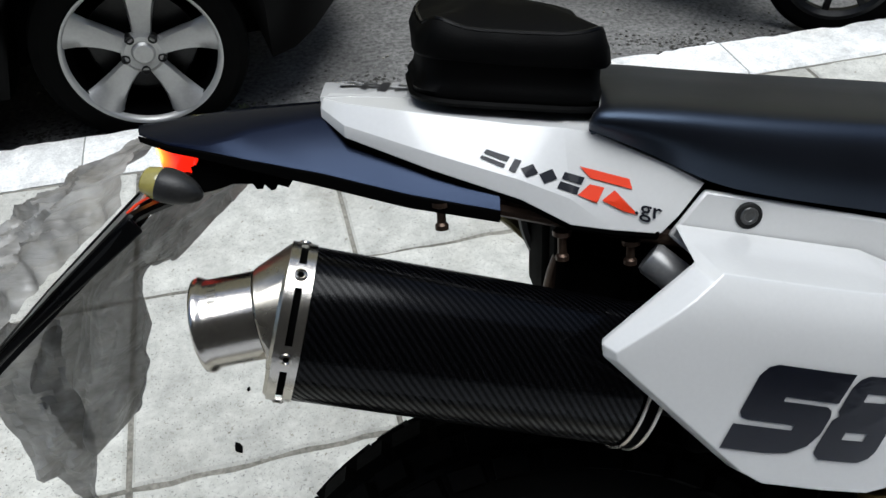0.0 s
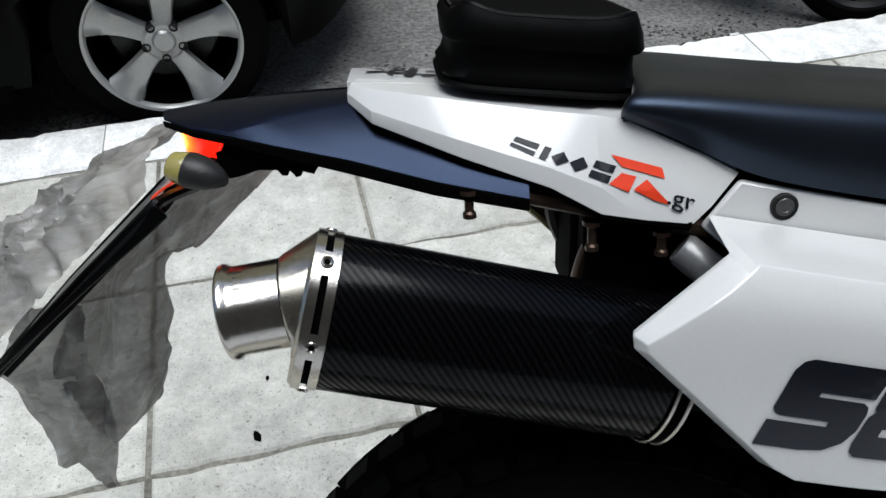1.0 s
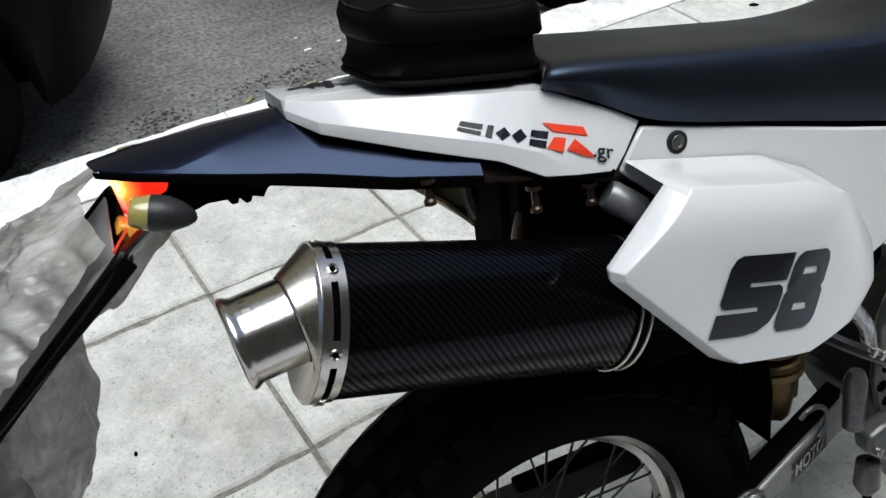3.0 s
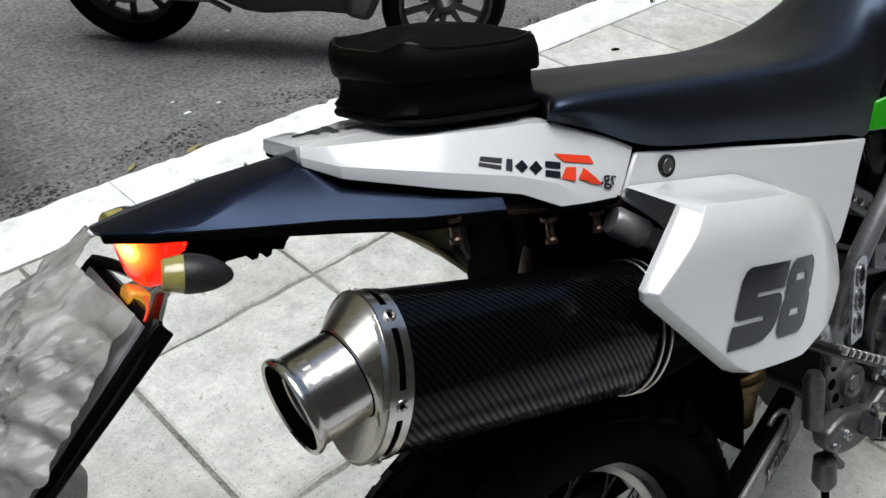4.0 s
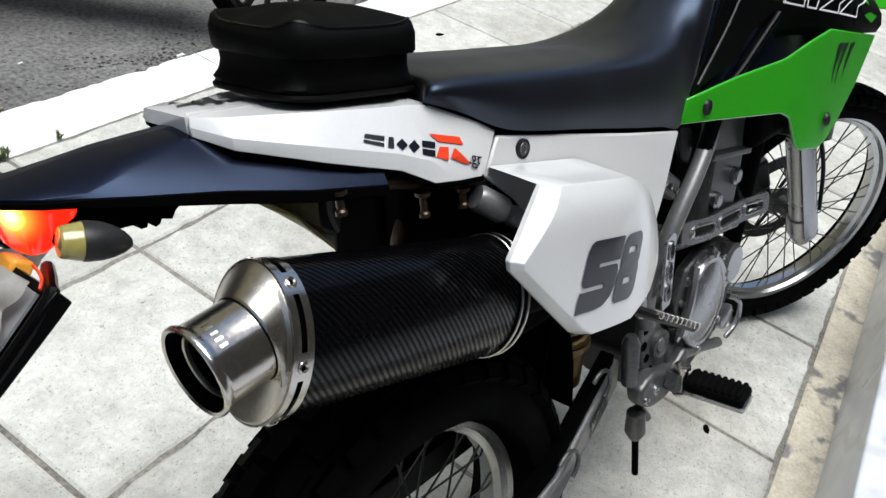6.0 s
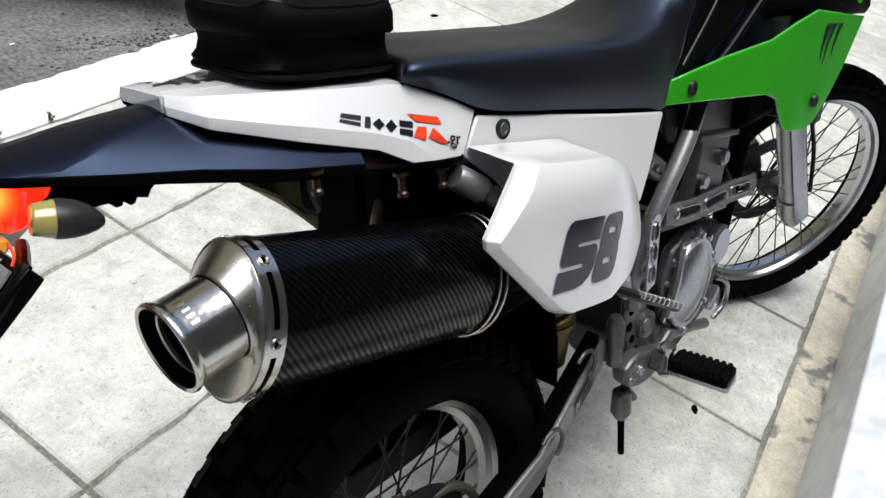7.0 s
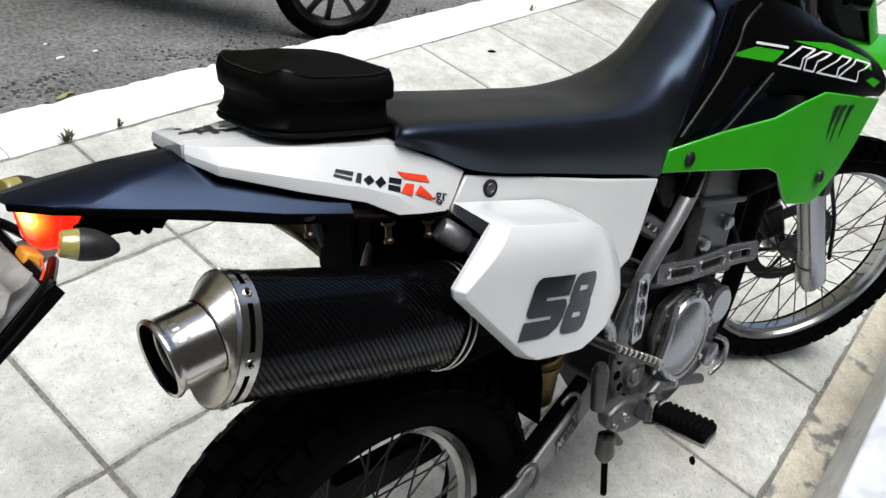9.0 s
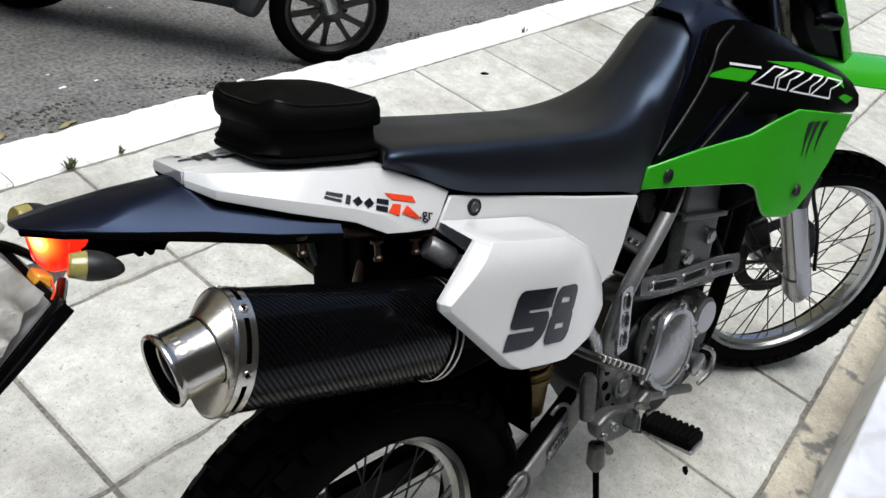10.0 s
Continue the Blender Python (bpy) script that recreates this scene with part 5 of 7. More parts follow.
for k in range(6):
    t = 2 * math.pi * (k + 0.3) / 6
    bm = bmesh.new()
    c = Vector((0.648 + 0.080 * math.cos(t), -0.094, 0.466 + 0.089 * math.sin(t)))
    lathe(bm, [(-0.012, 0.0115), (0.010, 0.0105), (0.0125, 0.008), (0.0125, 0.0065), (0.017, 0.006), (0.0175, 0.0)], c, (0, -1, 0), 14)
    part("cover_boss", bm, ALU, cover, "small bolted boss", angle=40)
bm = bmesh.new()
lathe(bm, [(0, 0.040), (0.022, 0.040), (0.028, 0.033), (0.028, 0.0)], (0.772, -0.074, 0.492), (0, -1, 0), 26)
part("pump_cover", bm, ALU, bike, "pale round pump cover", angle=40)
bm = bmesh.new()
lathe(bm, [(0, 0.026), (0.024, 0.026), (0.028, 0.02), (0.028, 0.0)], (0.785, -0.070, 0.372), (0, -1, 0), 22)
part("filter_cover", bm, ALU, bike, "small pale oil filter cover", angle=40)
bm = bmesh.new()
tube(bm, smooth_path([(0.60, -0.10, 0.55), (0.575, -0.108, 0.50), (0.555, -0.105, 0.44)]), 0.009, 8)
part("oil_pipe", bm, ALU, bike)
bm = bmesh.new()
tube(bm, smooth_path([(0.79, -0.09, 0.415), (0.825, -0.10, 0.39), (0.825, -0.10, 0.345), (0.79, -0.095, 0.325)]), 0.005, 8)
part("oil_hose", bm, ALU, bike)
for k in range(9):
    t = 2 * math.pi * k / 9
    bm = bmesh.new()
    lathe(bm, [(0, 0.0065), (0.005, 0.006), (0.006, 0)], (0.650 + 0.092 * math.cos(t), -0.096, 0.462 + 0.099 * math.sin(t)), (0, -1, 0), 10)
    part("cover_bolt", bm, STEEL, bike)
# frame bracket with its holes, master cylinder
bm = bmesh.new()
slab(bm, [(0.449, -0.088, 0.520), (0.500, -0.088, 0.500), (0.530, -0.088, 0.455), (0.548, -0.088, 0.400), (0.546, -0.088, 0.372), (0.486, -0.088, 0.382), (0.467, -0.088, 0.414), (0.448, -0.088, 0.472)], (0, 0.012, 0))
part("frame_bracket", bm, ALLOY, bike, "grey pivot bracket", bevel=0.004)
for u, w, r in ((0.466, 0.484, 0.008), (0.462, 0.456, 0.009), (0.474, 0.428, 0.008), (0.490, 0.400, 0.007)):
    bm = bmesh.new()
    lathe(bm, [(0, r), (0.0015, r * 0.9), (0.0005, 0.0)], (u, -0.088, w), (0, -1, 0), 16)
    part("bracket_hole", bm, DARK, bike)
bm = bmesh.new()
lathe(bm, [(0, 0.026), (0.008, 0.026), (0.010, 0.022), (0.006, 0.018), (0.004, 0.014), (0.008, 0.012), (0.008, 0.0)], (0.510, -0.088, 0.440), (0, -1, 0), 28)
part("pivot_nut", bm, ALLOY, bike, "round grey swing arm pivot", angle=40)
bm = bmesh.new()
lathe(bm, [(-0.02, 0.032), (0.006, 0.032), (0.009, 0.028), (0.007, 0.024), (-0.015, 0.022)], (0.572, -0.088, 0.388), (0, -1, 0), 28)
boss = part("shaft_boss", bm, ALLOY, bike, "round cast boss with a dark hole", angle=40)
bm = bmesh.new()
lathe(bm, [(-0.004, 0.023), (-0.004, 0.0)], (0.572, -0.088, 0.388), (0, -1, 0), 20)
part("boss_hole", bm, DARK, boss)
bm = bmesh.new()
tube(bm, [(0.399, -0.100, 0.424), (0.395, -0.100, 0.498), (0.395, -0.100, 0.512)], 0.0145, 20, taper=[0.013, 0.0145, 0.009])
part("master_cylinder", bm, ALLOY, bike, "grey rear brake cylinder")
# rear brake lever
bm = bmesh.new()
tube(bm, smooth_path([(0.245, -0.120, 0.650), (0.268, -0.160, 0.636), (0.300, -0.182, 0.617), (0.345, -0.190, 0.592), (0.390, -0.196, 0.565)]), 0.0075, 8)
lever = part("brake_lever", bm, DARKSTEEL, bike, "steel rear brake lever")
for k in range(9):
    t = k / 8
    c = Vector((0.300, -0.182, 0.617)).lerp(Vector((0.388, -0.196, 0.566)), t)
    bm = bmesh.new()
    box(bm, c + Vector((0, -0.002, 0.004)), (0.0055, 0.018, 0.010), Matrix.Rotation(0.6, 4, "Y"))
    part("tooth", bm, STEEL, lever, bevel=0.001)
bm = bmesh.new()
tube(bm, smooth_path([(0.315, -0.105, 0.680), (0.340, -0.115, 0.643), (0.362, -0.115, 0.616), (0.382, -0.115, 0.590), (0.402, -0.108, 0.550)]), 0.0095, 14)
part("support_strut", bm, ALU, bike)

# foot peg with ribbed rubber, and its bracket
bm = bmesh.new()
lower = smooth_path([(0.424, 0, 0.398), (0.432, 0, 0.368), (0.462, 0, 0.345), (0.500, 0, 0.337), (0.530, 0, 0.339), (0.557, 0, 0.352), (0.580, 0, 0.368), (0.598, 0, 0.392)], 3)
upper = smooth_path([(0.580, 0, 0.405), (0.556, 0, 0.392), (0.535, 0, 0.388), (0.508, 0, 0.396), (0.475, 0, 0.408), (0.448, 0, 0.406)], 3)
slab(bm, [(p.x, -0.110, p.z) for p in lower + upper], (0, 0.030, 0))
peg_br = part("peg_bracket", bm, ALLOY, bike, "grey cast foot peg bracket", bevel=0.008, seg=3)
bm = bmesh.new()
tube(bm, smooth_path([(0.585, -0.098, 0.388), (0.640, -0.098, 0.372), (0.745, -0.098, 0.336)]), 0.010, 12)
part("engine_rail", bm, ALLOY, peg_br, "grey rail under the engine")
for u, w, r in ((0.470, 0.378, 0.010), (0.440, 0.372, 0.007)):
    bm = bmesh.new()
    lathe(bm, [(0, r), (0.005, r * 0.9), (0.006, r * 0.5), (0.004, 0)], (u, -0.110, w), (0, -1, 0), 14)
    part("bracket_bolt", bm, ALU, peg_br)
bm = bmesh.new()
box(bm, (0.522, -0.122, 0.375), (0.042, 0.030, 0.036), Matrix.Rotation(0.4, 4, "Y"))
part("peg_hinge", bm, ALLOY, peg_br, "grey hinge", bevel=0.006)
bm = bmesh.new()
tube(bm, [(0.520, -0.132, 0.362), (0.520, -0.132, 0.412)], 0.010, 12)
tube(bm, [(0.520, -0.132, 0.355), (0.520, -0.132, 0.36)], 0.014, 12)
tube(bm, [(0.520, -0.132, 0.405), (0.520, -0.132, 0.410)], 0.014, 12)
part("peg_spring", bm, STEEL, peg_br)
p0, p1 = Vector((0.532, -0.143, 0.376)), Vector((0.540, -0.232, 0.378))
dp = (p1 - p0).normalized()
bm = bmesh.new()
box(bm, p0.lerp(p1, 0.5) - Vector((0, 0, 0.008)), (0.045, 0.105, 0.02), Matrix.Rotation(math.atan2(-dp.x, -dp.y) * -1, 4, "Z"))
peg = part("foot_peg", bm, ALU, bike, "folding foot peg", bevel=0.006)
bm = bmesh.new()
PEGTURN = Matrix.Rotation(math.atan2(-dp.x, -dp.y) * -1, 4, "Z")
box(bm, p0.lerp(p1, 0.5) + Vector((0, 0, 0.002)), (0.052, 0.100, 0.02), PEGTURN)
part("peg_rubber", bm, RUBBER, peg, "black rubber pad", bevel=0.006)
for k in range(8):
    bm = bmesh.new()
    box(bm, p0.lerp(p1, 0.06 + 0.88 * k / 7) + Vector((0, 0, 0.010)), (0.049, 0.0085, 0.012), PEGTURN)
    part("rubber_rib", bm, RUBBER, peg, bevel=0.0035)

# side stand on the far side, down to the ground
INV = BIKE.inverted()
foot_w = INV @ Vector((0.86, 0.19, 0.0))
bm = bmesh.new()
st = Vector((0.47, 0.085, 0.30))
tube(bm, [st, foot_w + Vector((0, 0, 0.012))], 0.013, 12)
part("side_stand", bm, DARK, bike, "black side stand resting on the slabs")
bm = bmesh.new()
q = [Vector((foot_w.x + a, foot_w.y + b, 0)) for a, b in ((-0.035, -0.02), (0.035, -0.02), (0.04, 0.0), (0.035, 0.02), (-0.035, 0.02))]
ground_up = INV.to_3x3() @ Vector((0, 0, 1))
base = [INV @ Vector((0.86 + a, 0.19 + b, 0.001)) for a, b in ((-0.035, -0.02), (0.035, -0.02), (0.04, 0.0), (0.035, 0.02), (-0.035, 0.02))]
slab(bm, base, ground_up * 0.006)
part("stand_foot", bm, DARK, bike, bevel=0.001)
# rubber boot with a dangling lead below the engine
bm = bmesh.new()
lathe(bm, [(0, 0.004), (0.004, 0.016), (0.045, 0.018), (0.06, 0.010), (0.062, 0.0)], (0.455, -0.088, 0.335), (0.08, 0.02, -1), 16)
part("drain_boot", bm, ALLOY, bike, "grey rubber drain boot")
bm = bmesh.new()
tube(bm, [(0.462, -0.086, 0.285), (0.478, -0.084, 0.185)], 0.0062, 8)
part("drain_hose", bm, DARK, bike, "black drain hose")
bm = bmesh.new()
tube(bm, [(0.478, -0.08, 0.325), (0.512, -0.08, 0.285)], 0.0085, 8)
part("overflow_pipe", bm, ALLOY, bike)

# ---- tank, shrouds and graphics ----
TANK = [
    [(0.515, -0.100, 0.850), (0.545, -0.102, 0.93), (0.588, -0.094, 0.99), (0.620, -0.078, 1.050), (0.630, -0.05, 1.082), (0.632, 0.0, 1.092)],
    [(0.600, -0.110, 0.850), (0.620, -0.112, 0.93), (0.645, -0.104, 1.00), (0.665, -0.084, 1.060), (0.675, -0.05, 1.095), (0.680, 0.0, 1.106)],
    [(0.720, -0.125, 0.850), (0.730, -0.126, 0.93), (0.745, -0.116, 1.00), (0.755, -0.09, 1.060), (0.765, -0.05, 1.095), (0.770, 0.0, 1.108)],
    [(0.860, -0.130, 0.870), (0.860, -0.130, 0.93), (0.865, -0.118, 0.99), (0.87, -0.09, 1.022), (0.88, -0.05, 1.045), (0.885, 0.0, 1.052)],
    [(0.960, -0.120, 0.880), (0.960, -0.118, 0.92), (0.965, -0.105, 0.97), (0.97, -0.08, 0.985), (0.975, -0.05, 0.995), (0.98, 0.0, 0.998)],
]
TANK_FAR = [[(0.685, -0.070, 0.95), (0.690, -0.068, 0.97), (0.694, -0.060, 1.00), (0.690, -0.050, 1.035), (0.664, -0.030, 1.078), (0.632, 0.0, 1.092)]] + [[(u + 0.04 * min(1, -v / 0.06), v * 0.85, w) for u, v, w in TANK[1]]] + TANK[2:]
for s in (-1, 1):
    part("fuel_tank", half_skin(TANK if s < 0 else TANK_FAR, s, 0.003, 4), COWL, bike, "black fuel tank" if s < 0 else "", angle=50)
bm = bmesh.new()
lathe(bm, [(0, 0.045), (0.018, 0.045), (0.022, 0.040), (0.022, 0.0)], (0.725, 0.020, 1.096), (0, 0, 1), 36)
part("fuel_cap", bm, BLACK, bike, "round black fuel cap", bevel=0.002)
bm = bmesh.new()
tube(bm, smooth_path([(0.510, -0.112, 0.876), (0.593, -0.112, 0.948), (0.640, -0.110, 1.00), (0.664, -0.104, 1.032), (0.715, -0.098, 1.058)]), 0.0028, 8)
part("seat_edge_trim", bm, DARKSTEEL, bike, "thin edge beside the seat")

for s in (-1, 1):
    # black upper shroud: a long wedge, widest ahead
    SH = [
        [(0.50, 0.108, 0.862), (0.52, 0.108, 0.89), (0.56, 0.106, 0.94), (0.61, 0.100, 1.01), (0.65, 0.092, 1.065)],
        [(0.60, 0.112, 0.885), (0.62, 0.114, 0.92), (0.65, 0.115, 0.965), (0.69, 0.108, 1.02), (0.72, 0.095, 1.07)],
        [(0.74, 0.126, 0.910), (0.75, 0.132, 0.935), (0.77, 0.138, 0.975), (0.80, 0.130, 1.02), (0.83, 0.110, 1.045)],
        [(0.89, 0.176, 0.898), (0.90, 0.182, 0.92), (0.91, 0.182, 0.955), (0.92, 0.166, 0.99), (0.93, 0.135, 1.000)],
        [(1.045, 0.196, 0.882), (1.048, 0.202, 0.895), (1.045, 0.200, 0.915), (1.035, 0.186, 0.94), (1.03, 0.160, 0.96)],
    ]
    if s > 0:
        SH = [[(u + 0.05, v, w) for u, v, w in SH[1][:4]] + [(0.74, 0.10, 1.03)]] + SH[2:]
    sh_ob = part("shroud", half_skin([[(u, -v, w) for u, v, w in r] for r in SH], s, 0.004, 4), BLACK, bike, "black shroud with green and white graphics" if s < 0 else "", angle=50)
    bm = bmesh.new()
    gr = [(0.478, 0.108, 0.824), (0.488, 0.110, 0.860), (0.60, 0.134, 0.875), (0.715, 0.160, 0.885), (0.77, 0.176, 0.905), (0.828, 0.186, 0.917), (1.050, 0.196, 0.877), (0.992, 0.190, 0.788), (0.950, 0.187, 0.748), (0.897, 0.184, 0.712), (0.862, 0.182, 0.705), (0.785, 0.178, 0.722), (0.77, 0.175, 0.735), (0.742, 0.170, 0.785), (0.715, 0.164, 0.798), (0.64, 0.146, 0.806), (0.55, 0.124, 0.816)]
    a = [bm.verts.new((u, s * v, w)) for u, v, w in gr]
    c = [bm.verts.new((u, s * (v - 0.006), w)) for u, v, w in gr]
    k = len(a)
    tri = [(0, 1, 16), (1, 2, 16), (2, 15, 16), (2, 3, 15), (3, 14, 15), (3, 4, 14), (4, 13, 14), (4, 5, 13), (5, 12, 13), (5, 11, 12), (5, 7, 11), (5, 6, 7), (7, 10, 11), (7, 8, 10), (8, 9, 10)]
    for i, j, h in tri:
        bm.faces.new((a[i], a[j], a[h]))
        bm.faces.new((c[h], c[j], c[i]))
    for i in range(k):
        j = (i + 1) % k
        bm.faces.new((a[j], a[i], c[i], c[j]))
    gs_ob = part("radiator_shroud", bm, GREEN, bike, "bright green radiator shroud", bevel=0.004, angle=45)
    if s < 0:
        shroud_r, green_r = sh_ob, gs_ob
        for u, v, w in ((0.533, -0.119, 0.840), (0.873, -0.187, 0.758)):
            bm = bmesh.new()
            lathe(bm, [(0.002, 0.0), (0.0025, 0.004), (0.004, 0.008), (0.004, 0.0105), (0.0, 0.012)], (u, v, w), (0, -1, 0.05), 18)
            part("shroud_bolt", bm, DARKSTEEL, bike)
    bm = bmesh.new()
    box(bm, (0.99, s * 0.105, 0.80), (0.035, 0.13, 0.22), Matrix.Rotation(0.15, 4, "Y"))
    part("radiator", bm, DARKSTEEL, bike, "dark radiator core", bevel=0.004)
bm = bmesh.new()
tube(bm, [(0.610, -0.118, 0.860), (0.635, -0.124, 0.880), (0.725, -0.134, 0.950)], 0.006, 12)
tube(bm, [(0.56, -0.11, 0.765), (0.58, -0.115, 0.82)], 0.012, 10)
part("tank_stay", bm, BLACK, bike, "thin black tank stay")
bm = bmesh.new()
box(bm, (0.90, 0, 0.78), (0.20, 0.20, 0.16))
box(bm, (0.62, 0, 0.70), (0.12, 0.12, 0.16))
part("carburettor", bm, DARK, bike, bevel=0.02)

# ---- graphics on the body panels ----
def lerp2(p, q, s):
    return (p[0] + (q[0] - p[0]) * s, p[1] + (q[1] - p[1]) * s)


def race(s, t):
    """A place on the slanted race mark: s along it, t up."""
    o, u = lerp2((-0.1125, 0.9405), (-0.0345, 0.9095), s), lerp2((0.0035, 0.0065), (0.0062, 0.0122), s)
    return (o[0] + u[0] * t, o[1] + u[1] * t)


# plain slanted blocks and lozenges, no letters
for quad in (((0.00, 0.0), (0.23, 0.0), (0.235, 0.34), (0.01, 0.34)), ((0.015, 0.56), (0.24, 0.56), (0.25, 1.0), (0.03, 1.0)),
             ((0.275, 0.0), (0.34, 0.0), (0.36, 1.0), (0.295, 1.0)), ((0.375, 0.45), (0.45, 0.0), (0.545, 0.5), (0.47, 1.0)), ((0.555, 0.45), (0.63, 0.0), (0.735, 0.5), (0.66, 1.0)),
             ((0.76, 0.0), (0.96, 0.0), (0.965, 0.42), (0.77, 0.42)), ((0.775, 0.58), (0.97, 0.58), (0.98, 1.0), (0.785, 1.0))):
    decal([race(s, t) for s, t in quad], [tail_right], "race_mark_bar", DECALBLACK, tail_right, label="dark slanted bar of a race mark")
for poly in ([(-0.0335, 0.9305), (-0.0255, 0.9215), (0.0085, 0.9105), (0.0068, 0.9182)],
             [(-0.0370, 0.9105), (-0.0262, 0.9172), (-0.0145, 0.9138), (-0.0215, 0.9035)],
             [(-0.0175, 0.9050), (-0.0062, 0.9112), (0.0135, 0.8900), (0.0010, 0.8945)]):
    decal(poly, [tail_right], "race_mark_slash", DECALRED, tail_right, 0.0014, "orange-red angular slash")
lettering(".gr", (0.0095, 0.8875), (0.023, -0.0078), (0.0013, 0.0128), [tail_right], "web_ending", DECALBLACK, tail_right, 0.0018, bold=0.01, label="dark small letters")


def digit(pieces, s0, s1, label):
    """One digit of the slanted start number, of convex pieces laid between s0 and s1 of its width."""
    o, a, b = (0.0570, 0.7330), (0.1265, -0.0300), (0.0280, 0.0740)
    bm = bmesh.new()
    for piece in pieces:
        pts = [(s0 + (s1 - s0) * x, t) for x, t in piece]
        face(bm, [(o[0] + a[0] * x + b[0] * t, 0, o[1] + a[1] * x + b[1] * t) for x, t in pts])
    bmesh.ops.remove_doubles(bm, verts=bm.verts, dist=0.0001)
    laid_on(bm, [panel], "start_number", GLOSSBLACK, panel, 0.0014, label)


def oblong(s0, s1, t0, t1):
    return [(s0, t0), (s1, t0), (s1, t1), (s0, t1)]


digit([[(0, 0.665), (0.40, 0.665), (1.0, 0.665), (1.02, 1), (0.14, 1), (0.05, 0.96), (0, 0.86)], oblong(0, 0.40, 0.615, 0.665),
       [(0, 0.44), (0.05, 0.38), (0.12, 0.36), (0.66, 0.36), (1, 0.36), (1, 0.50), (0.97, 0.575), (0.90, 0.615), (0.40, 0.615), (0, 0.615)],
       oblong(0.66, 1, 0.30, 0.36), [(0, 0), (0.52, 0), (0.76, 0.03), (0.93, 0.14), (1, 0.30), (0.66, 0.30), (0, 0.30)]], 0.0, 0.565, "black slanted start digit 5")
digit([[(0.02, 0.80), (0.32, 0.80), (0.68, 0.80), (0.98, 0.80), (0.98, 0.86), (0.92, 0.95), (0.80, 1), (0.20, 1), (0.08, 0.95), (0.02, 0.86)], oblong(0.02, 0.32, 0.71, 0.80), oblong(0.68, 0.98, 0.71, 0.80),
       [(0.07, 0.53), (0.93, 0.53), (0.98, 0.58), (0.98, 0.71), (0.68, 0.71), (0.32, 0.71), (0.02, 0.71), (0.02, 0.58)],
       [(0, 0.35), (0.32, 0.35), (0.68, 0.35), (1, 0.35), (1, 0.47), (0.93, 0.53), (0.07, 0.53), (0, 0.47)], oblong(0, 0.32, 0.26, 0.35), oblong(0.68, 1, 0.26, 0.35),
       [(0, 0.15), (0.03, 0.06), (0.14, 0), (0.80, 0), (0.94, 0.06), (1, 0.15), (1, 0.26), (0.68, 0.26), (0.32, 0.26), (0, 0.26)]], 0.585, 1.0, "black slanted start digit 8")



def mark(s, t):
    return (0.741 + 0.205 * s + 0.036 * t, 0.9655 - 0.046 * s + 0.0285 * t)


def stroke(pts, width, target, name, material, parent, label="", shut=False):
    """A flat line of even width through points in (u, w)."""
    p = [Vector((u, 0, w)) for u, w in pts]
    if shut:
        p = p + [p[0]]
    bm = bmesh.new()
    for a, b in zip(p, p[1:]):
        d = (b - a).normalized()
        side = Vector((-d.z, 0, d.x)) * width / 2
        bm.faces.new([bm.verts.new(q) for q in (a - side - d * width * 0.3, b - side + d * width * 0.3, b + side + d * width * 0.3, a + side - d * width * 0.3)])
    return laid_on(bm, target, name, material, parent, 0.0016, label)


for zig in ([(0, 0), (0.10, 1), (0.24, 1), (0.18, 0.5), (0.26, 0)], [(0.22, 0.5), (0.32, 1), (0.42, 1), (0.34, 0.5), (0.40, 0), (0.30, 0)],
            [(0.44, 0), (0.54, 1), (0.66, 1), (0.60, 0.4), (0.66, 0)], [(0.70, 0.5), (0.74, 1), (1.0, 1), (0.86, 0.5), (0.94, 0), (0.68, 0)]):
    stroke([mark(s, t) for s, t in zig], 0.0030, [shroud_r], "model_mark", DECALWHITE, shroud_r, "white outlined zigzag of the model mark", True)
stroke([(0.6906, 1.0022), (0.7639, 0.9897)], 0.004, [shroud_r], "mark_line", DECALWHITE, shroud_r, "thin white line")
for flag in ([(0.626, 0.9878), (0.728, 0.9688), (0.754, 0.985), (0.689, 0.9961)], [(0.778, 0.9995), (0.8436, 0.9825), (0.941, 0.9564), (0.9816, 0.9361), (0.9858, 0.9542), (0.8636, 0.9911)],
             [(0.965, 0.921), (0.998, 0.905), (1.02, 0.913), (0.985, 0.925)]):
    decal(flag, [shroud_r], "shroud_stripe", GREEN, shroud_r, label="bright green stripe")
for poly in ([(0.869, 0.887), (0.8665, 0.850), (0.8687, 0.8185), (0.874, 0.850), (0.882, 0.873), (0.892, 0.887)],
             [(0.895, 0.884), (0.886, 0.846), (0.884, 0.811), (0.893, 0.846), (0.906, 0.870), (0.918, 0.884)],
             [(0.925, 0.880), (0.917, 0.848), (0.915, 0.819), (0.924, 0.847), (0.936, 0.868), (0.948, 0.880)]):
    decal(poly, [green_r], "claw_stroke", DECALBLACK, green_r, label="black scratch shape")
decal([(0.318, 0.351), (0.396, 0.370), (0.392, 0.404), (0.316, 0.385)], [arm_r], "mark_ground", DARKSTEEL, arm_r, label="dark worn patch")
lettering("MOTO", (0.325, 0.359), (0.062, 0.0155), (-0.002, 0.022), [arm_r], "arm_mark", ALU, arm_r, 0.0024, 0.02, "light raised letters")


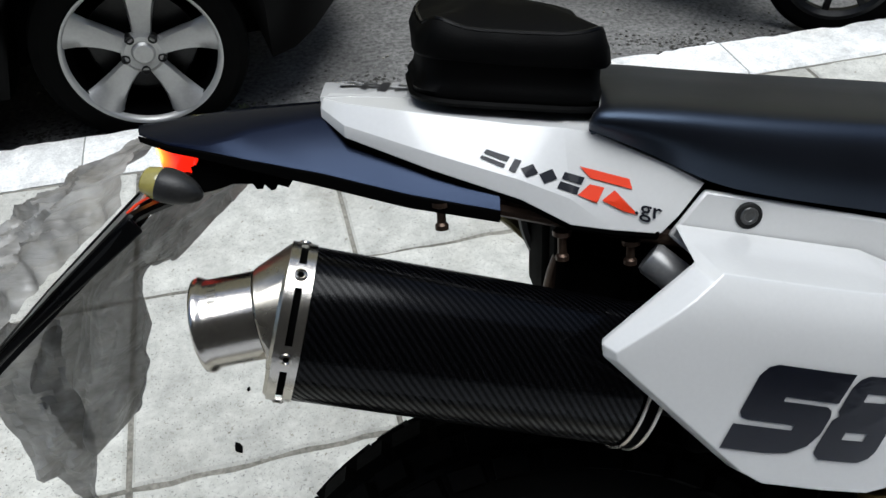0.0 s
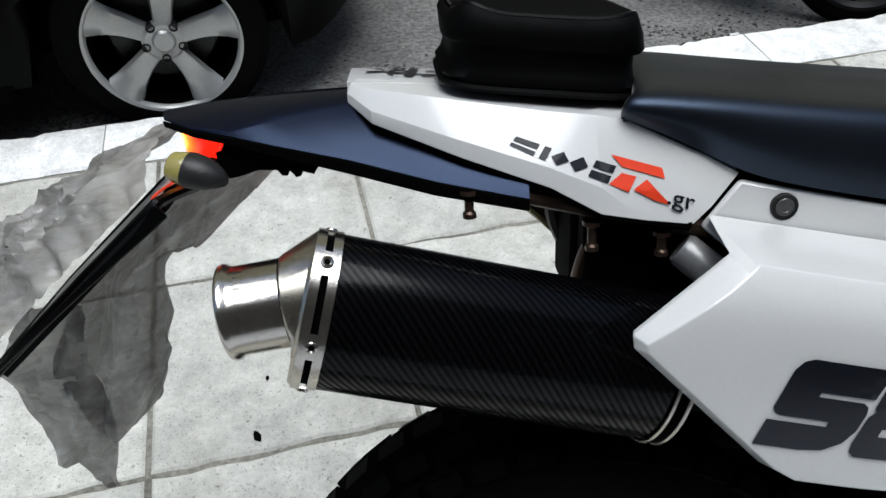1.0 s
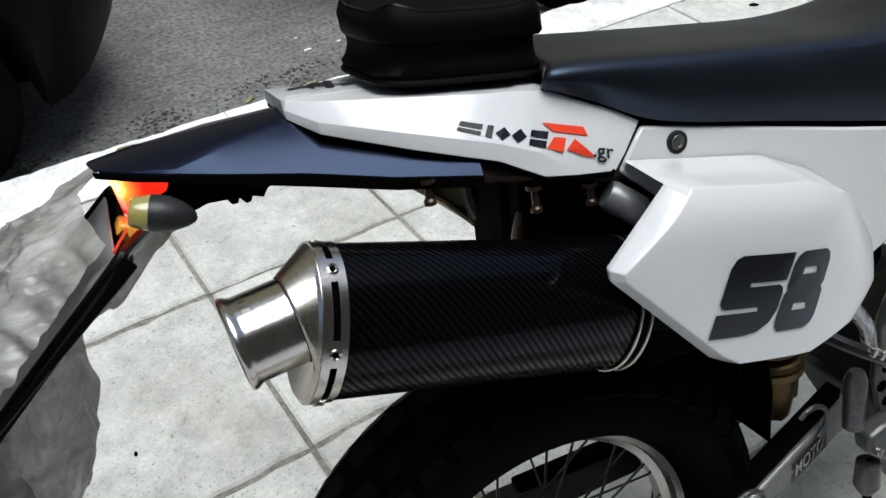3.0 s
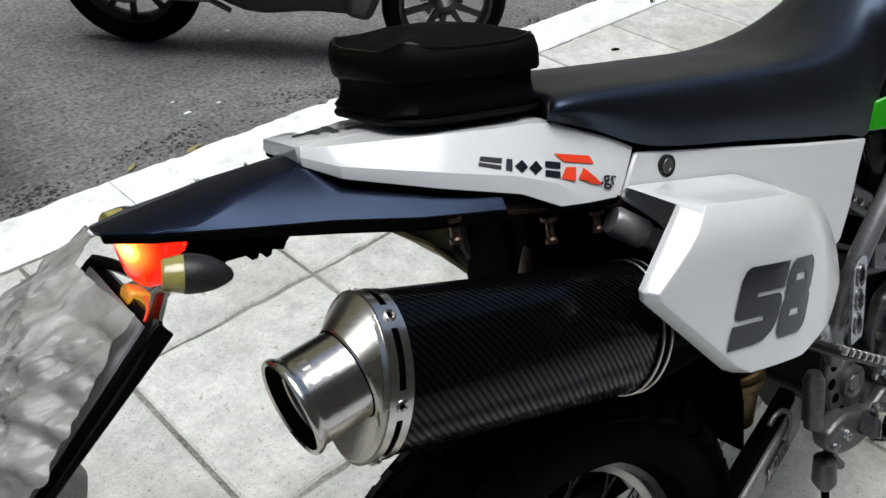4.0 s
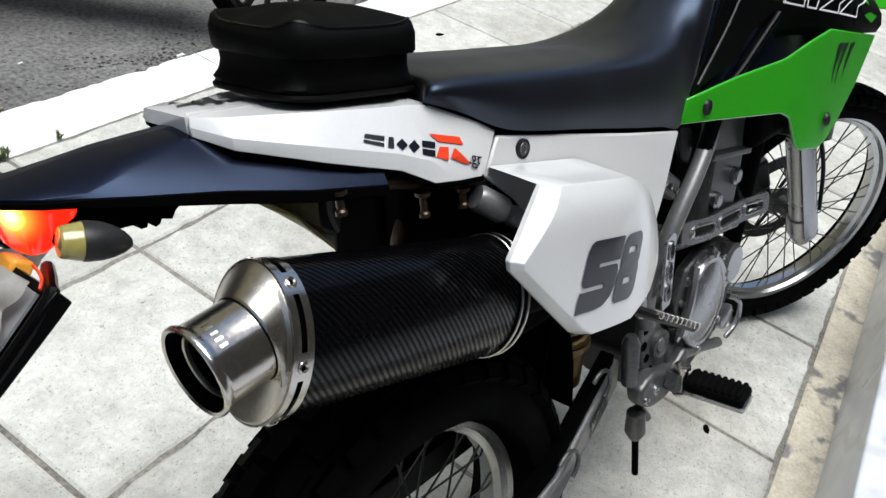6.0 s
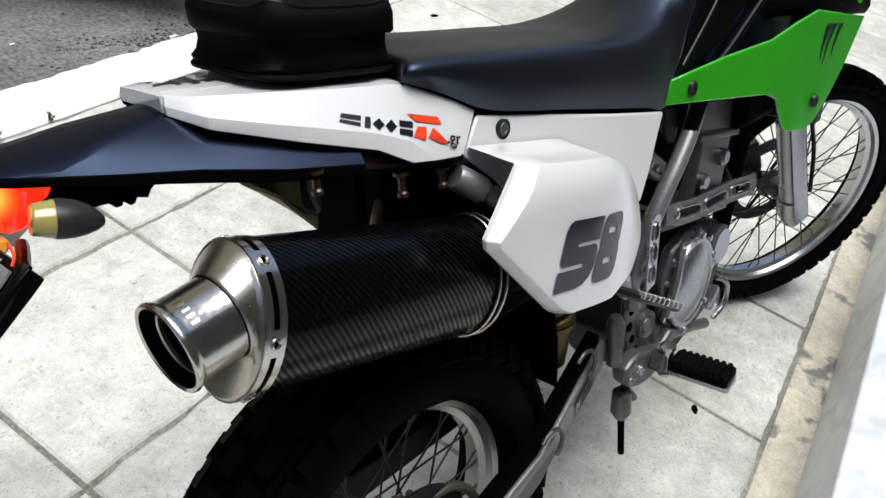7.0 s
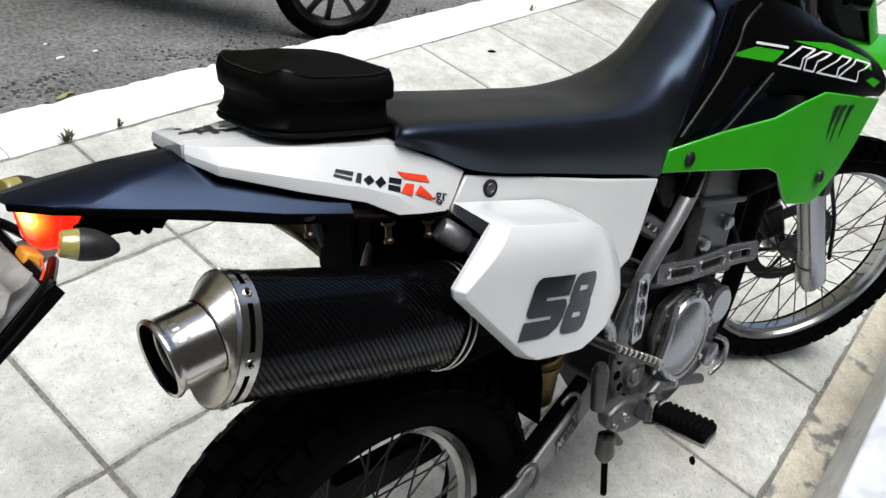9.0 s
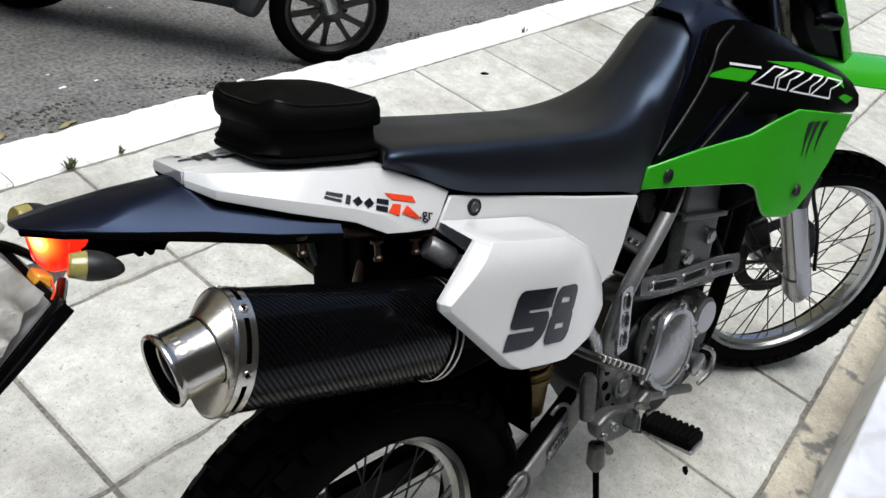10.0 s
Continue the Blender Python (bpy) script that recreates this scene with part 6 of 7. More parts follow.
def worn_bar(pts):
    """A worn bar of lettering on top of the left tail horn, in (u, v)."""
    bm = bmesh.new()
    face(bm, [(u, v, 0) for u, v in pts])
    bmesh.ops.triangulate(bm, faces=bm.faces)
    for _ in range(3):
        bmesh.ops.subdivide_edges(bm, edges=[e for e in bm.edges if e.calc_length() > 0.008], cuts=1)
        bmesh.ops.triangulate(bm, faces=[f for f in bm.faces if len(f.verts) > 3])
    tree = BVHTree.FromPolygons([v.co for v in tail_left.data.vertices], [p.vertices for p in tail_left.data.polygons])
    for v in bm.verts:
        hit = tree.ray_cast(Vector((v.co.x, v.co.y, 1.4)), Vector((0, 0, -1)))[0]
        v.co.z = (hit.z if hit is not None else 0.96) + 0.0012
    part("worn_mark", bm, DECALBLACK, tail_left, "worn black bar of lettering")


for pts in ([(-0.225, 0.010), (-0.160, 0.014), (-0.158, 0.019), (-0.223, 0.016)], [(-0.220, 0.034), (-0.186, 0.020), (-0.181, 0.024), (-0.214, 0.040)], [(-0.192, 0.002), (-0.184, 0.002), (-0.178, 0.038), (-0.186, 0.038)],
            [(-0.206, 0.004), (-0.201, 0.004), (-0.198, 0.030), (-0.203, 0.030)], [(-0.176, 0.006), (-0.140, 0.020), (-0.140, 0.026), (-0.176, 0.012)], [(-0.172, 0.028), (-0.150, 0.032), (-0.150, 0.036), (-0.172, 0.033)]):
    worn_bar(pts)

# ---- bag strapped on the tail ----
bag = thing("tail_bag", BIKE @ pose(-0.082, 0.004, 0.970, 0, 6.5, 0), "small black nylon bag zipped shut on the tail", "bag")


def bag_ring(z, grow, wob, seed, n=48, lift=0.0):
    r = []
    for k in range(n):
        t = 2 * math.pi * k / n
        c, s = math.cos(t), math.sin(t)
        e = 0.42
        x = math.copysign(abs(c) ** e, c) * (0.080 + grow)
        y = math.copysign(abs(s) ** e, s) * (0.068 + grow)
        x += max(0, c) * (0.005 - 0.14 * z)
        wv = noise.noise(Vector((x * 22, y * 22, z * 40 + seed))) * wob
        r.append((x * (1 + wv), y * (1 + wv), z + wv * 0.05 + lift * abs(math.sin(2 * t)) ** 3 - 0.4 * lift * abs(math.cos(t)) ** 4))
    return r


bm = bmesh.new()
skin(bm, [bag_ring(z, g, wb, 1) for z, g, wb in ((-0.004, -0.012, 0.01), (0.0, -0.002, 0.02), (0.010, 0.002, 0.03), (0.016, -0.002, 0.04), (0.026, -0.003, 0.05), (0.040, -0.002, 0.05))])
part("body", bm, CLOTH, bag, angle=60)
bm = bmesh.new()
skin(bm, [bag_ring(z, g, wb, 2, lift=h) for z, g, wb, h in ((0.036, 0.002, 0.04, 0), (0.039, 0.004, 0.04, 0), (0.052, 0.004, 0.07, 0.003), (0.060, 0.001, 0.07, 0.006), (0.0635, -0.004, 0.05, 0.006), (0.069, -0.020, 0.07, 0.003), (0.0765, -0.042, 0.05, 0), (0.0795, -0.064, 0.0, 0))])
lid = part("lid", bm, CLOTH, bag, angle=60)
bm = bmesh.new()
z = bag_ring(0.0615, -0.002, 0.06, 2, lift=0.006)
tube(bm, [(x, y, q) for x, y, q in z + z[:1]], 0.0022, 6)
part("zip", bm, BLACK, lid)
bm = bmesh.new()
z = bag_ring(0.003, 0.001, 0.02, 1)
tube(bm, [(x, y, q) for x, y, q in z + z[:1]], 0.003, 6)
part("piping", bm, CLOTH, bag)

# ---- crumpled film tied round the number plate ----
film = thing("plastic_film", BIKE, "crumpled grey translucent plastic film wrapped round the number plate", "plastic film")
NRM = Vector((-0.68, 0, 0.73))


def crease(p, seed, slow):
    """Sharp folds that run along the slow direction: ridged noise at four sizes."""
    k = Vector((seed, seed * 2, 1))
    q = p * 1.25 - slow * p.dot(slow) * 0.85
    q = q + Vector((noise.noise(p * 11), noise.noise(p * 11 + k), noise.noise(p * 11 - k))) * 0.012
    return (0.5 - abs(noise.noise(q * 9 + k))) * 0.030 + (0.4 - abs(noise.noise(q * 24 - k))) * 0.022 + (0.4 - abs(noise.noise(q * 40 + k))) * 0.026 + (0.4 - abs(noise.noise(q * 95 - k))) * 0.011


DOWN_PLATE, HANG = Vector((-0.73, 0, -0.68)), Vector((-0.45, 0, -0.89))
bm = bmesh.new()
rows = []
for i in range(120):
    s = i / 119
    row = []
    for j in range(96):
        r = -1 + 2 * j / 95
        reach = 1.05 + 0.25 * min(1, (r + 1) * 0.9) + 0.07 * noise.noise(Vector((r * 5, 3, 1)))
        d = s * reach - 0.10 * min(1, max(0, (r - 0.05) * 4)) * (1 - s)
        c = Vector((-0.392, 0, 0.905)).lerp(Vector((-0.560, 0, 0.755)), d)
        right = -0.080 - 0.032 * min(1, max(0, s - 0.10) * 3) + 0.012 * noise.noise(Vector((s * 14, 8, 2)))
        v = right + (0.105 - right) * (r + 1) / 2 + 0.008 * noise.noise(Vector((d * 9, r, 5)))
        dome = 0.010 + 0.040 * math.cos(r * math.pi / 2) * math.sin(math.pi * min(1, 0.15 + 0.6 * s))
        q = c + Vector((0, v, 0))
        row.append(q + NRM * (dome + crease(q, 2, DOWN_PLATE) * min(1, 0.25 + 2 * s) * (1 - 0.75 * max(0, -r) ** 4)))
    rows.append(row)
skin(bm, rows, closed=False)
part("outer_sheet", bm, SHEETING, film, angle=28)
EDGE_R = smooth_path([(-0.326, 0, 0.876), (-0.358, 0, 0.844), (-0.414, 0, 0.794), (-0.452, 0, 0.776), (-0.457, 0, 0.710), (-0.476, 0, 0.648), (-0.498, 0, 0.589)], 10)
EDGE_L = smooth_path([(-0.350, 0, 0.885), (-0.420, 0, 0.850), (-0.500, 0, 0.790), (-0.550, 0, 0.740), (-0.580, 0, 0.680), (-0.590, 0, 0.620), (-0.570, 0, 0.550)], 10)
bm = bmesh.new()
rows = []
for i, (a, b) in enumerate(zip(EDGE_L, EDGE_R)):
    row = []
    for j in range(64):
        t = j / 63
        q = a.lerp(b, t)
        fold = 0.030 * math.sin(9 * t + 2 * noise.noise(Vector((i * 0.04, t * 2, 0)))) * (0.4 + i / 60)
        edge = 0.010 * noise.noise(Vector((i * 0.22, 4, 4))) * t ** 4
        row.append(q + Vector((edge, 0.066 + fold * 0.6 + crease(q, 5, HANG) * 0.8, edge)))
    rows.append(row)
skin(bm, rows, closed=False)
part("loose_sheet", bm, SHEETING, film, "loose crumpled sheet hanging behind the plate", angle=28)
bm = bmesh.new()
fl, fr = smooth_path([(-0.600, 0, 0.740), (-0.645, 0, 0.660), (-0.606, 0, 0.560), (-0.560, 0, 0.492)], 10), smooth_path([(-0.535, 0, 0.745), (-0.545, 0, 0.670), (-0.540, 0, 0.585), (-0.552, 0, 0.496)], 10)
skin(bm, [[a.lerp(b, j / 11) + Vector((0, 0.050 + crease(a.lerp(b, j / 11), 9, HANG) * 0.8, 0)) for j in range(12)] for a, b in zip(fl, fr)], closed=False)
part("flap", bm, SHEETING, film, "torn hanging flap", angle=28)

# ---- the black car at the kerb ----
car = thing("car", pose(-0.29, 1.74, ROAD_Z, 0, 0, 2.0), "black parked car with silver alloy wheels at the kerb", "car")
RW = 0.294


bm = bmesh.new()
rows_c = []
ARCH = RW + 0.045
for k in range(61):
    x = 0.72 - 4.4 * k / 60
    lift = 0.0
    for cx in (0.0, -2.6):
        dx = x - cx
        if abs(dx) < ARCH:
            lift = max(lift, RW + math.sqrt(ARCH ** 2 - dx * dx))
    low = max(0.19 + 0.10 * max(0, (x - 0.45) / 0.27), lift)
    nose = 0.45 * max(0, (x - 0.30) / 0.42) ** 1.8 + 0.3 * max(0, (-x - 3.2) / 0.5) ** 2
    roof = 1.42 if -2.4 < x < -0.2 else 0.98
    rows_c.append([(x, 1.66, low), (x, 0.10 + nose, low), (x, 0.03 + nose, min(low + 0.02, 0.85)), (x, -0.01 + nose, max(low + 0.05, 0.45)), (x, 0.0 + nose, max(low + 0.07, 0.72)), (x, 0.06 + nose, 0.92), (x, 0.30 + nose * 0.6, roof), (x, 1.35 - nose * 0.6, roof), (x, 1.66 - nose * 0.3, 0.9)])
skin(bm, rows_c, closed=True)
part("body", bm, CARPAINT, car, "glossy black body", angle=40)
bm = bmesh.new()
box(bm, (-1.35, 0.85, 0.42), (3.6, 1.30, 0.40))
part("underbody", bm, DARK, car)
bm = bmesh.new()
box(bm, (-1.3, 0.045, 0.20), (1.75, 0.05, 0.05))
part("sill", bm, DARK, car, bevel=0.01)


def car_wheel(cx, cy):
    w = bmesh.new()
    lathe(w, [(-0.09, 0.211), (-0.10, 0.224), (-0.10, 0.262), (-0.08, RW - 0.006), (-0.06, RW), (0.10, RW), (0.12, RW - 0.01), (0.12, 0.215)], (0, 0, 0), (0, 1, 0), 64)
    wh = part("wheel", w, RUBBER, car, "black tyre on a five-spoke alloy rim")
    wh.matrix_basis = Matrix.Translation((cx, cy + 0.10, RW))
    w = bmesh.new()
    lathe(w, [(-0.092, 0.214), (-0.099, 0.2165), (-0.098, 0.2120), (-0.092, 0.2060), (-0.080, 0.2020)], (0, 0, 0), (0, 1, 0), 64)
    part("rim", w, CARRIM, wh, "silver alloy rim")
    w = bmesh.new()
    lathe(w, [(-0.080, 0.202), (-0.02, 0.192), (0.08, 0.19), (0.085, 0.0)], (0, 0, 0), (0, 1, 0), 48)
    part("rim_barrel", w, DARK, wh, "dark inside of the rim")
    for k in range(5):
        a = 2 * math.pi * k / 5 + 0.17
        w = bmesh.new()
        rings = []
        for q in range(9):
            t = q / 8
            rad = 0.040 + 0.166 * t
            half_w = 0.026 + 0.036 * t ** 2.6 + 0.004 * math.sin(math.pi * t)
            y = -0.072 - 0.014 * t + 0.016 * math.sin(math.pi * t)
            rings.append([(-half_w, y + 0.012, rad), (-half_w * 0.8, y - 0.004, rad), (0.0, y - 0.009, rad), (half_w * 0.8, y - 0.004, rad), (half_w, y + 0.012, rad), (half_w * 0.7, y + 0.04, rad), (-half_w * 0.7, y + 0.04, rad)])
        skin(w, rings)
        bmesh.ops.rotate(w, cent=(0, 0, 0), matrix=Matrix.Rotation(a, 3, "Y"), verts=w.verts)
        part("rim_spoke", w, CARRIM, wh, "", angle=50)
    w = bmesh.new()
    lathe(w, [(0.0, 0.062), (-0.014, 0.060), (-0.020, 0.050), (-0.016, 0.033), (-0.020, 0.030), (-0.024, 0.026), (-0.024, 0.0)], (0, -0.062, 0), (0, 1, 0), 32)
    part("hub_cap", w, CARRIM, wh, "silver hub cap")
    for k in range(5):
        a = 2 * math.pi * k / 5 + 0.10 + math.pi / 5
        w = bmesh.new()
        lathe(w, [(0.0, 0.013), (-0.026, 0.013), (-0.028, 0.010), (-0.022, 0.008), (-0.022, 0.0)], (math.sin(a) * 0.052, -0.058, math.cos(a) * 0.052), (0, 1, 0), 14)
        part("wheel_bolt", w, DARKSTEEL, wh)
    w = bmesh.new()
    lathe(w, [(0, 0.15), (0.012, 0.15), (0.012, 0.05), (0, 0.05)], (0, -0.01, 0), (0, 1, 0), 40)
    part("brake_disc", w, DARKSTEEL, wh)
    return wh


car_wheel(0.0, 0.0)
car_wheel(-2.6, 0.0)

# ---- scooter parked across the road's edge ----
SF, SR = Vector((2.012, 1.82, ROAD_Z)), Vector((1.18, 2.74, ROAD_Z))
sdir = SF - SR
scooter = thing("scooter", Matrix.Translation(SR) @ Matrix.Rotation(math.atan2(sdir.y, sdir.x), 4, "Z"), "dark grey scooter with black cast wheels parked in the street", "scooter")
WB = sdir.length


def scooter_wheel(x, R, r, width, turn, nsp):
    w = bmesh.new()
    half = width / 2
    prof = [(-half * 0.7, r)]
    for k in range(11):
        a = math.pi * (1.1 - 1.2 * k / 10)
        prof.append((math.cos(a) * half, R - half * 0.75 + math.sin(a) * half * 0.75))
    prof.append((half * 0.7, r))
    lathe(w, prof, (0, 0, 0), (0, 1, 0), 56)
    wh = part("wheel", w, RUBBER, scooter, "black tyre on a dark cast wheel")
    wh.matrix_basis = Matrix.Translation((x, 0, R)) @ Matrix.Rotation(turn, 4, "Z")
    w = bmesh.new()
    lathe(w, [(-half * 0.75, r + 0.004), (-half * 0.7, r - 0.008), (-half * 0.3, r - 0.022), (half * 0.3, r - 0.022), (half * 0.7, r - 0.008), (half * 0.75, r + 0.004)], (0, 0, 0), (0, 1, 0), 56)
    lathe(w, [(-0.045, 0.0), (-0.045, 0.024), (-0.035, 0.045), (0.035, 0.045), (0.045, 0.024), (0.045, 0.0)], (0, 0, 0), (0, 1, 0), 24)
    part("rim", w, DARKSTEEL, wh, "dark cast rim")
    for k in range(nsp):
        a = 2 * math.pi * k / nsp + (0.05 if k % 2 else -0.05)
        w = bmesh.new()
        rings = [[(-wd, -0.012, rad), (wd, -0.012, rad), (wd, 0.012, rad), (-wd, 0.012, rad)] for rad, wd in ((0.03, 0.014), (r * 0.6, 0.010), (r - 0.015, 0.012))]
        skin(w, rings)
        bmesh.ops.rotate(w, cent=(0, 0, 0), matrix=Matrix.Rotation(a, 3, "Y"), verts=w.verts)
        part("rim_spoke", w, DARKSTEEL, wh, bevel=0.002)
    w = bmesh.new()
    lathe(w, [(0, 0.09), (0.004, 0.09), (0.004, 0.06), (0, 0.06)], (0, 0.045, 0), (0, 1, 0), 32, close=True)
    part("brake_disc", w, STEEL, wh)
    return wh


scooter_wheel(WB, 0.252, 0.186, 0.080, radians(14), 10)
scooter_wheel(0.0, 0.285, 0.195, 0.11, 0.0, 10)
for s in (-1, 1):
    bm = bmesh.new()
    tube(bm, [(WB + 0.01, s * 0.075, 0.27), (WB - 0.05, s * 0.08, 0.40), (WB - 0.14, s * 0.07, 0.70)], 0.026, 14, taper=[0.030, 0.028, 0.020])
    part("fork_leg", bm, ALU, scooter, "pale silver fork leg")
bm = bmesh.new()
rings = []
for k in range(12):
    t = k / 11
    x = 0.10 + (WB - 0.42) * t
    low = 0.20 + 0.07 * (1 - t) ** 2 + 0.05 * math.sin(t * 9) * (1 - t)
    hw = 0.12 + 0.04 * math.sin(math.pi * t)
    rings.append([(x, -hw * 0.7, low), (x, hw * 0.7, low), (x, hw, low + 0.07), (x, hw, low + 0.13), (x, -hw, low + 0.13), (x, -hw, low + 0.07)])
skin(bm, rings)
part("belly_panel", bm, SCOOTER, scooter, "dark lower panel", bevel=0.008)
bm = bmesh.new()
rings = []
for k in range(10):
    t = k / 9
    x = 0.25 + (WB - 0.62) * t
    rings.append([(x, -0.15, 0.325), (x, 0.15, 0.325), (x, 0.17, 0.40 + 0.03 * t), (x, -0.17, 0.40 + 0.03 * t)])
skin(bm, rings)
part("floor_board", bm, SCOOTERGREY, scooter, "grey-blue floor board side", bevel=0.01)
bm = bmesh.new()
slab(bm, [(WB - 0.38, -0.17, 0.22), (WB - 0.28, -0.17, 0.20), (WB - 0.20, -0.17, 0.40), (WB - 0.16, -0.17, 0.85), (WB - 0.24, -0.17, 0.85), (WB - 0.36, -0.17, 0.45)], (0, 0.34, 0))
part("leg_shield", bm, SCOOTER, scooter, "dark leg shield", bevel=0.03)
bm = bmesh.new()
slab(bm, [(-0.35, -0.13, 0.62), (0.10, -0.13, 0.42), (0.40, -0.13, 0.42), (0.42, -0.13, 0.72), (0.1, -0.13, 0.78), (-0.38, -0.13, 0.76)], (0, 0.26, 0))
part("rear_cowl", bm, SCOOTER, scooter, bevel=0.03)
bm = bmesh.new()
box(bm, (0.14, -0.11, 0.30), (0.40, 0.09, 0.13))
lathe(bm, [(0, 0.09), (0.05, 0.085), (0.06, 0.05), (0.06, 0.0)], (0.03, -0.12, 0.30), (0, -1, 0), 24)
tube(bm, [(0.20, -0.06, 0.27), (0.36, -0.05, 0.19), (0.40, -0.05, 0.17)], 0.012, 8)
part("engine_case", bm, ALLOY, scooter, "grey engine case", bevel=0.02)
bm = bmesh.new()
slab(bm, [(WB - 0.16, -0.055, 0.56), (WB + 0.10, -0.055, 0.60), (WB + 0.26, -0.055, 0.50), (WB + 0.22, -0.055, 0.60), (WB + 0.02, -0.055, 0.66)], (0, 0.11, 0))
part("front_fender", bm, SCOOTER, scooter, bevel=0.01)

# ---- street post ----
bm = bmesh.new()
lathe(bm, [(0, 0.045), (0.01, 0.045), (0.012, 0.03), (0.9, 0.03), (0.905, 0.0)], (0, 0, 0), (0, 0, 1), 20)
post = part("bollard", bm, POSTGREEN)
post.matrix_basis = Matrix.Translation((3.88, 1.155, 0))
tagged(post, "slim dark green steel post set in the pavement", "bollard")


# ---- dirt swept along the gutter ----
rnd = random.Random(77)
bm = bmesh.new()
for k in range(10000):
    x = rnd.uniform(-1.6, 4.6)
    drift = 0.205 - 0.05 * max(0.0, x - 1.2) + 0.05 * noise.noise(Vector((x * 1.7, 5, 2)))
    y = KERB_N + (drift + rnd.gauss(0, 0.045) if k % 5 else abs(rnd.gauss(0, 0.20)))
    if y < KERB_N + 0.012 or noise.noise(Vector((x * 4.3, y * 7, 2))) < 0.10 and rnd.random() < 0.8:
        continue
    sz, a0 = 0.0015 + 0.009 * rnd.random() ** 3, rnd.uniform(0, 6.28)
    n = rnd.randint(4, 6)
    low = [(x + math.cos(a0 + 6.283 * i / n) * sz * rnd.uniform(0.6, 1.2), y + math.sin(a0 + 6.283 * i / n) * sz * rnd.uniform(0.5, 1.0)) for i in range(n)]
    top = bm.verts.new((x, y, ROAD_Z + sz * rnd.uniform(0.25, 0.6)))
    ring = [bm.verts.new((p, q, ROAD_Z + 0.0005)) for p, q in low]
    for i in range(n):
        bm.faces.new((ring[i], ring[(i + 1) % n], top))
tagged(part("gutter_dirt", bm, DIRT, angle=30), "dark crumbs of dirt along the kerb", "dirt", kind="stuff")


# ---- weeds in the joint beside the kerb ----
def weed(x, y, seed, size, n):
    rnd = random.Random(seed)
    bm = bmesh.new()
    for _ in range(n):
        a, tilt, L = rnd.uniform(0, 6.28), rnd.uniform(0.08, 0.85), size * rnd.uniform(0.35, 1.1)
        d = Vector((math.cos(a) * math.sin(tilt), math.sin(a) * math.sin(tilt), math.cos(tilt)))
        side = d.cross(Vector((0, 0, 1))).normalized() * L * 0.075
        p = Vector((rnd.uniform(-0.25, 0.25) * size, rnd.uniform(-0.12, 0.12) * size, 0))
        mid, end = p + d * L * 0.55 + side * 0.2, p + d * L - Vector((0, 0, L * 0.15))
        v = [bm.verts.new(q) for q in (p - side * 0.4, p + side * 0.4, mid + side, end, mid - side)]
        bm.faces.new(v)
    ob = part("weed", bm, LEAF)
    ob.matrix_basis = Matrix.Translation((x, y, 0))
    tagged(ob, "small green weed tuft growing in a pavement joint", "weed", "weeds along the kerb")
    return ob


weed(0.664, KERB_S + 0.006, 1, 0.046, 30)
weed(0.826, KERB_S + 0.006, 2, 0.034, 22)
for i, (x, y) in enumerate(((0.15, 1.72), (1.18, 1.72), (-0.05, 1.85), (3.1, KERB_S + 0.02))):
    ob = weed(x, y, 10 + i, 0.045, 16)
    ob.location.z = ROAD_Z if y > KERB_N else 0

# dry yellow leaves in the gutter
LEAFDRY = mat("dry_leaf", (0.28, 0.25, 0.10), 0.7, vary=0.3, bump=0.1)
for x, y, a, L in ((0.852, 1.837, 0.2, 0.050), (0.650, 1.859, 0.5, 0.040), (0.885, 1.845, -0.4, 0.030)):
    bm = bmesh.new()
    rows = []
    for k in range(7):
        t = k / 6
        hw = 0.22 * L * math.sin(math.pi * (0.06 + 0.9 * t))
        lift = 0.004 + 0.010 * t * t
        rows.append([(L * (t - 0.5), -hw, lift + 0.004), (L * (t - 0.5), 0, lift), (L * (t - 0.5), hw, lift + 0.003)])
    skin(bm, rows, closed=False)
    thicken(bm, 0.0008)
    ob = part("dry_leaf", bm, LEAFDRY)
    ob.matrix_basis = Matrix.Translation((x, y, ROAD_Z - 0.003)) @ Matrix.Rotation(a, 4, "Z")
    tagged(ob, "curled yellow dry leaf lying in the gutter", "leaf", "dry leaves")

# litter: dark leaf bits on the slabs, pale chips on the road
for i, (x, y, s) in enumerate(((-0.150, 0.527, 0.014), (1.155, -0.329, 0.014), (-0.26, 1.56, 0.012), (-0.12, 0.66, 0.006), (0.92, 1.12, 0.012), (0.86, 1.16, 0.010), (2.49, 1.294, 0.02), (1.9, 1.1, 0.02))):
    rnd = random.Random(40 + i)
    bm = bmesh.new()
    ring = [(math.cos(t) * s * rnd.uniform(0.7, 1.2), math.sin(t) * s * 0.5 * rnd.uniform(0.7, 1.2), 0.001) for t in [2 * math.pi * k / 7 for k in range(7)]]
    slab(bm, ring, (0, 0, 0.004))
    ob = part("leaf_bit", bm, DARK)
    ob.matrix_basis = Matrix.Translation((x, y, 0)) @ Matrix.Rotation(rnd.uniform(0, 3), 4, "Z")
    tagged(ob, "dry dark leaf scrap on the pavement", "litter", "leaf scraps")
rnd = random.Random(77)
bm = bmesh.new()
for _ in range(420):
    x, y = rnd.uniform(-0.8, 4.5), 1.66 + abs(rnd.gauss(0, 0.5))
    s = rnd.uniform(0.002, 0.006)
    ring = [(x + math.cos(t) * s * rnd.uniform(0.6, 1.2), y + math.sin(t) * s * rnd.uniform(0.6, 1.2), ROAD_Z + 0.0005) for t in [2 * math.pi * k / 5 for k in range(5)]]
    slab(bm, ring, (0, 0, s * 0.6))
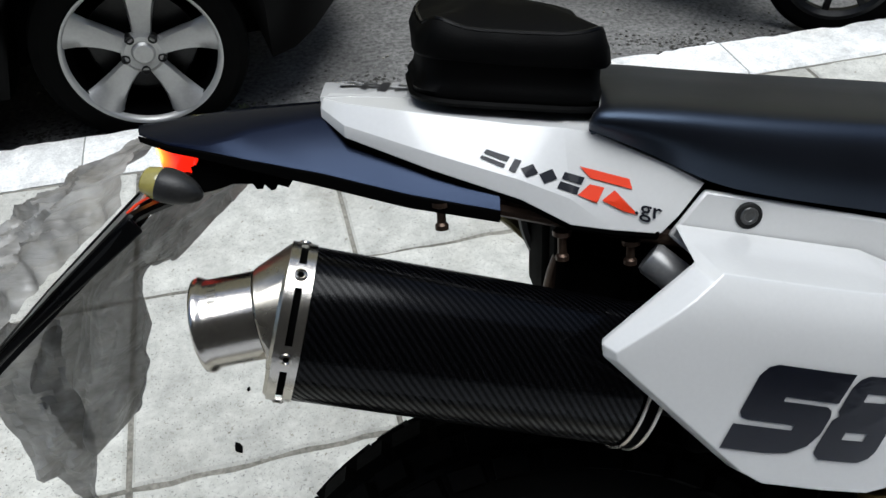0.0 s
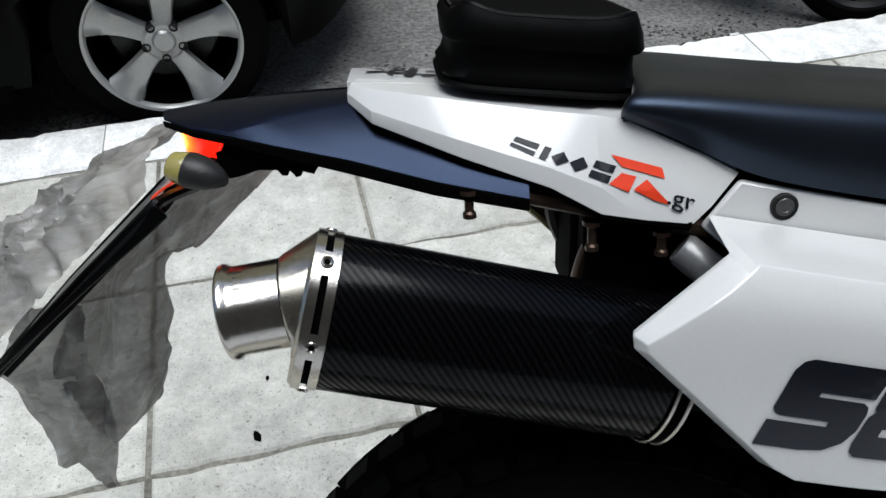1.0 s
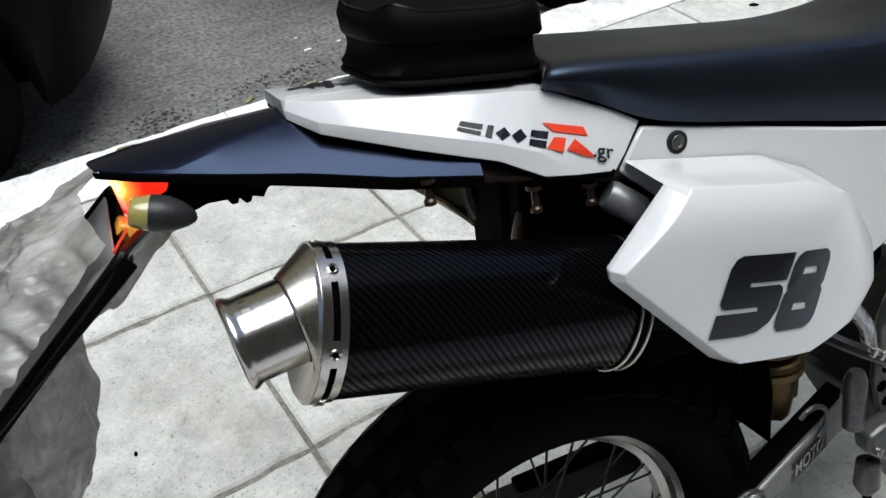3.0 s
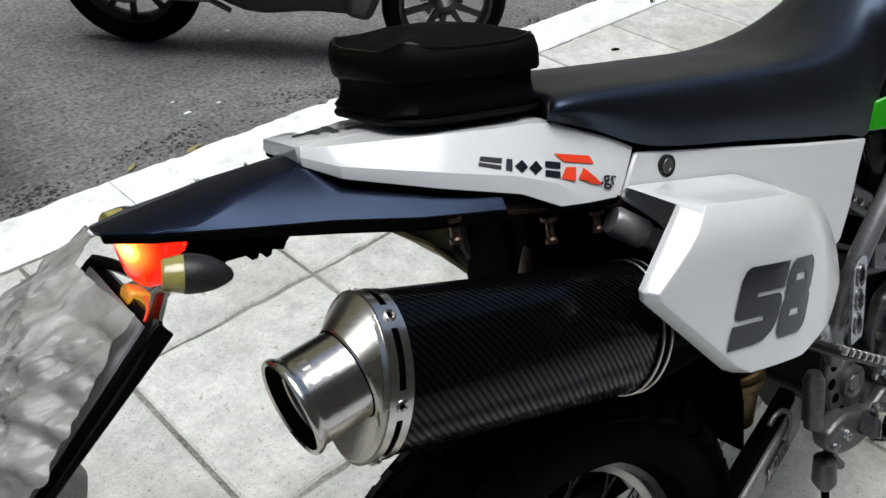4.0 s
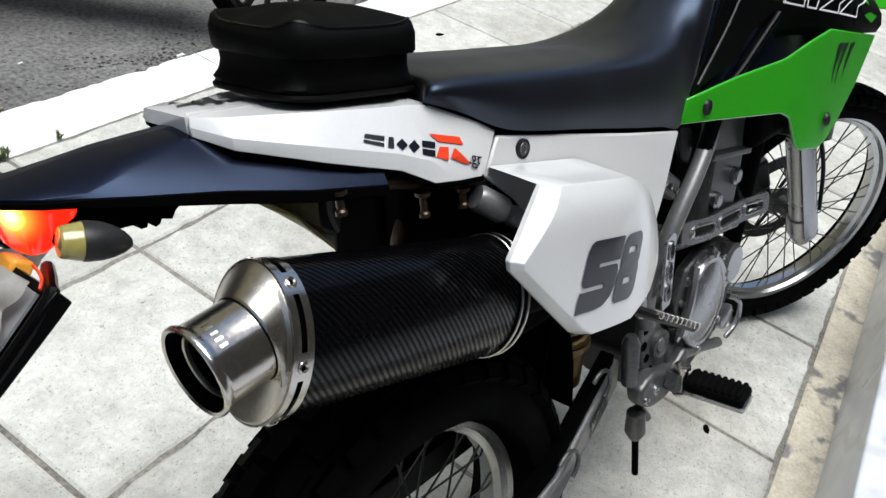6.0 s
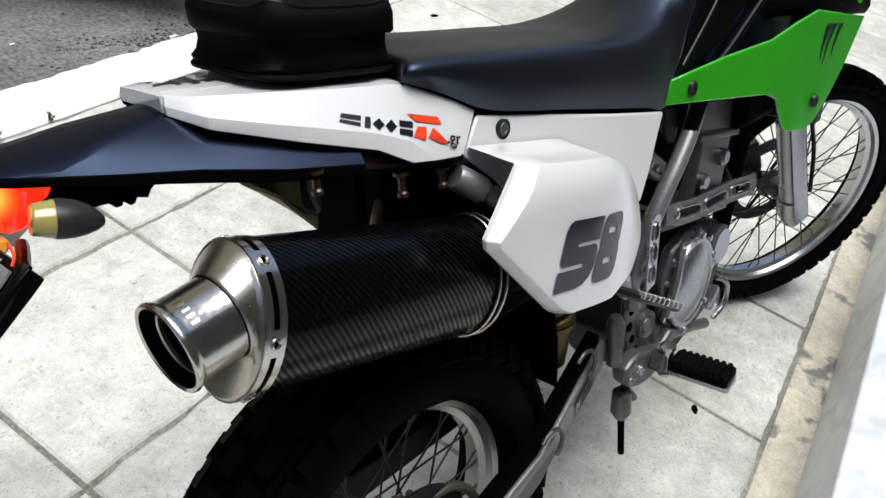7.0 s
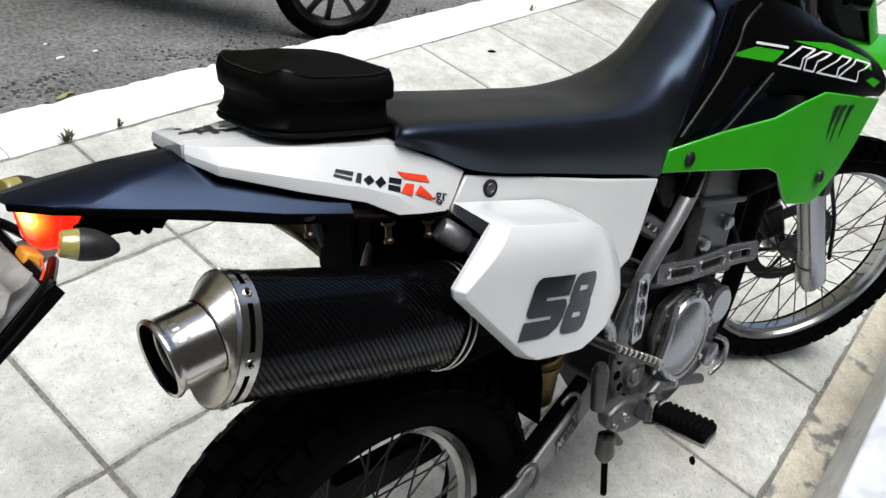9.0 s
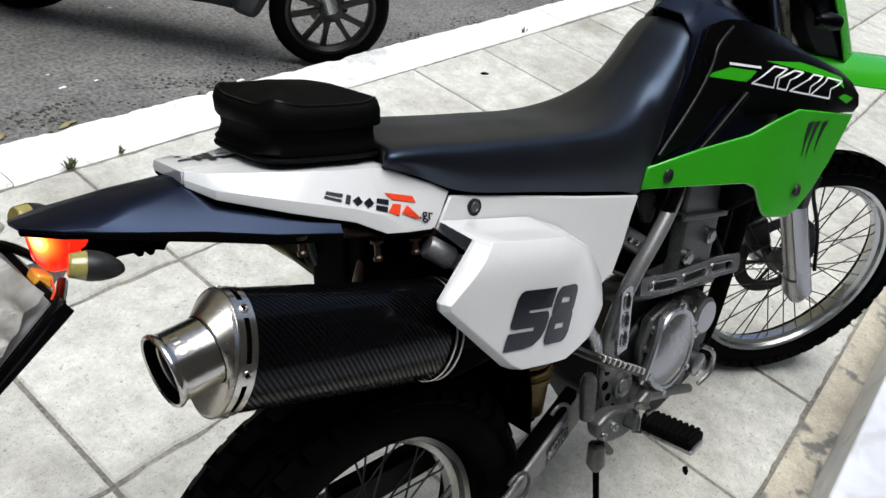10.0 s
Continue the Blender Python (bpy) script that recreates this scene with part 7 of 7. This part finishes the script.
tagged(part("grit", bm, MORTAR), "loose pale grit along the gutter", "grit", kind="stuff")
bm = bmesh.new()
for x, y, s in ((0.975, 2.067, 0.016), (1.104, 2.066, 0.010), (1.586, 1.846, 0.020), (0.98, 2.17, 0.008), (1.5, 2.6, 0.012)):
    slab(bm, [(x - s, y - s * 0.4, ROAD_Z + 0.001), (x + s, y - s * 0.3, ROAD_Z + 0.001), (x + s * 0.8, y + s * 0.4, ROAD_Z + 0.001), (x - s * 0.6, y + s * 0.3, ROAD_Z + 0.001)], (0, 0, 0.004))
tagged(part("paper_scraps", bm, DECALWHITE), "small white paper scraps on the asphalt", "litter", kind="stuff")

# ---- kerb stones and slabs, piece by piece ----
kerb = tagged(new("kerb"), "white stone kerb along the street", "kerb", kind="structure")


def worn_block(sx, sy, h, seed, edge=0.006, cuts=3, jit=0.0025, end=None, chip=0.0):
    """A block with softened, slightly irregular edges, its top at z 0; chip eats into its far side."""
    end = edge if end is None else end
    rnd = random.Random(seed)
    ring = []
    cs = [(-sx / 2, -sy / 2), (sx / 2, -sy / 2), (sx / 2, sy / 2), (-sx / 2, sy / 2)]
    for i in range(4):
        (xa, ya), (xb, yb) = cs[i], cs[(i + 1) % 4]
        for k in range(cuts):
            t = k / cuts
            x, y = xa + (xb - xa) * t, ya + (yb - ya) * t
            inner = min(1.0, 12 * (sx / 2 - abs(x)))
            if i == 2:
                y -= chip * inner * max(0.0, 0.12 + noise.noise(Vector((x * 9, seed, 0))) + 0.5 * noise.noise(Vector((x * 31, seed, 4))))
            ring.append((x + rnd.uniform(-jit, jit) * inner, y + rnd.uniform(-jit, jit)))
    bm = bmesh.new()
    rings = [[(x, y, -h) for x, y in ring], [(x, y, -edge * 0.8) for x, y in ring], [(x * (1 - 2 * end / sx), y * (1 - 2 * edge / sy), rnd.uniform(-0.0008, 0)) for x, y in ring]]
    skin(bm, rings)
    me = bpy.data.meshes.new("block")
    bmesh.ops.recalc_face_normals(bm, faces=bm.faces)
    bm.to_mesh(me)
    bm.free()
    return me


kmesh = []
for i in range(4):
    me = worn_block(0.9985, KERB_N - KERB_S - 0.006, 0.2, 200 + i, 0.010, 36, 0.0015, 0.0012, 0.022)
    me.materials.append(KERB)
    kmesh.append(me)
rnd = random.Random(5)
for k in range(26):
    ob = new("kerb_stone", kmesh[k % 4])
    ob.parent = kerb
    ob.location = (-11.0 + k * 1.0, (KERB_S + KERB_N) / 2 + 0.003 + rnd.uniform(-0.003, 0.003), 0.004 + rnd.uniform(-0.001, 0.001))

smesh = []
for i in range(7):
    me = worn_block(PX - 0.011, PY - 0.011, 0.05, 300 + i, 0.006, 14, 0.0042)
    me.materials.append(SLAB)
    smesh.append(me)
for i in range(-16, 24):
    for j in range(-2, 2):
        ob = new("slab", smesh[rnd.randrange(7)])
        ob.parent = pavement
        ob.location = (X0 + (i + 0.5) * PX, Y0 + (j + 0.5) * PY, rnd.uniform(-0.002, 0.0015))
        ob.rotation_euler = (rnd.uniform(-0.003, 0.003), rnd.uniform(-0.003, 0.003), rnd.choice((0, math.pi)))
